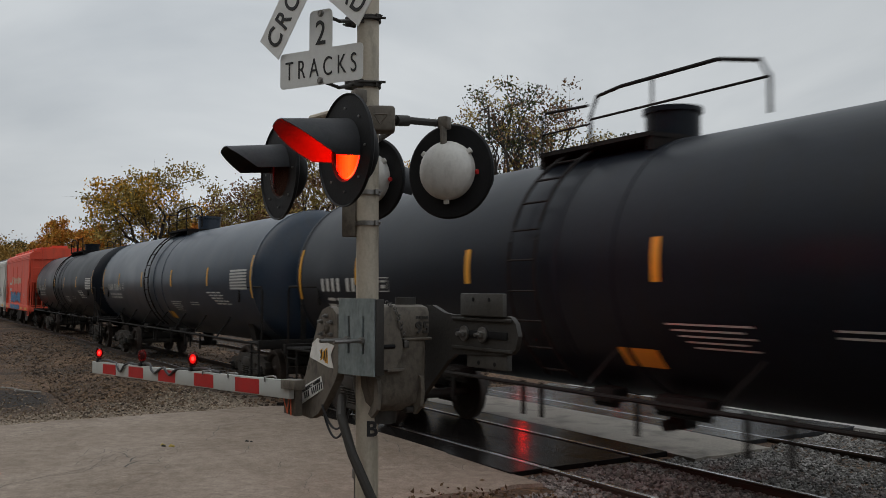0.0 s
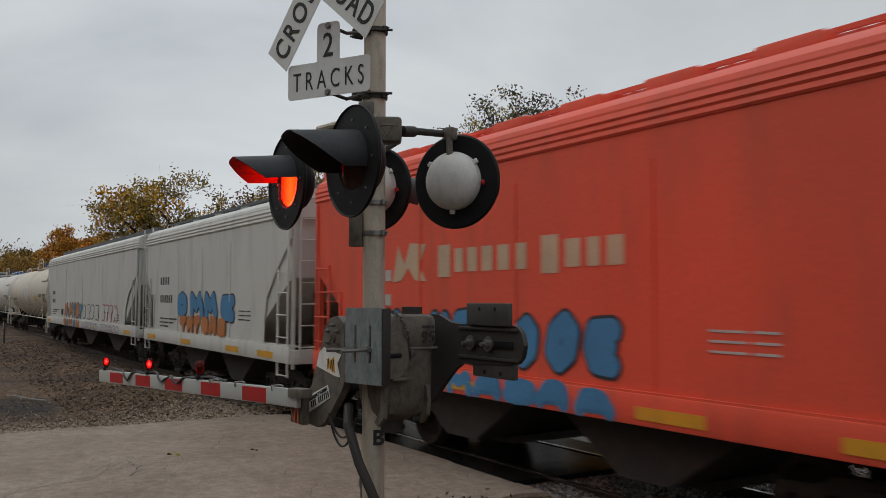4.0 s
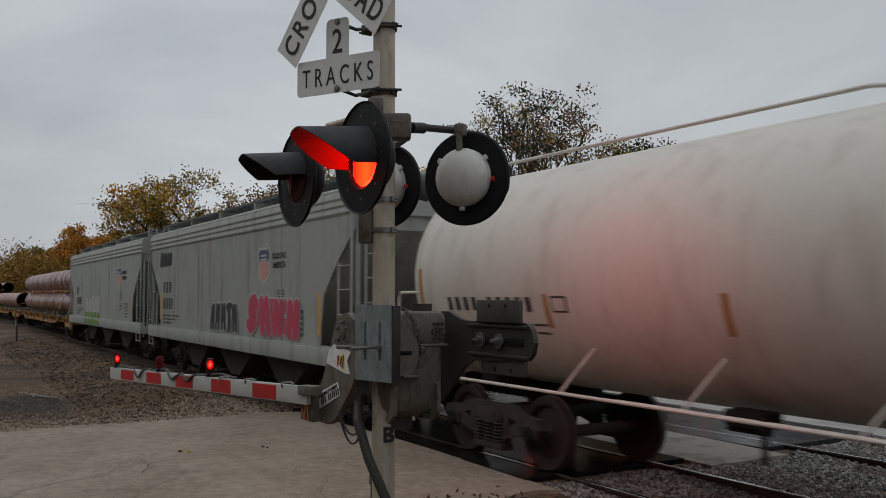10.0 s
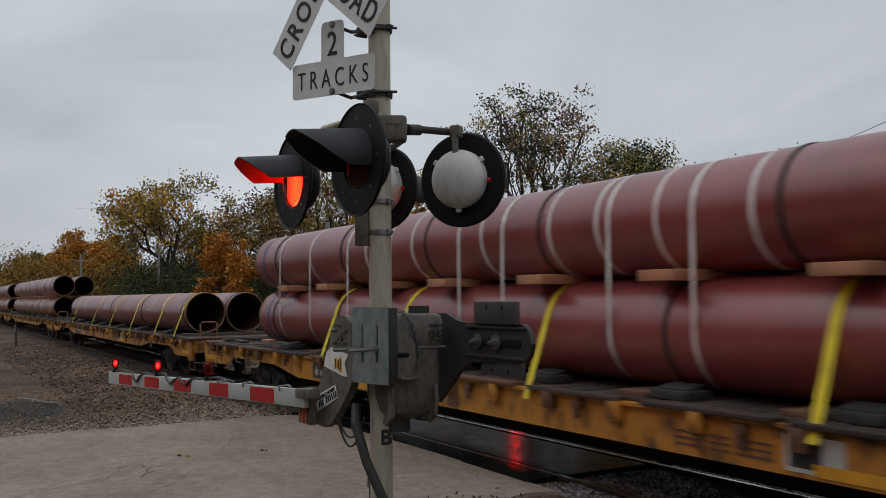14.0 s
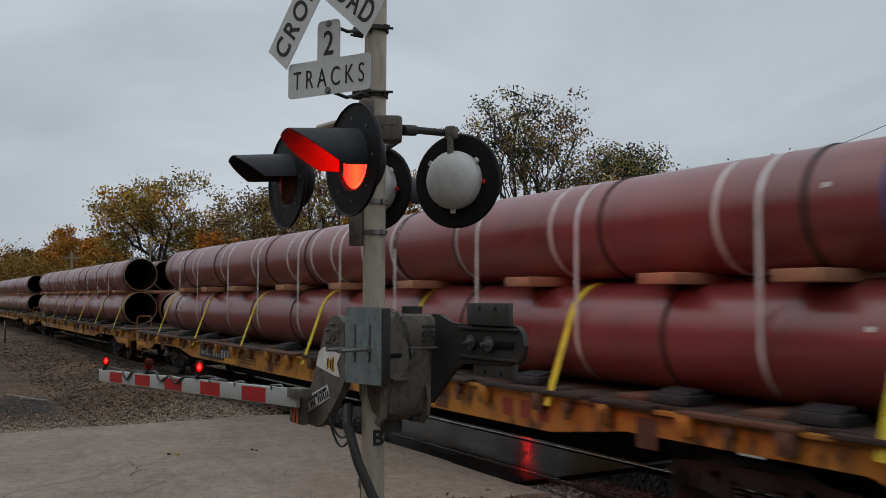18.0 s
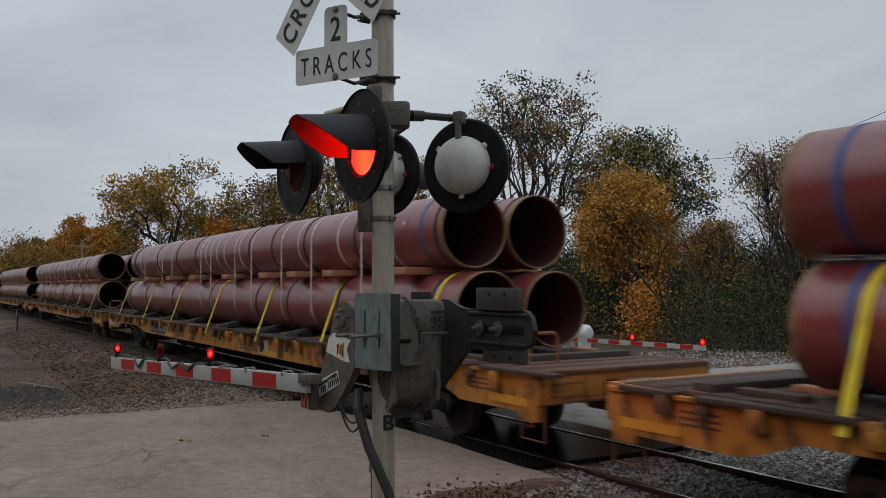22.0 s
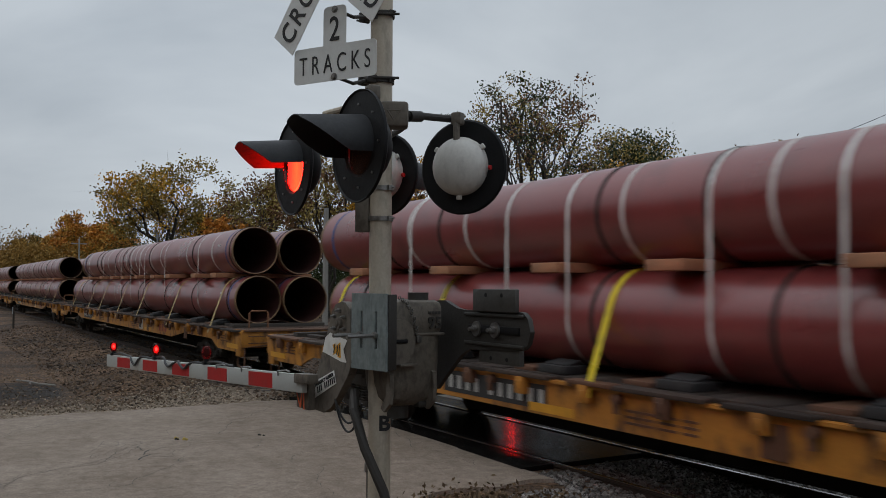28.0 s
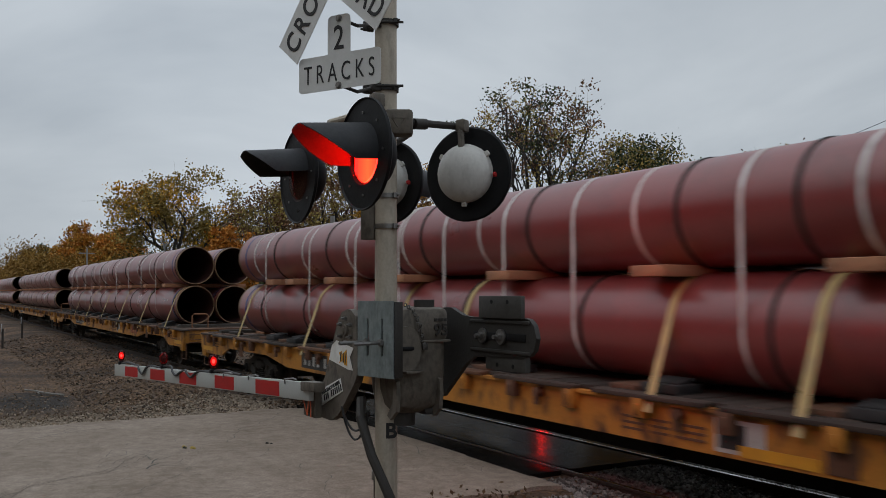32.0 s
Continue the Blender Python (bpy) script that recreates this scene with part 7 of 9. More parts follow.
        box(bm, (shell_half - 1.55, -(radius + 0.02) * math.cos(a), zc + (radius + 0.02) * math.sin(a)), (2.1, 0.09, 0.20), (-26, 0, 0), 0.012)
        part("jacket_rail", bm, material, c, "raised box rail on the jacket", smooth=30)
        bm = bmesh.new()
        on_shell(bm, patch, patch + 1.75, -16, 14.5, 0.02)
        pt = part("jacket_patch", bm, M_PATCH, c, "paler repainted jacket patch", smooth=60)
        for r in range(3):
            mark(patch + 0.7, patch + 1.05, 8 - 2.2 * r, 9.2 - 2.2 * r, M_TXTBLACK, 0.026, 1, pt)
        bm = bmesh.new()
        on_shell(bm, patch + panel, patch + panel + 0.9, -19, -9)
        part("warning_panel", bm, M_YEL, c, "yellow warning panel", smooth=60)
        bm = bmesh.new()
        on_shell(bm, shell_half - 3.2, shell_half - 2.05, -10.5, -4.5)
        pt = part("data_panel", bm, M_TXTBLACK, c, smooth=60)
        for k in range(7):
            mark(shell_half - 3.1 + 0.145 * k, shell_half - 3.01 + 0.145 * k, -8.8, -6.4, M_TXTWHITE, 0.010, 1, pt)
        bm = bmesh.new()
        on_shell(bm, -shell_half + 3.0, -shell_half + 3.28, -18.5, -11.0, 0.006, 2)
        pt = part("stencil_square", bm, M_TXTBLACK, c, smooth=60)
        bm = bmesh.new()
        on_shell(bm, -shell_half + 3.03, -shell_half + 3.25, -17.6, -12.0, 0.010, 2)
        part("stencil_field", bm, material, pt, smooth=60)
        bm = bmesh.new()
        px = shell_half - 0.95
        prism(bm, [(u + px, v + 1.52) for u, v in ((0, -0.22), (0.22, 0), (0, 0.22), (-0.22, 0))], -1.52, -1.525, "y")
        pl2 = part("placard", bm, M_STICK, c, "red and white diamond hazard placard")
        bm = bmesh.new()
        prism(bm, [(u + px, v + 1.52) for u, v in ((0, 0.04), (0.14, 0.04), (0, 0.185), (-0.14, 0.04))], -1.528, -1.530, "y")
        prism(bm, [(u + px, v + 1.52) for u, v in ((0, -0.185), (0.14, -0.05), (0, -0.05), (-0.14, -0.05))], -1.528, -1.530, "y")
        part("placard_field", bm, M_RED, pl2, "red placard field")
        bm = bmesh.new()
        box(bm, (px, -1.49, 1.22), (0.16, 0.04, 0.34), bevel=0.006)
        part("placard_stand", bm, material, c)
        bm = bmesh.new()
        cyl(bm, (px + 0.35, -1.25, 1.27), (px + 1.10, -1.25, 1.27), 0.13, seg=16)
        part("brake_cylinder", bm, material, c, "white brake cylinder")
        for u, z0, z1 in ((px + 1.3, 1.1, 1.75), (px + 1.55, 1.1, 1.95), (px + 1.75, 1.1, 1.5)):
            bm = bmesh.new()
            box(bm, (u, -1.0, (z0 + z1) / 2), (0.05, 0.08, z1 - z0), (0, 20, 0), 0.01)
            box(bm, (u + 0.06, -1.02, z1), (0.18, 0.08, 0.06), (0, -30, 0), 0.015)
            part("brake_gear", bm, material, c, "brake linkage on the end platform")
    return ride(c, x)


def hopper_car(x, length, material, label, style="grey", tag=None, ink=None, eave=3.92, sill=0.98, crest=3.9):
    """A covered hopper; the near side is -y."""
    ink = ink or M_TXTBLACK
    c = thing("covered_hopper_car", pose(x, TRACK_1, 0), label, "hopper car", "freight train")
    hl, hw = length / 2 - 0.55, 1.58
    cut = 2.6 if style != "white_long" else 2.3
    sill_t = sill + 0.30
    bm = bmesh.new()
    for s in (-1, 1):
        # side sheet, cut away at the lower ends
        rear = [(0.10, eave), (0.12, eave - 0.52), (0.28, 3.02), (0.52, 2.68), (0.84, 2.27), (0.92, 1.8), (0.98, sill_t)]
        fore = [(0.02, eave), (0.02, 3.26), (0.71, 2.73), (1.27, 2.18), (1.39, 1.65), (1.40, sill_t)]
        if style == "grey" and length < 15.9:
            rear = [(0.05, eave), (0.06, 3.28), (0.97, 2.42), (1.26, 2.13), (1.36, 1.8), (1.41, sill_t)]
        elif style == "red":
            rear = fore = [(0.0, eave), (0.0, 3.0), (0.14, 2.83), (0.97, 2.27), (0.95, 1.69), (0.24, 1.36), (0.12, sill_t)]
        elif style == "white":
            rear = [(0.0, eave), (0.0, 2.98), (0.2, 2.72), (0.5, 2.46), (0.84, 2.18), (1.02, 1.85), (1.07, sill_t)]
        elif style == "white_long":
            fore = [(0.05, eave), (0.05, 2.95), (0.6, 2.66), (1.2, 2.33), (1.66, 1.86), (1.72, 1.45), (1.75, sill_t)]
        o = [(-hl + u, v) for u, v in rear] + [(hl - u, v) for u, v in fore[::-1]]
        prism(bm, o, s * hw - 0.01, s * hw + 0.01, "y")
    part("side_sheet", bm, material, c)
    # body behind: slope sheets and end walls
    bm = bmesh.new()
    knee = 3.25 if style == "grey" else 2.55
    o = [(-hl + 0.06, eave), (-hl + 0.06, knee), (-hl + cut, sill_t - 0.2), (hl - cut, sill_t - 0.2), (hl - 0.06, knee), (hl - 0.06, eave)]
    prism(bm, o, -hw + 0.03, hw - 0.03, "y")
    part("slope_sheet", bm, material, c, "sloping end sheets")
    # arched roof with horizontal corrugations along the eave
    bm = bmesh.new()
    dp, sq = (0.040, 1.0) if style == "grey" else (0.036, 0.62)
    sec = [(-hw - 0.02, eave - 0.42 * sq), (-hw - dp, eave - 0.38 * sq), (-hw - 0.02, eave - 0.30 * sq), (-hw - dp, eave - 0.26 * sq), (-hw - 0.02, eave - 0.18 * sq), (-hw - dp, eave - 0.14 * sq), (-hw - 0.02, eave - 0.05)]
    arch = [(-hw * math.cos(radians(a)), eave + (0.36 if style != "grey" else 0.20) * math.sin(radians(a))) for a in range(10, 171, 20)]
    prism(bm, sec + arch + [(-u, v) for u, v in sec[::-1]], -hl, hl, "x")
    part("roof", bm, material, c, smooth=30)
    for k in range(7 if style == "grey" else 5):
        u = -hl + 1.4 + k * (2 * hl - 2.8) / (6 if style == "grey" else 4)
        bm = bmesh.new()
        if style == "grey":
            box(bm, (u, -hw - 0.012, (eave - 0.45 + sill_t) / 2), (0.035, 0.012, eave - 0.5 - sill_t - (0.0 if abs(u) < hl - cut else 1.6)))
        else:
            box(bm, (u, -hw - 0.014, (eave - 0.5 + sill_t) / 2), (0.05, 0.02, eave - 0.6 - sill_t - (0.0 if abs(u) < hl - cut else 1.4)))
        if abs(u) < hl - cut + 0.3:
            part("side_seam", bm, material, c)
        else:
            bm.free()
    # hatches and running boards
    for y, nm in ((-0.78, "near"), (0.78, "far")):
        bm = bmesh.new()
        w, n = (0.40, 3) if style != "grey" else (0.74, 11)
        top = eave + (0.37 if style != "grey" else 0.30)
        if style == "grey":
            y += -0.10 if y < 0 else 0.10
        for k in range(n):
            box(bm, (0, y - w / 2 + w * k / (n - 1), top), (2 * hl - 0.2, 0.03 if n == 3 else 0.022, 0.05 if style != "white_long" else 0.11))
        cnt = int((2 * hl - 0.2) / 0.22)
        for k in range(cnt):
            box(bm, (-hl + 0.15 + 0.22 * k, y, top), (0.025, w, 0.035))
        part("running_board", bm, M_GRATE if style != "red" else material, c, "open steel roof walkway")
        for k in range(6):
            u = -hl + 0.7 + k * (2 * hl - 1.4) / 5
            bm = bmesh.new()
            box(bm, (u, y, top - 0.11), (0.09, 0.42 if style != "grey" else 0.76, 0.22))
            part("board_bracket", bm, material, c)
    if style == "red":
        for k in range(8):
            bm = bmesh.new()
            u = -hl + 1.0 + k * (2 * hl - 2) / 7
            cyl(bm, (u, 0, eave + 0.30), (u, 0, eave + 0.52), 0.42, seg=18)
            box(bm, (u, -0.95, eave + 0.25), (0.7, 0.5, 0.22), bevel=0.03)
            part("hatch", bm, material, c)
    else:
        bm = bmesh.new()
        box(bm, (0, 0, eave + 0.42), (2 * hl - 2.0, 0.62, 0.14), bevel=0.03)
        part("roof_hatch", bm, material, c)
    # side sills
    for s in (-1, 1):
        bm = bmesh.new()
        box(bm, (0, s * (hw - 0.0), sill + 0.15), (2 * hl, 0.10, 0.30), bevel=0.012)
        box(bm, (0, s * (hw - 0.06), sill + 0.31), (2 * hl, 0.20, 0.03))
        part("side_sill", bm, material, c)
        truck(c, s * (length / 2 - 2.15), 0.42)
        xe = s * hl
        # end frame: posts, ladders, platform
        bm = bmesh.new()
        for y in (-hw + 0.06, hw - 0.06):
            box(bm, (xe - s * 0.06, y, (eave + sill) / 2 - 0.1), (0.06, 0.06, eave - sill))
        box(bm, (xe - s * 0.05, 0, sill + 0.12), (0.14, 2 * hw, 0.26), bevel=0.01)
        part("end_frame", bm, material, c)
        # corner post, shorter posts behind it, and the rungs between them
        yl = -hw - 0.03
        for u, za, zb in ((0.10, sill - 0.25, eave - 0.3), (0.60, sill - 0.25, 2.72)) + (((1.05, sill + 0.3, 2.27),) if s < 0 else ()):
            bm = bmesh.new()
            box(bm, (xe - s * u, yl, (za + zb) / 2), (0.045, 0.035, zb - za), bevel=0.006)
            part("grab_post", bm, material, c)
        for z, ua, ub in ((sill - 0.22, 0.10, 0.60), (1.45, 0.10, 0.60), (1.86, 0.10, 0.60), (2.27, 0.10, 1.05 if s < 0 else 0.60), (2.66, 0.10, 0.60)):
            bm = bmesh.new()
            tube(bm, [(xe - s * ua, yl - 0.02, z), (xe - s * ub, yl - 0.02, z)], 0.013, 6)
            part("rung", bm, material, c)
        ladder(c, xe + s * 0.03, -hw + 0.38, sill + 0.1, eave + 0.3, 0.44, material, "y", 8, "end_ladder")
        bm = bmesh.new()
        box(bm, (xe - s * 0.9, 0, sill + 0.26), (1.5, 1.9, 0.06))
        cyl(bm, (xe - s * 0.8, -0.7, sill + 0.62), (xe - s * 0.8, 0.7, sill + 0.62), 0.24, seg=16)
        tube(bm, [(xe - s * 0.5, -0.9, sill + 0.3), (xe - s * 0.5, -0.9, eave - 1.3)], 0.04, 6)
        tube(bm, [(xe - s * 1.1, -1.1, sill + 0.3), (xe - s * 1.1, -1.1, eave - 1.9)], 0.05, 6)
        part("end_gear", bm, M_RUSTY if style != "grey" else M_DARK, c, "rusty brake gear on the end platform")
    bm = bmesh.new()
    box(bm, (0, 0, sill + 0.05), (2 * hl - 1, 0.5, 0.4))
    part("centre_sill", bm, M_DARK, c)
    bays = 3 if length > 14.5 else 2
    for k in range(bays):
        u = (k - (bays - 1) / 2) * (2 * (hl - cut) / bays + 0.2)
        bm = bmesh.new()
        w = (hl - cut) / bays + 0.15
        o = [(u - w, sill + 0.25), (u + w, sill + 0.25), (u + 0.35, 0.36), (u - 0.35, 0.36)]
        prism(bm, o, -1.25, 1.25, "y")
        box(bm, (u, 0, 0.33), (0.9, 1.5, 0.10))
        part("discharge_bay", bm, M_TRUCK, c)
    couplers(c, length / 2)
    # markings
    y = -hw - 0.014
    x0 = -hl + 1.25 + (0.45 if length < 15.9 or style != "grey" else 0.8)
    if style == "grey":
        stencil(c, x0, 2.40, (0.17, 0.17, 0.20) if length < 15.9 else (0.18, 0.17), 0.30, y, 0.16, ink)
        stencil(c, x0, 1.95, (0.12,) * (5 if length < 15.9 else 6), 0.30, y, 0.105, ink)
    elif style == "white":
        stencil(c, x0, 2.62, (0.13,) * 4, 0.20, y, 0.12, ink)
        stencil(c, x0, 2.14, (0.115,) * 6, 0.20, y, 0.105, ink)
    elif style == "white_long":
        stencil(c, x0 - 0.1, 2.40, (0.10,) * 4, 0.17, y, 0.085, ink)
        stencil(c, x0 - 0.1, 2.02, (0.09,) * 5, 0.17, y, 0.085, ink)
    else:
        stencil(c, x0 + 0.2, 2.5, (0.18,) * 4, 0.16, y, 0.04, M_TXTWHITE)
        stencil(c, x0 + 0.2, 2.15, (0.18,) * 4, 0.16, y, 0.04, M_TXTWHITE)
        u = -1.72
        for w in (0.34, 0.22, 0.24, 0.26, 0.26, 0.26, 0, 0.34, 0.28, 0.22, 0.28):
            if w:
                bm = bmesh.new()
                box(bm, (u + w / 2, y, 2.66), (w * 0.86, 0.006, 0.42 if w > 0.3 else 0.30))
                part("name_bar", bm, M_CREAM, c, "faded cream lettering as a bar")
            u += w + (0.075 if w else 0.16)
        bm = bmesh.new()
        prism(bm, [(-2.95, 2.40), (-2.80, 2.92), (-2.6, 2.64), (-2.45, 2.94), (-2.0, 2.90), (-2.2, 2.62), (-2.0, 2.40), (-2.3, 2.42), (-2.5, 2.60), (-2.7, 2.42)], y, y - 0.004, "y")
        part("emblem", bm, M_CREAM, c, "faded cream angular emblem")
    fine = ink if style != "red" else M_TXTWHITE
    for r in range(3):
        stencil(c, x0, 1.62 - 0.10 * r, (0.3, 0.5, 0.4, 0.3)[: 4 - r], 0.035, y, 0.07, fine)
        stencil(c, hl - (2.9 if style != "white_long" else 3.3), (1.9 if style != "white_long" else 1.6) - 0.09 * r, (0.4, 0.25), 0.022, y, 0.07, fine)
    if style == "grey":
        # small data panels low on the side
        for u, z, w, h in ((hl - 3.35, 2.15, 0.34, 0.26), (hl - 3.35, 1.78, 0.34, 0.22), (hl - 2.35, 1.66, 0.36, 0.46)):
            bm = bmesh.new()
            box(bm, (u, y - 0.001, z), (w, 0.004, h))
            pn = part("data_panel", bm, M_GRATE, c, "faded dark data panel")
            for r in range(4):
                stencil(pn, u - w * 0.4, z + h * (0.34 - 0.22 * r), (w * 0.8,), h * 0.07, y - 0.006, 0, M_SPRAYWHITE)
    for u in ((-hl + 1.37, hl - 1.45, 0.6, 3.65) if style == "grey" else ()):
        bm = bmesh.new()
        box(bm, (u, y, 1.85), (0.10, 0.006, 0.72 if abs(u) > 4 else 0.42))
        part("reflector", bm, M_YEL, c, "yellow reflective stripe")
    for u in ((-hl + 0.9, -1.2, 2.4, hl - 1.2) if style != "grey" else ()):
        bm = bmesh.new()
        box(bm, (u, -hw - 0.056, sill + 0.12), (0.85, 0.006, 0.12))
        part("reflector", bm, M_YEL, c, "yellow reflective stripe")
    if style == "grey":
        half = [(0.0, 0.31), (0.12, 0.27), (0.24, 0.31), (0.30, 0.20), (0.25, 0.06), (0.29, -0.10), (0.27, -0.22), (0.12, -0.29), (0.0, -0.34)]
        ring = half + [(-u, v) for u, v in half[-2:0:-1]]
        bm = bmesh.new()
        prism(bm, [(1.14 * u + crest, 1.14 * v + 2.80) for u, v in ring], y, y - 0.003, "y")
        em = part("shield_emblem", bm, M_SPRAYWHITE, c, "faded shield with a white border")
        upper, low = half[:5], half[5:]
        bm = bmesh.new()
        prism(bm, [(u + crest, v + 2.80) for u, v in upper + [(-p, q) for p, q in upper[:0:-1]]], y - 0.003, y - 0.006, "y")
        part("shield_field", bm, M_SHIELD, em, "dark blue upper field")
        bm = bmesh.new()
        prism(bm, [(u + crest, v + 2.80) for u, v in [(0.25, 0.045)] + low + [(-p, q) for p, q in low[-2::-1]] + [(-0.25, 0.045)]], y - 0.003, y - 0.006, "y")
        part("shield_field", bm, M_FADEDPINK, em, "faded pink lower field")
        for v, w in ((0.175, 0.30), (0.095, 0.34)):
            bm = bmesh.new()
            box(bm, (crest, y - 0.008, 2.80 + v), (w, 0.003, 0.04))
            part("marking_bar", bm, M_SPRAYWHITE, em, "white lettering as a bar")
        for word, zw in (("BUILDING", 2.94), ("AMERICA", 2.76)):
            me = lettering(word, 0.17, 0.002, 1.0, 0.002)
            me.materials.append(M_TXTBLACK)
            part("lettering", me, None, c, "black block letters", at=pose(crest + 0.86, y - 0.003, zw, 90, 0, 0))
    for i, a in enumerate(tag or ()):
        spray(c, a[0], a[1], a[2], a[3], y - 0.006 - 0.012 * (i % 2) if a[2] > sill_t else -hw - 0.060, *a[4:])
    return ride(c, x)


_b = bmesh.new()
box(_b, (0, 0, 0), (0.272, 2 * 1.36 - 0.06, 0.045), bevel=0.006)
PLANK_RUST = mesh_of(_b.copy(), "plank", M_RUSTDECK)
PLANK = mesh_of(_b, "plank", M_DECK)


_b = bmesh.new()
box(_b, (0, 0, 0), (0.085, 0.006, 0.17))
MARK_BAR = mesh_of(_b, "marking_bar", M_TXTWHITE)
_b = bmesh.new()
box(_b, (0, 0, 0), (0.20, 0.006, 0.21))
NAME_BAR = mesh_of(_b, "marking_bar", mat("faded_red_stencil_paint", (0.24, 0.045, 0.025), 0.6, 0, 0.25, 4, 40, 0.0))


def flat_car(x, length=28.1, label="worn yellow flat car with timber deck"):
    c = thing("flat_car", pose(x, TRACK_1, 0), label, "flat car", "freight train")
    hl, hw, dz = length / 2 - 0.75, 1.36, 1.12
    # fish-bellied side sills
    for s in (-1, 1):
        bm = bmesh.new()
        o = [(-hl, dz), (-hl, dz - 0.46), (-hl + 1.7, dz - 0.46), (-hl + 2.3, dz - 0.26), (-hl + 4.9, dz - 0.26), (-hl + 6.1, dz - 0.42),
             (hl - 6.1, dz - 0.42), (hl - 4.9, dz - 0.26), (hl - 2.3, dz - 0.26), (hl - 1.7, dz - 0.46), (hl, dz - 0.46), (hl, dz)]
        prism(bm, o, s * hw - 0.02, s * hw + 0.02, "y")
        box(bm, (0, s * (hw + 0.02), dz - 0.02), (2 * hl, 0.10, 0.035))
        sl = part("side_sill", bm, M_FLATYEL, c, "worn yellow side sill")
        if s < 0:
            for k in range(24):
                u = -hl + 0.8 + k * (2 * hl - 1.6) / 23
                bm = bmesh.new()
                box(bm, (u, -hw - 0.07, dz - 0.085 - 0.02 * (k % 2)), (0.17, 0.10, 0.21), bevel=0.015)
                box(bm, (u, -hw - 0.125, dz - 0.10), (0.06, 0.02, 0.10), bevel=0.006)
                part("stake_pocket", bm, M_FLATYEL if k % 3 else M_RUSTY, sl)
                if k % 2 == 0:
                    bm = bmesh.new()
                    cyl(bm, (u + 0.5, -hw - 0.02, dz - 0.10), (u + 0.5, -hw - 0.12, dz - 0.10), 0.055, seg=8)
                    box(bm, (u + 0.5, -hw - 0.09, dz - 0.17), (0.05, 0.05, 0.14))
                    part("winch", bm, M_RUSTY, sl)
            # battered edge boards along the top of the sill
            rg = random.Random(int(length * 10))
            u = -hl + 0.2
            while u < hl - 0.9:
                w = rg.uniform(0.7, 1.9)
                bm = bmesh.new()
                box(bm, (u + w / 2, -hw - 0.035, dz + 0.012 + rg.uniform(-0.006, 0.012)), (w, 0.17, 0.045), (rg.uniform(-4, 4), 0, 0), 0.008)
                part("edge_board", bm, rg.choice((M_RUSTY, M_DECK, M_DECK)), sl, "battered rust-brown edge board")
                u += w + rg.uniform(0.02, 0.35)
            for u in (-hl + 3.2, -1.6, 4.9, hl - 4.6):
                bm = bmesh.new()
                box(bm, (u, -hw - 0.027, dz - 0.24), (0.28, 0.012, 0.30), bevel=0.004)
                part("repair_plate", bm, M_RUSTY, sl, "welded rusty repair plate")
            y = -hw - 0.024
            bm = bmesh.new()
            box(bm, (-hl + 8.0, y, dz - 0.22), (2.25, 0.004, 0.28))
            part("number_board", bm, M_TXTBLACK, sl, "black number panel")
            for k in range(10):
                part("marking_bar", MARK_BAR, None, sl, "white stencilled bar", at=pose(-hl + 7.06 + 0.205 * k + (0.12 if k > 3 else 0), y - 0.003, dz - 0.22))
            for r in range(3):
                stencil(sl, 2.4, dz - 0.20 - 0.06 * r, (0.35, 0.25, 0.4), 0.025, y, 0.06, M_RUSTY, "faded brown stencilled bar")
                stencil(sl, -3.4, dz - 0.20 - 0.06 * r, (0.4, 0.25, 0.2), 0.025, y, 0.06, M_RUSTY, "faded brown stencilled bar")
                stencil(sl, -hl + 0.95, dz - 0.14 - 0.06 * r, (0.5,), 0.022, y, 0.06, M_RUSTY, "faded brown stencilled bar")
                stencil(sl, hl - 1.5, dz - 0.14 - 0.06 * r, (0.6,), 0.022, y, 0.06, M_RUSTY, "faded brown stencilled bar")
            for k in range(3):
                part("marking_bar", NAME_BAR, None, sl, "faded red stencilled bar", at=pose(6.4 + 0.34 * k, y, dz - 0.22))
            bm = bmesh.new()
            box(bm, (3.9, y, dz - 0.23), (0.55, 0.005, 0.30))
            pn = part("panel", bm, M_TXTWHITE, sl, "white framed panel")
            bm = bmesh.new()
            box(bm, (3.82, y - 0.004, dz - 0.23), (0.30, 0.004, 0.22))
            part("panel_field", bm, M_TXTBLACK, sl)
            for u in (-hl + 0.55, -hl + 9.2, hl - 9.0, hl - 0.6):
                bm = bmesh.new()
                box(bm, (u, y - 0.004, dz - 0.34), (0.80, 0.005, 0.10))
                part("reflector", bm, M_YEL, sl, "yellow reflective stripe")
    bm = bmesh.new()
    box(bm, (0, 0, dz - 0.25), (2 * hl, 0.55, 0.35), bevel=0.02)
    box(bm, (0, 0, 0.58), (2 * hl - 11.5, 0.60, 0.56), bevel=0.03)
    for k in range(18):
        box(bm, (-hl + 1.0 + k * (2 * hl - 2) / 17, 0, dz - 0.16), (0.12, 2 * hw - 0.08, 0.22))
    part("centre_sill", bm, M_DARK, c)
    # deck boards, laid across
    k, u = 0, -hl + 0.1
    while u < hl - 0.1:
        part("plank", PLANK_RUST if hl - abs(u) < 1.9 and k % 5 else PLANK, None, c, at=pose(u + 0.14, 0.01 * math.sin(k * 5.1), dz + 0.022 + 0.005 * math.sin(k * 2.3), 0, 0, 0.3 * math.sin(k * 3.7)))
        u += 0.28
        k += 1
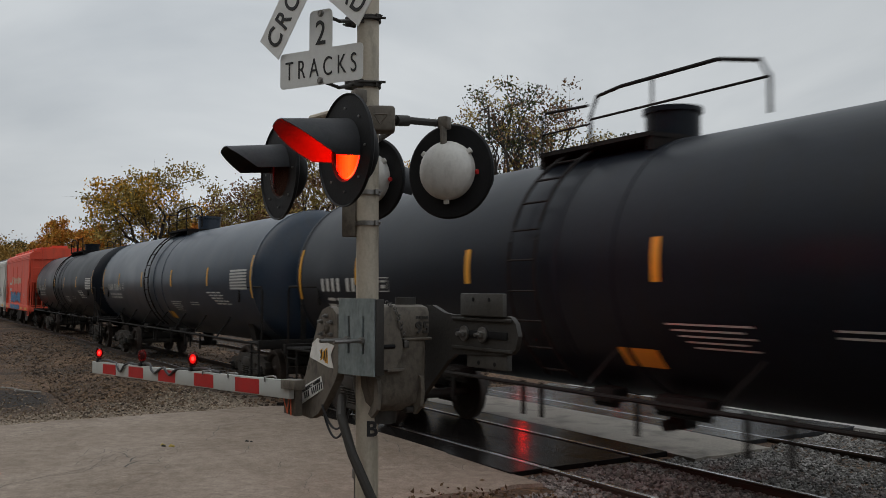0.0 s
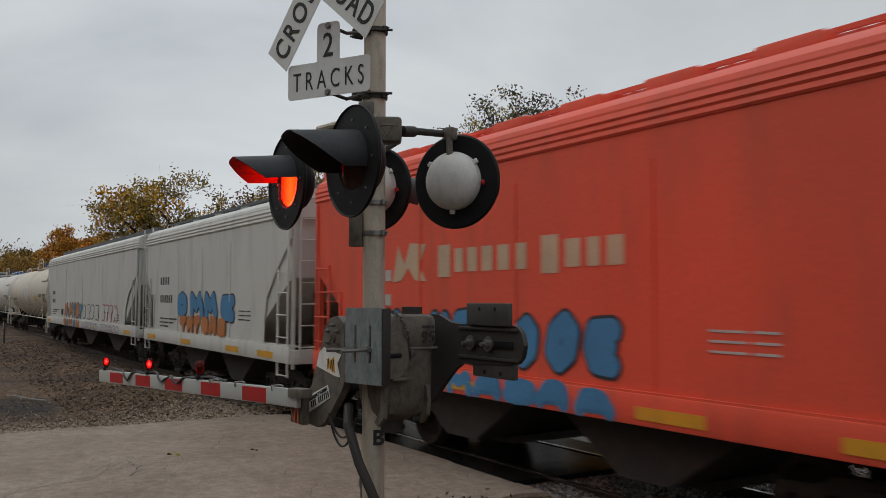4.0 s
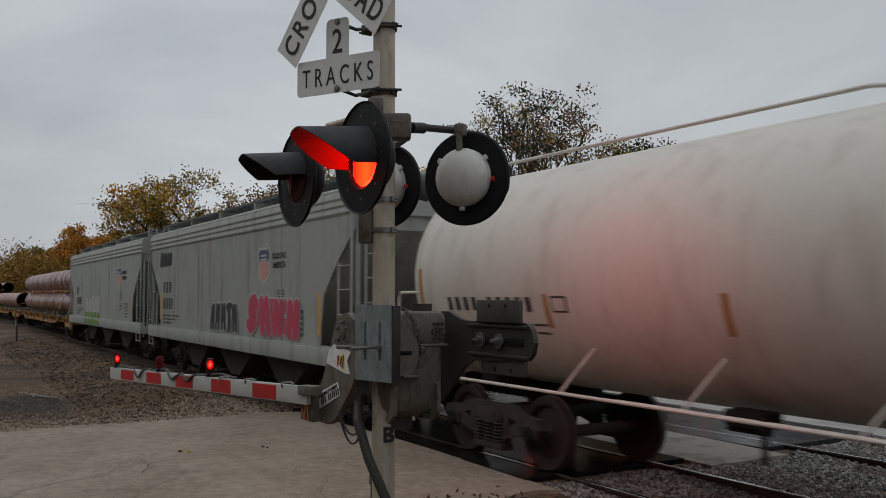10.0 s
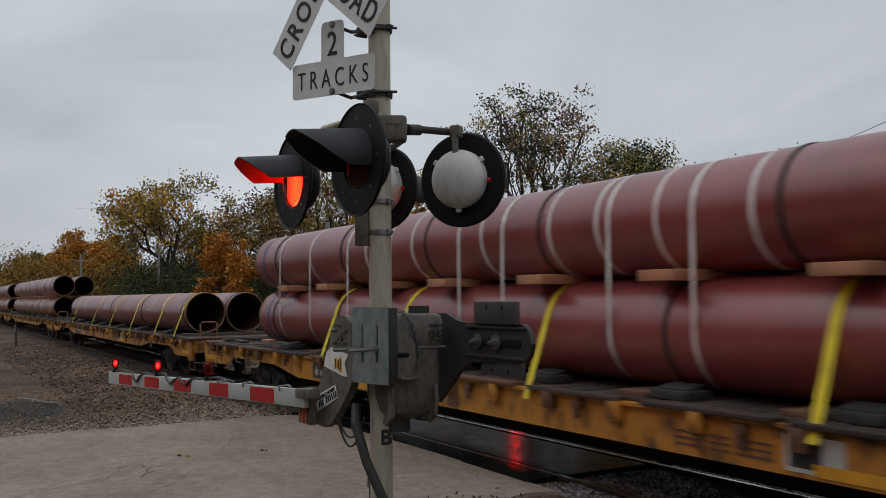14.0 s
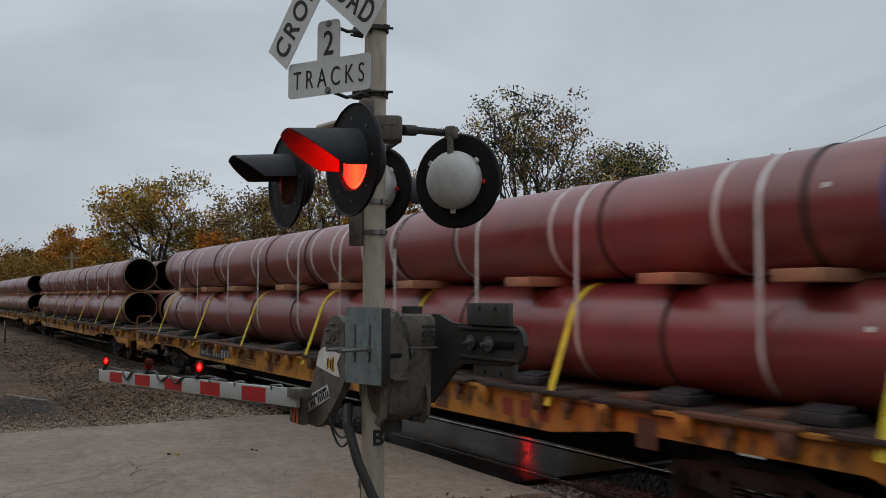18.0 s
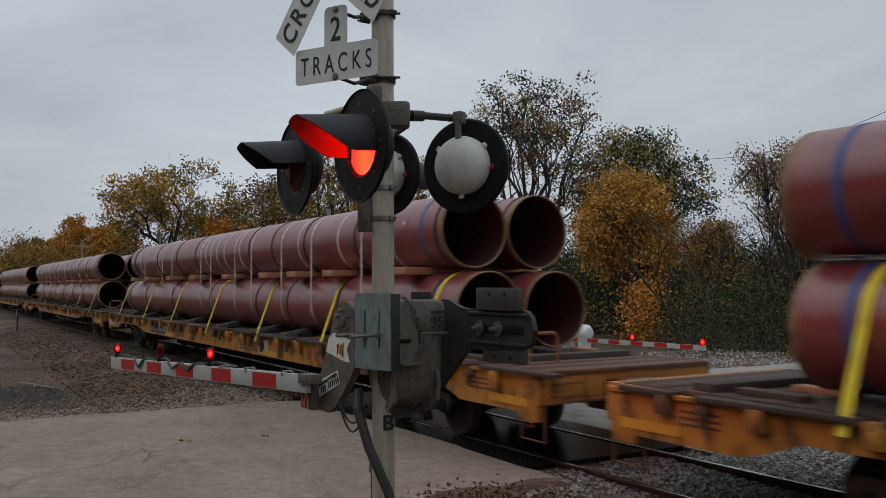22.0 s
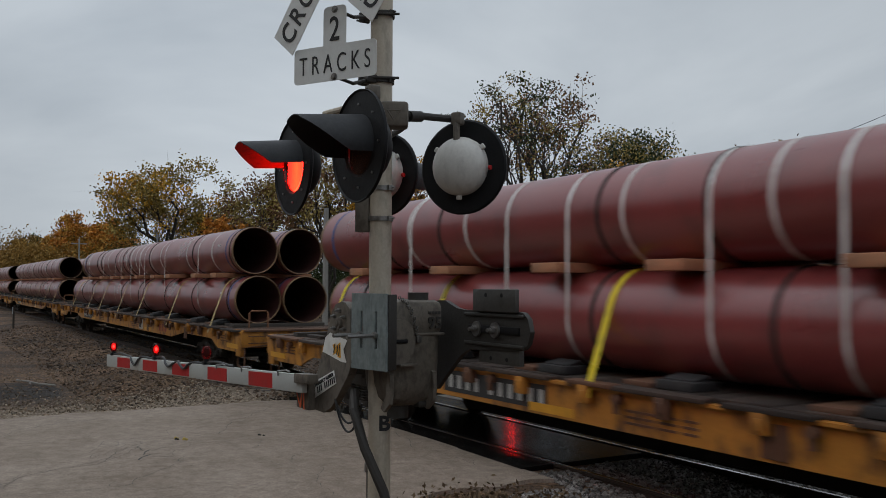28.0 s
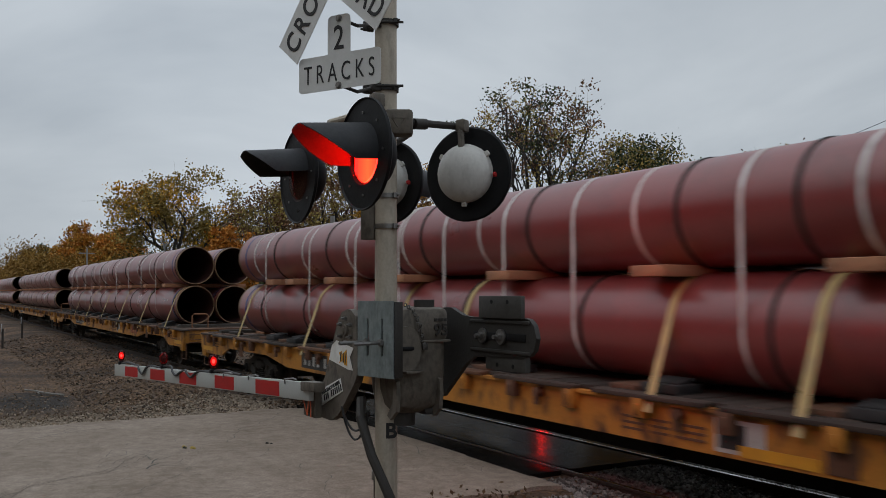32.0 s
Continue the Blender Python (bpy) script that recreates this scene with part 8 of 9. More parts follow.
    for s in (-1, 1):
        bm = bmesh.new()
        for e in (-1, 1):
            box(bm, (s * hl, e * 0.90, dz - 0.17), (0.12, 0.98, 0.36), bevel=0.015)
            box(bm, (s * (hl - 0.18), e * (hw - 0.02), dz - 0.30), (0.34, 0.10, 0.50), bevel=0.012)
        box(bm, (s * hl, 0, dz - 0.05), (0.12, 0.86, 0.12), bevel=0.012)
        box(bm, (s * (hl - 0.3), 0, dz + 0.01), (0.75, 2 * hw, 0.05))
        part("end_sill", bm, M_FLATYEL, c, "yellow end sill with rust")
        bm = bmesh.new()
        tube(bm, [(s * (hl + 0.04), -hw + 0.05, dz - 0.1), (s * (hl + 0.04), -hw + 0.05, 0.34), (s * (hl - 0.42), -hw + 0.05, 0.34), (s * (hl - 0.42), -hw + 0.05, dz - 0.1)], 0.018, 6)
        part("step", bm, M_RUSTY, c)
        truck(c, s * (length / 2 - 4.3), 0.42)
        # buffer beam gear: draft box, cut lever, brake hose, grab irons, hose bracket
        bm = bmesh.new()
        box(bm, (s * (hl + 0.12), 0, dz - 0.26), (0.34, 0.52, 0.34), bevel=0.03)
        box(bm, (s * (hl - 0.28), 0, dz - 0.42), (0.6, 0.36, 0.20), bevel=0.03)
        part("draft_box", bm, M_RUSTY, c, "rusty draft gear box")
        bm = bmesh.new()
        tube(bm, [(s * (hl + 0.10), -hw + 0.1, dz - 0.34), (s * (hl + 0.16), -0.8, dz - 0.30), (s * (hl + 0.30), -0.25, dz - 0.28), (s * (hl + 0.34), -0.1, dz - 0.18)], 0.016, 6)
        part("cut_lever", bm, M_RUSTY, c, "bent coupling lever")
        bm = bmesh.new()
        tube(bm, [(s * (hl + 0.1), 0.42, dz - 0.38), (s * (hl + 0.3), 0.40, dz - 0.62), (s * (hl + 0.55), 0.36, dz - 0.70), (s * (hl + 0.76), 0.3, dz - 0.60)], 0.03, 8)
        part("brake_hose", bm, M_CABLE, c, "black rubber brake hose")
        for y, z in ((-1.02, dz - 0.10), (-1.02, dz - 0.25)):
            bm = bmesh.new()
            tube(bm, [(s * (hl + 0.06), y - 0.2, z), (s * (hl + 0.13), y - 0.2, z), (s * (hl + 0.13), y + 0.2, z), (s * (hl + 0.06), y + 0.2, z)], 0.012, 6)
            part("grab_iron", bm, M_RUSTY, c)
        bm = bmesh.new()
        box(bm, (s * (hl - 1.15), -0.1, dz + 0.075), (0.26, 2.3, 0.10), (0, 0, 1.5 * s), 0.008)
        part("deck_beam", bm, M_OLDWOOD, c, "grey timber beam across the deck end")
        for k, y in enumerate((-1.05, -0.4, 0.35, 1.0)):
            bm = bmesh.new()
            box(bm, (s * (hl - 1.75 - 0.08 * k), y, dz + 0.07), (0.75 - 0.1 * k, 0.17, 0.06), (0, 0, 4 * y), 0.006)
            part("loose_board", bm, M_WOOD if k % 2 else M_DECK, c, "loose board on the deck end")
    bm = bmesh.new()
    xs = hl - 0.75
    tube(bm, [(xs, -0.95, dz), (xs, -0.95, dz + 0.38), (xs, -0.90, dz + 0.43), (xs, -0.55, dz + 0.43), (xs, -0.5, dz + 0.38), (xs, -0.5, dz)], 0.022, 8)
    part("end_bracket", bm, M_RUSTBOARD, c, "upright hoop on the deck")
    bm = bmesh.new()
    tube(bm, [(-hl + 6, -0.75, 0.62), (hl - 6, -0.75, 0.58)], 0.025, 6)
    cyl(bm, (1.0, -0.7, 0.62), (2.3, -0.7, 0.62), 0.2, seg=14)
    box(bm, (-2.5, -0.75, 0.66), (0.5, 0.35, 0.35), bevel=0.03)
    part("brake_gear", bm, M_DARK, c)
    couplers(c, length / 2)
    return c


PIPE_R, PIPE_L = 0.565, 24.4


def pipe(length, rings, ropes, x, y, z, blue=0.5):
    """One pipe; rings and ropes: how far each pale band and dark rope lies from the leading end."""
    p = thing("steel_pipe", pose(x, y, z), "long red-brown coated steel pipe strapped on a flat car", "pipe", "pipe load")
    h = length / 2
    bm = bmesh.new()
    lathe(bm, [(-h, PIPE_R), (h, PIPE_R)], 40)
    part("pipe_wall", bm, M_PIPE, p, smooth=60)
    # inner wall of the pipe, in a darker tone than the outside
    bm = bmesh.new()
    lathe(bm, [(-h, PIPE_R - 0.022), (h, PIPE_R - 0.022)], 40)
    part("inner_wall", bm, M_PIPE_IN, p, "dark inside of the pipe", smooth=60)
    for s in (-1, 1):
        bm = bmesh.new()
        lathe(bm, [(s * (h - 0.085), PIPE_R + 0.002), (s * h, PIPE_R + 0.002), (s * (h + 0.012), PIPE_R - 0.01), (s * h, PIPE_R - 0.024), (s * (h - 0.05), PIPE_R - 0.024)], 40)
        part("pipe_end", bm, M_PIPE_RIM, p, "bare tan pipe end", smooth=40)
    for d in ropes:
        bm = bmesh.new()
        u = h - d
        lathe(bm, [(u - 0.034, PIPE_R), (u - 0.016, PIPE_R + 0.014), (u + 0.016, PIPE_R + 0.014), (u + 0.034, PIPE_R)], 36)
        part("rope_ring", bm, M_WELD, p, "dark rope ring round the pipe", smooth=60)
    for d in rings:
        bm = bmesh.new()
        u = h - d
        lathe(bm, [(u - 0.029, PIPE_R), (u - 0.027, PIPE_R + 0.006), (u + 0.027, PIPE_R + 0.006), (u + 0.029, PIPE_R)], 36)
        part("binding_band", bm, M_BAND, p, "pale band round the pipe", smooth=60)
    for u in (h - blue, -h + 0.55):
        bm = bmesh.new()
        lathe(bm, [(u - 0.045, PIPE_R + 0.003), (u + 0.045, PIPE_R + 0.003)], 40)
        part("paint_band", bm, M_BLUE, p, "blue paint band", smooth=60)
    for a in (15,):
        bm = bmesh.new()
        box(bm, (h - 1.0 - a * 0.01, -(PIPE_R + 0.006) * math.cos(radians(a)), (PIPE_R + 0.006) * math.sin(radians(a))), (0.06, 0.004, 0.045), (-a, 0, 0))
        part("paper_label", bm, M_STICK, p, "small white label")
    return p


def band_mesh(zlo, zhi, half, r, seed):
    """A steel strap round the whole stack."""
    bm = bmesh.new()
    pts = []
    for a in range(-100, 1, 12):
        pts.append((-half - r * math.cos(radians(a - 0)) if a > -90 else -half, 0, zlo + r * math.sin(radians(a))))
    for a in range(0, 91, 12):
        pts.append((-half - r * math.cos(radians(a)), 0, zhi + r * math.sin(radians(a))))
    ring = [(y, z) for y, _, z in pts]
    ring += [(-y, z) for y, z in ring[::-1]]
    w = 0.029
    va = [bm.verts.new((-w, y, z)) for y, z in ring]
    vb = [bm.verts.new((w, y, z)) for y, z in ring]
    for i in range(len(ring) - 1):
        bm.faces.new((va[i], vb[i], vb[i + 1], va[i + 1]))
    bmesh.ops.solidify(bm, geom=bm.faces[:], thickness=-0.008)
    return mesh_of(bm, "steel_strap", M_BAND, 60)


Z_LOW, Z_UP, Y_OFF = 1.80, 2.975, 0.575
BAND2 = band_mesh(Z_LOW, Z_UP, Y_OFF, PIPE_R + 0.010, 1)
BAND1 = band_mesh(Z_LOW, Z_LOW, Y_OFF, PIPE_R + 0.010, 1)


def web_strap_mesh(cloth):
    """A yellow web strap from the top of the lower pipe down to the side sill."""
    bm = bmesh.new()
    pts = [(-Y_OFF - (PIPE_R + 0.012) * math.cos(radians(a)), Z_LOW + (PIPE_R + 0.012) * math.sin(radians(a))) for a in range(100, 15, -10)]
    pts += [(-1.475, 1.0)]
    w = 0.05
    n = len(pts)
    va = [bm.verts.new((-w, y, z)) for i, (y, z) in enumerate(pts)]
    vb = [bm.verts.new((w, y, z)) for i, (y, z) in enumerate(pts)]
    for i in range(n - 1):
        bm.faces.new((va[i], vb[i], vb[i + 1], va[i + 1]))
    bmesh.ops.solidify(bm, geom=bm.faces[:], thickness=-0.006)
    return mesh_of(bm, "web_strap", cloth, 60)


WEB, WEB_OLD = web_strap_mesh(M_STRAP), web_strap_mesh(M_STRAPOLD)
_b = bmesh.new()
box(_b, (0, 0, 0), (0.50, 2.5, 0.115), bevel=0.010)
SPACER = mesh_of(_b, "timber_spacer", M_WOOD)
_b = bmesh.new()
box(_b, (0, 0, -0.02), (0.40, 2.55, 0.06), bevel=0.008)
BUNK = mesh_of(_b, "timber_bunk", M_RUSTY)
_b = bmesh.new()
box(_b, (0, 0, -0.02), (0.50, 0.34, 0.09), bevel=0.006)
box(_b, (-0.02, 0.03, 0.04), (0.40, 0.24, 0.04), (10, 0, 0), 0.005)
CHOCK = mesh_of(_b, "wheel_chock", M_CHOCK)
# lengths of the upper and the lower pipes, load by load
LENGTHS = {1: (21.0, 21.0), 2: (22.6, 23.1), 4: (21.4, 22.6), 6: (23.1, 23.1), 7: (21.4, 24.3), 8: (23.1, 23.1)}


def rider_copy(data, name, x, y, z, label, category, group=""):
    ob = tagged(new(name, data), label, category, group)
    ob.matrix_basis = pose(x, y, z)
    return ride(ob, x, y, z)


# pipes that stick out of their stack or sit back in it: (load, layer, far side)
SHIFTS = {(3, 0, False): -0.32, (3, 1, True): -0.95, (2, 1, True): -0.9}


def spread(given, usual):
    """The known places, and the usual ones before and behind them."""
    if not given:
        return usual
    return tuple(u for u in usual if u < min(given) - 1.3) + tuple(given) + tuple(u for u in usual if u > max(given) + 0.9)


def pipe_load(front, seed, layers=2, straps=(), rings=(), ropes=(), low_ropes=(), webs=(), blocks=()):
    """front: x of the upper pipes' leading ends; the rest: how far each thing lies behind it."""
    rg = random.Random(100 + seed)
    upper, lower = LENGTHS.get(seed, (22.6, 22.6))
    straps = spread(straps, (2.6, 4.8, 7.0, 9.3, 11.6, 13.2, 15.1, 16.9, 19.4, 21.0))
    rings = spread(rings, (1.6, 3.6, 5.5, 7.3, 9.6, 11.2, 12.6, 14.6, 17.3, 19.8))
    ropes = spread(ropes, (0.16, 2.9, 5.2, 7.6, 10.2, 12.9, 15.2, 17.8, 20.6))
    low_ropes = spread(low_ropes, (0.3, 3.6, 6.6, 9.6, 12.8, 15.5, 18.8, 21.4))
    webs = spread(webs, (0.55, 4.1, 7.8, 11.4, 15.1, 18.6, 22.6))
    blocks = spread(blocks, (1.1, 3.8, 6.1, 8.1, 10.2, 12.2, 14.2, 16.3, 18.5, 20.6))
    mid = front - lower / 2
    for lay in range(layers):
        z, long = (Z_LOW, Z_UP)[lay], upper if lay or layers == 1 else lower
        first = None
        for y in (-Y_OFF, Y_OFF):
            xx = (front - upper / 2 if lay else mid) + ((0.36 if seed < 8 else 0.1) if lay == 0 and layers == 2 else 0.0) + rg.uniform(-0.06, 0.06) + (0.06 if y > 0 else 0)
            xx += SHIFTS.get((seed, lay, y > 0), 0.0)
            gap = xx + long / 2 - front
            if first is None:
                first = pipe(long, [d + gap for d in rings if d + gap < long - 0.3] if lay else (), [d + gap for d in (ropes if lay else low_ropes) if 0.1 < d + gap < long - 0.1],
                             xx, TRACK_1 + y, z, 0.5 if seed % 2 else 0.62)
                one = first
            else:
                one = copy_thing(first, pose(xx, TRACK_1 + y, z))
            ride(one, xx, TRACK_1 + y, z)
    last = front - (upper if layers == 2 else lower)
    for d in webs:
        if d > lower - 0.3:
            continue
        rider_copy(WEB_OLD if seed > 6 else WEB, "web_strap", front - d + 0.4, TRACK_1, 0, "faded tan web strap over the lower pipe" if seed > 6 else "yellow web strap over the lower pipe", "strap", "load straps")
    for d in blocks:
        u = front - d
        rider_copy(BUNK, "timber_bunk", u - 0.35, TRACK_1, 1.205, "dark brown board under the pipes", "timber", "load timbers")
        if seed < 10:
            rider_copy(CHOCK, "chock", u + 0.15, TRACK_1 - 1.10, 1.235, "dark chock block beside the lower pipe", "chock", "load chocks")
        if layers == 2 and u > last + 0.4:
            rider_copy(SPACER, "timber_spacer", u, TRACK_1, (Z_LOW + Z_UP) / 2 - 0.005, "pale sawn timber between the pipe layers", "timber", "load timbers")
    for d in straps:
        if front - d > last + 1.2:
            rider_copy(BAND2 if layers == 2 else BAND1, "steel_strap", front - d, TRACK_1, 0, "pale strap round the pipe stack", "strap", "load straps")


# the cars, front to back
tank_car(264.75, 17.6, 7.65, 1.45, 2.40, M_TANKBLACK, "glossy black tank car with yellow reflector stripes", marks=(-5.3, -2.15, 1.08, 4.3))
tank_car(247.0, 17.6, 7.65, 1.45, 2.40, M_TANKBLUE, "blue-black tank car with yellow reflector stripes", marks=(-5.0, -1.9, 1.4, 4.6))
tank_car(229.6, 17.6, 7.65, 1.45, 2.40, M_TANKBLACK, "black tank car with yellow reflector stripes", marks=(-4.6, -1.6, 1.2, 4.2), hoops=True)
hopper_car(214.5, 12.6, M_HOPRED, "faded red covered hopper car with blue graffiti", "red", ((-3.2, 1.8, 1.36, 2.0, M_SPRAYBLUE, M_SPRAYBLACK, 3, 8), (-3.3, 1.7, 1.0, 1.26, M_SPRAYBLUE, M_SPRAYBLUE, 33, 8)), eave=4.05)
hopper_car(202.05, 12.3, M_HOPWHITE, "dull white covered hopper car with blue and orange graffiti", "white",
           ((-2.2, 2.6, 1.66, 2.28, M_SPRAYBLUE, M_SPRAYBLACK, 5, 4), (-1.8, 1.9, 1.33, 1.72, M_SPRAYORANGE, M_SPRAYORANGE, 6, 6)))
hopper_car(185.75, 20.3, M_HOPWHITE, "long white covered hopper car with colourful graffiti", "white_long",
           ((-4.35, -3.4, 1.33, 1.95, M_SPRAYORANGE, M_SPRAYBLACK, 8, 1, ("bars",)), (-3.45, -3.0, 1.34, 1.78, M_SPRAYBLUE, M_SPRAYGREEN, 28, 1, ("loop",)), (-3.1, -1.95, 1.33, 1.97, M_SPRAYORANGE, M_SPRAYBLACK, 81, 1, ("peaks",)),
            (-1.98, -1.2, 1.33, 1.93, M_SPRAYBLUE, M_SPRAYGREEN, 82, 1, ("top",)), (-1.4, -0.5, 1.33, 2.0, M_SPRAYORANGE, M_SPRAYBLACK, 83, 1, ("bend",)), (-0.6, 0.15, 1.33, 1.98, M_SPRAYBLUE, M_SPRAYGREEN, 84, 1, ("top",)), (-5.25, -4.7, 1.42, 1.66, M_SPRAYBLACK, M_SPRAYBLACK, 88, 3), (-4.3, -3.5, 1.0, 1.25, M_SPRAYORANGE, M_SPRAYORANGE, 9, 2), (-3.45, -3.05, 1.0, 1.25, M_SPRAYBLUE, M_SPRAYBLUE, 91, 1), (-3.0, -2.0, 1.0, 1.25, M_SPRAYORANGE, M_SPRAYORANGE, 92, 2), (-1.8, -1.2, 1.0, 1.25, M_SPRAYBLUE, M_SPRAYBLUE, 93, 2), (-1.1, -0.3, 1.0, 1.25, M_SPRAYORANGE, M_SPRAYORANGE, 94, 2), (0.2, 3.6, 1.36, 1.9, M_HOPWHITE, M_SPRAYBLACK, 10, 4), (0.2, 3.4, 1.02, 1.22, M_HOPWHITE, M_SPRAYLILAC, 29, 6), (4.0, 6.8, 1.36, 1.9, M_HOPWHITE, M_PINK, 11, 4), (4.0, 7.2, 1.02, 1.22, M_HOPWHITE, M_SPRAYLILAC, 12, 6)))
tank_car(166.0, 19.2, 8.35, 1.46, 2.45, M_TANKCREAM, "cream tank car with blue manway cover", True, marks=(-3.66, -1.76, 1.11, 4.75), cover=M_CAPBLUE, patch=-1.14, panel=4.6)
tank_car(146.55, 19.7, 8.6, 1.46, 2.45, M_TANKWHITE, "off-white tank car with blue manway cover", True, marks=(-5.7, -3.1, -1.0, 4.3), cover=M_CAPBLUE, patch=-0.85, panel=2.35)
hopper_car(128.95, 15.5, M_HOPGREY, "grey covered hopper car with pink and white graffiti", "grey",
           ((2.1, 4.8, 1.40, 2.12, M_PINK, M_SPRAYWHITE, 61, 1), (1.95, 4.95, 1.34, 2.16, M_PINK, M_SPRAYWHITE, 13, 4), (-0.6, 1.15, 1.38, 2.0, M_SPRAYWHITE, M_SPRAYWHITE, 62, 1), (-0.75, 1.3, 1.34, 2.02, M_SPRAYBLACK, M_SPRAYWHITE, 14, 5), (-5.9, -4.6, 3.0, 3.35, M_SPRAYBLACK, M_SPRAYBLACK, 15, 5)), crest=2.9)
hopper_car(113.15, 16.1, M_HOPGREY2, "pale grey covered hopper car with white and green graffiti", "grey",
           ((-3.05, 0.4, 1.40, 2.1, M_SPRAYWHITE, M_SPRAYWHITE, 17, 5), (-3.2, 0.3, 1.30, 1.48, M_SPRAYGREEN, M_SPRAYGREEN, 19, 5), (-3.2, 0.4, 1.02, 1.24, M_SPRAYGREEN, M_SPRAYGREEN, 18, 4)))
# leading end sill of each flat car, and of the load on it
FRONTS = (104.5, 76.6, 48.75, 20.9, -6.95, -35.1, -63.6, -92.95, -122.1, -150.6, -178.3, -206.4, -234.5)
LOADS = (103.45, 75.0, 47.15, 18.8, -9.55, -37.7, -66.0, -94.5, -123.45, -152.5, -180.3, -208.5, -236.7)
FLAT = flat_car(FRONTS[0] - 13.3)
for k, f in enumerate(FRONTS):
    fx = f - 13.3
    if k in (6, 7):
        fx = f - (13.8, 13.85)[k - 6]
        ride(flat_car(fx, (29.1, 29.2)[k - 6], "long worn yellow flat car with timber deck"), fx)
    else:
        car = ride(copy_thing(FLAT, pose(fx, TRACK_1, 0)) if k else FLAT, fx)
        if k == 4:
            spray(car, -13.25, -12.6, 0.70, 1.08, -1.36 - 0.03, M_SPRAYWHITE, M_SPRAYBLACK, 55, 1)
            spray(car, -12.2, -11.5, 0.70, 1.04, -1.36 - 0.03, M_SPRAYWHITE, M_SPRAYBLACK, 56, 1)
pipe_load(LOADS[0], 0, 2, (5.9, 7.6, 9.8, 11.0, 13.0, 14.05, 16.1, 17.7), (5.1, 6.8, 9.1, 10.3, 11.2, 12.05, 13.5, 15.4, 17.0, 19.4), (4.3, 6.65, 8.8, 12.25, 15.0, 18.0, 21.3), (7.3, 10.2, 18.1), (5.7, 8.7, 12.5, 16.0), (6.3, 8.2, 10.2, 12.3, 14.5, 16.4, 18.6))
pipe_load(LOADS[1], 1, 1, (2.6, 6.2, 9.8, 13.4, 16.95, 18.95), (), (), (0.2, 5.6, 11.0, 20.95), (2.9, 6.5, 10.2, 14.0, 19.2), (1.8, 5.4, 9.0, 12.6, 15.4, 18.3))
pipe_load(LOADS[2], 2, 2, (1.85, 4.32, 6.33, 8.6, 9.5, 10.6, 12.5, 14.75, 16.8, 19.3), (2.35, 4.8, 6.87, 8.75, 9.75, 11.0, 11.9, 13.1, 15.2, 17.4, 19.8), (1.4, 3.95, 6.9, 8.6, 12.2, 14.3, 17.9), (3.03, 6.73, 9.67, 12.9, 15.2, 18.9), (0.95, 4.85, 8.32, 11.85, 15.4, 18.9), (1.4, 3.0, 5.3, 8.1, 10.6, 13.2, 16.2, 18.4, 20.5))
pipe_load(LOADS[3], 3, 2, (10.3, 11.9, 13.0, 15.3, 17.2, 20.0), (9.7, 11.25, 11.45, 12.5, 13.7, 15.9, 20.5), (9.3, 13.4, 15.6, 18.8), (10.2, 13.2, 15.8, 18.9, 21.4), (7.8, 11.5, 15.2, 19.0, 22.2), (12.0, 14.1, 16.1, 18.9, 20.8))
pipe_load(LOADS[4], 4, 2, (6.4, 8.3, 9.5, 11.5, 12.4, 15.5, 16.7, 19.1), (7.0, 9.2, 10.4, 11.0, 12.0, 13.0, 17.2, 19.9), (7.0, 8.5, 13.0, 15.0, 17.4), (6.1, 8.0, 11.6, 15.5, 19.0), (7.5, 11.2, 14.9, 18.4, 22.3), (5.6, 7.3, 10.0, 13.0, 15.6, 18.4, 20.5))
pipe_load(LOADS[5], 5, 2, (2.5, 4.7, 7.1, 9.3, 11.7, 13.3, 15.1, 16.9, 19.4), (3.5, 5.5, 7.5, 9.7, 12.4, 13.7, 15.7, 17.5), (5.1, 7.4, 9.2, 13.0, 15.1, 17.7), (3.8, 6.8, 10.0, 13.2, 15.3, 18.5), (4.2, 7.8, 11.7, 16.0, 18.5), (3.8, 6.2, 8.0, 11.0, 14.2, 16.0, 18.2))
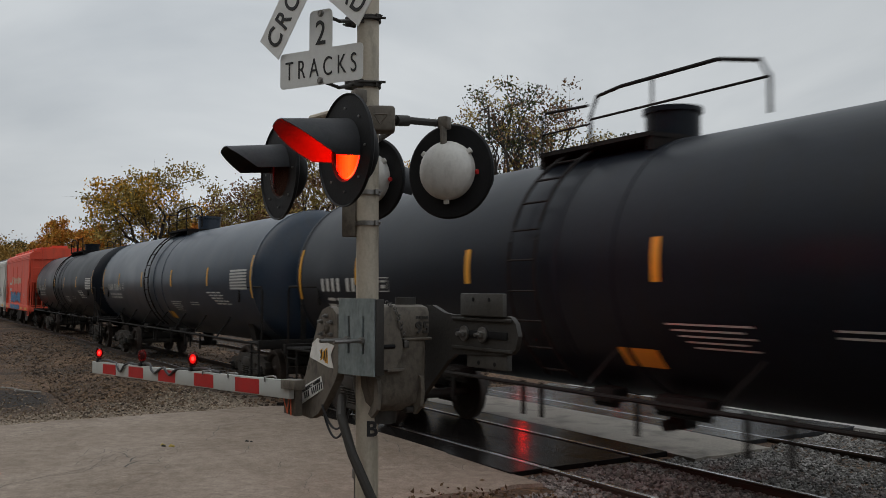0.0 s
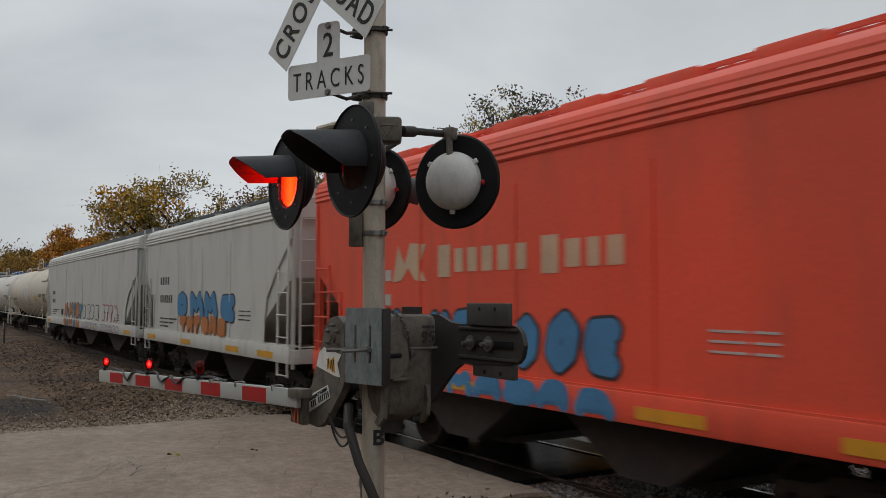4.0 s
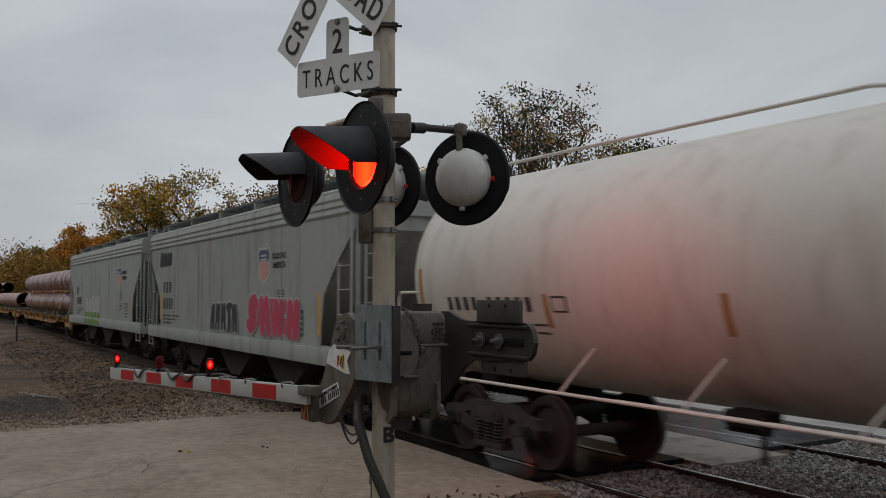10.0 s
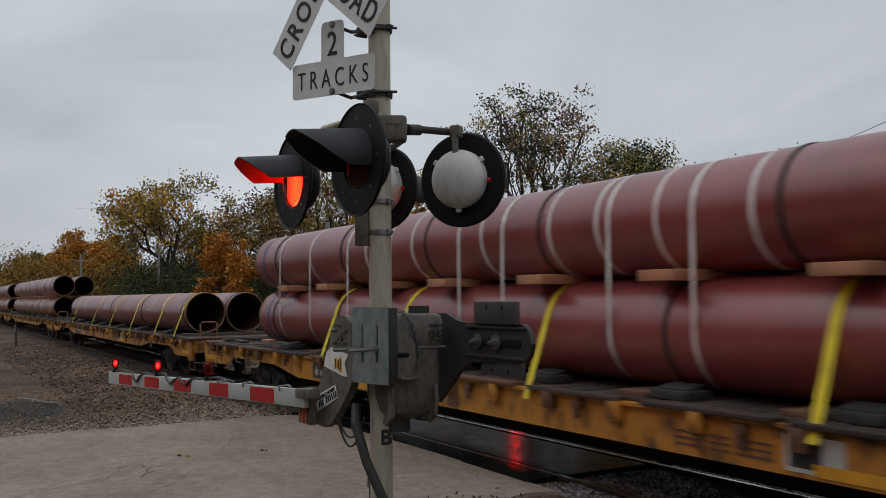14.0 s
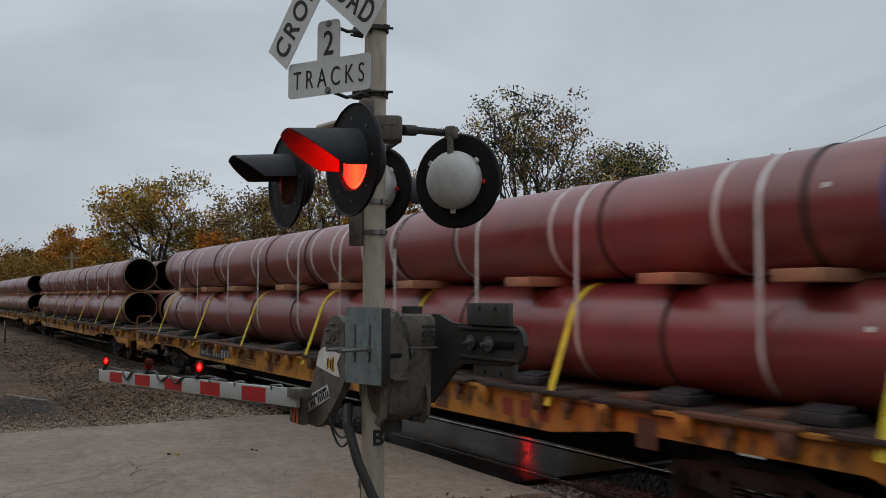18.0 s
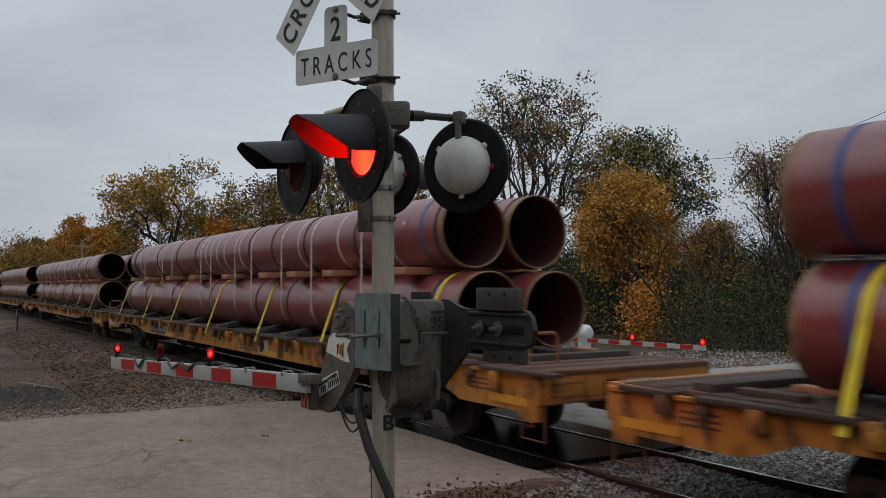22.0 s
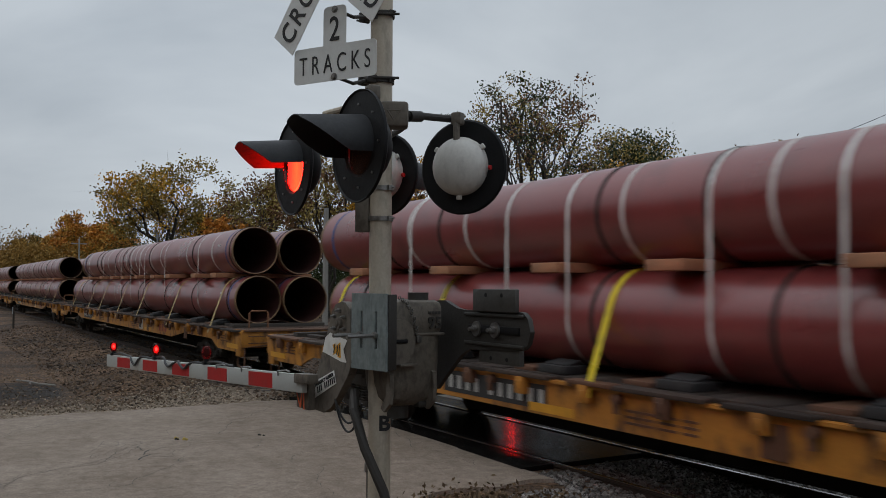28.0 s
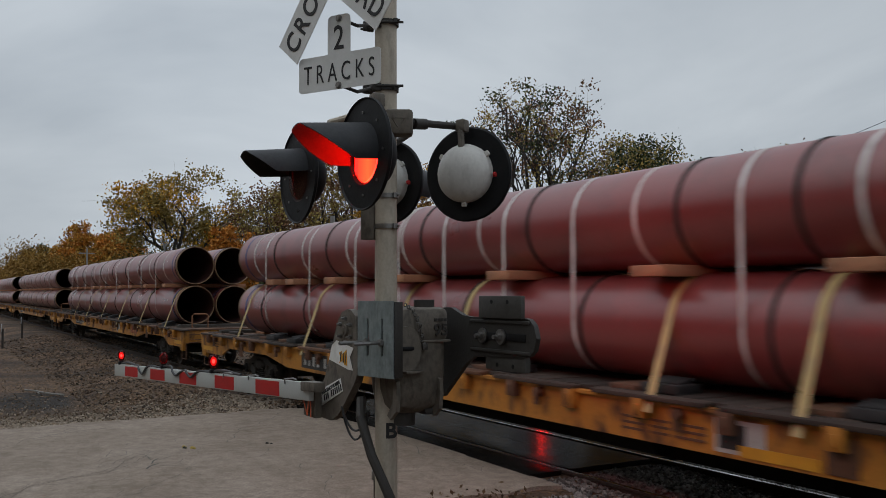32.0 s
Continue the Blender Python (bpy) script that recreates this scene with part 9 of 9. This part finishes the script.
pipe_load(LOADS[6], 6, 2, (12.5, 13.9, 16.0, 17.2, 19.7), (13.2, 15.1, 18.2), (13.95, 15.5, 18.9), (13.2, 15.6), (15.7, 19.2), (14.4, 16.3, 18.7, 21.4))
pipe_load(LOADS[7], 7, 2, (2.8, 6.4, 9.1, 9.85, 11.2, 12.9, 14.0, 16.4, 19.7), (1.6, 4.0, 7.0, 8.3, 9.8, 10.5, 11.3, 12.1, 13.4, 15.5), (3.4, 8.5, 11.6, 12.6, 14.0, 16.9), (3.4, 6.4, 9.3, 10.0, 12.8, 18.9), (1.1, 5.2, 9.3, 12.5, 16.1), (1.1, 2.9, 5.7, 7.6, 10.0, 12.2, 14.2, 16.4, 19.0, 20.5))
pipe_load(LOADS[8], 8, 2, (8.2, 10.6, 12.0, 13.5, 14.9, 16.5, 18.6, 21.1), (7.0, 9.6, 12.6, 14.8, 16.9, 19.0, 21.9), (9.0, 11.5, 14.2), (7.9, 10.5, 13.0, 15.8, 18.9), (9.5, 13.3), (7.0, 9.3, 12.0, 14.8, 17.4, 19.4))
for k in range(9, 13):
    pipe_load(LOADS[k], k)

# ---- what moves ----
def travel(t):
    """How far the train has gone along x, nothing at 22.1 s."""
    u = t - 22.1
    return SPEED * u + (0.045 * u * u if u > 0 else 0.0)


def motions():
    stops = (0.0, 6.0, 11.0, 16.0, 20.0, 22.1, 24.0, 26.0, 28.0, 30.0, 32.0)
    for ob, x, y, z in RIDERS:
        walk(ob, [(t, pose(x + travel(t), y, z)) for t in stops])
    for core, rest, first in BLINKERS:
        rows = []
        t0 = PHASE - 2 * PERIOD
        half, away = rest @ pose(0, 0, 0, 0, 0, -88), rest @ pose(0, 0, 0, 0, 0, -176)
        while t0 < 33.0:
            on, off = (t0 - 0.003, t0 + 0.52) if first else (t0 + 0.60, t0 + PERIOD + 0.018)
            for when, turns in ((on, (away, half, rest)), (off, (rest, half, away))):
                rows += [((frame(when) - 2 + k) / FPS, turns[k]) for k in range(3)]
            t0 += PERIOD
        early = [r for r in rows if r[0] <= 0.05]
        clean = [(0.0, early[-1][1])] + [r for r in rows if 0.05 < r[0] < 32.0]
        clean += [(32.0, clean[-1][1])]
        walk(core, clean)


motions()
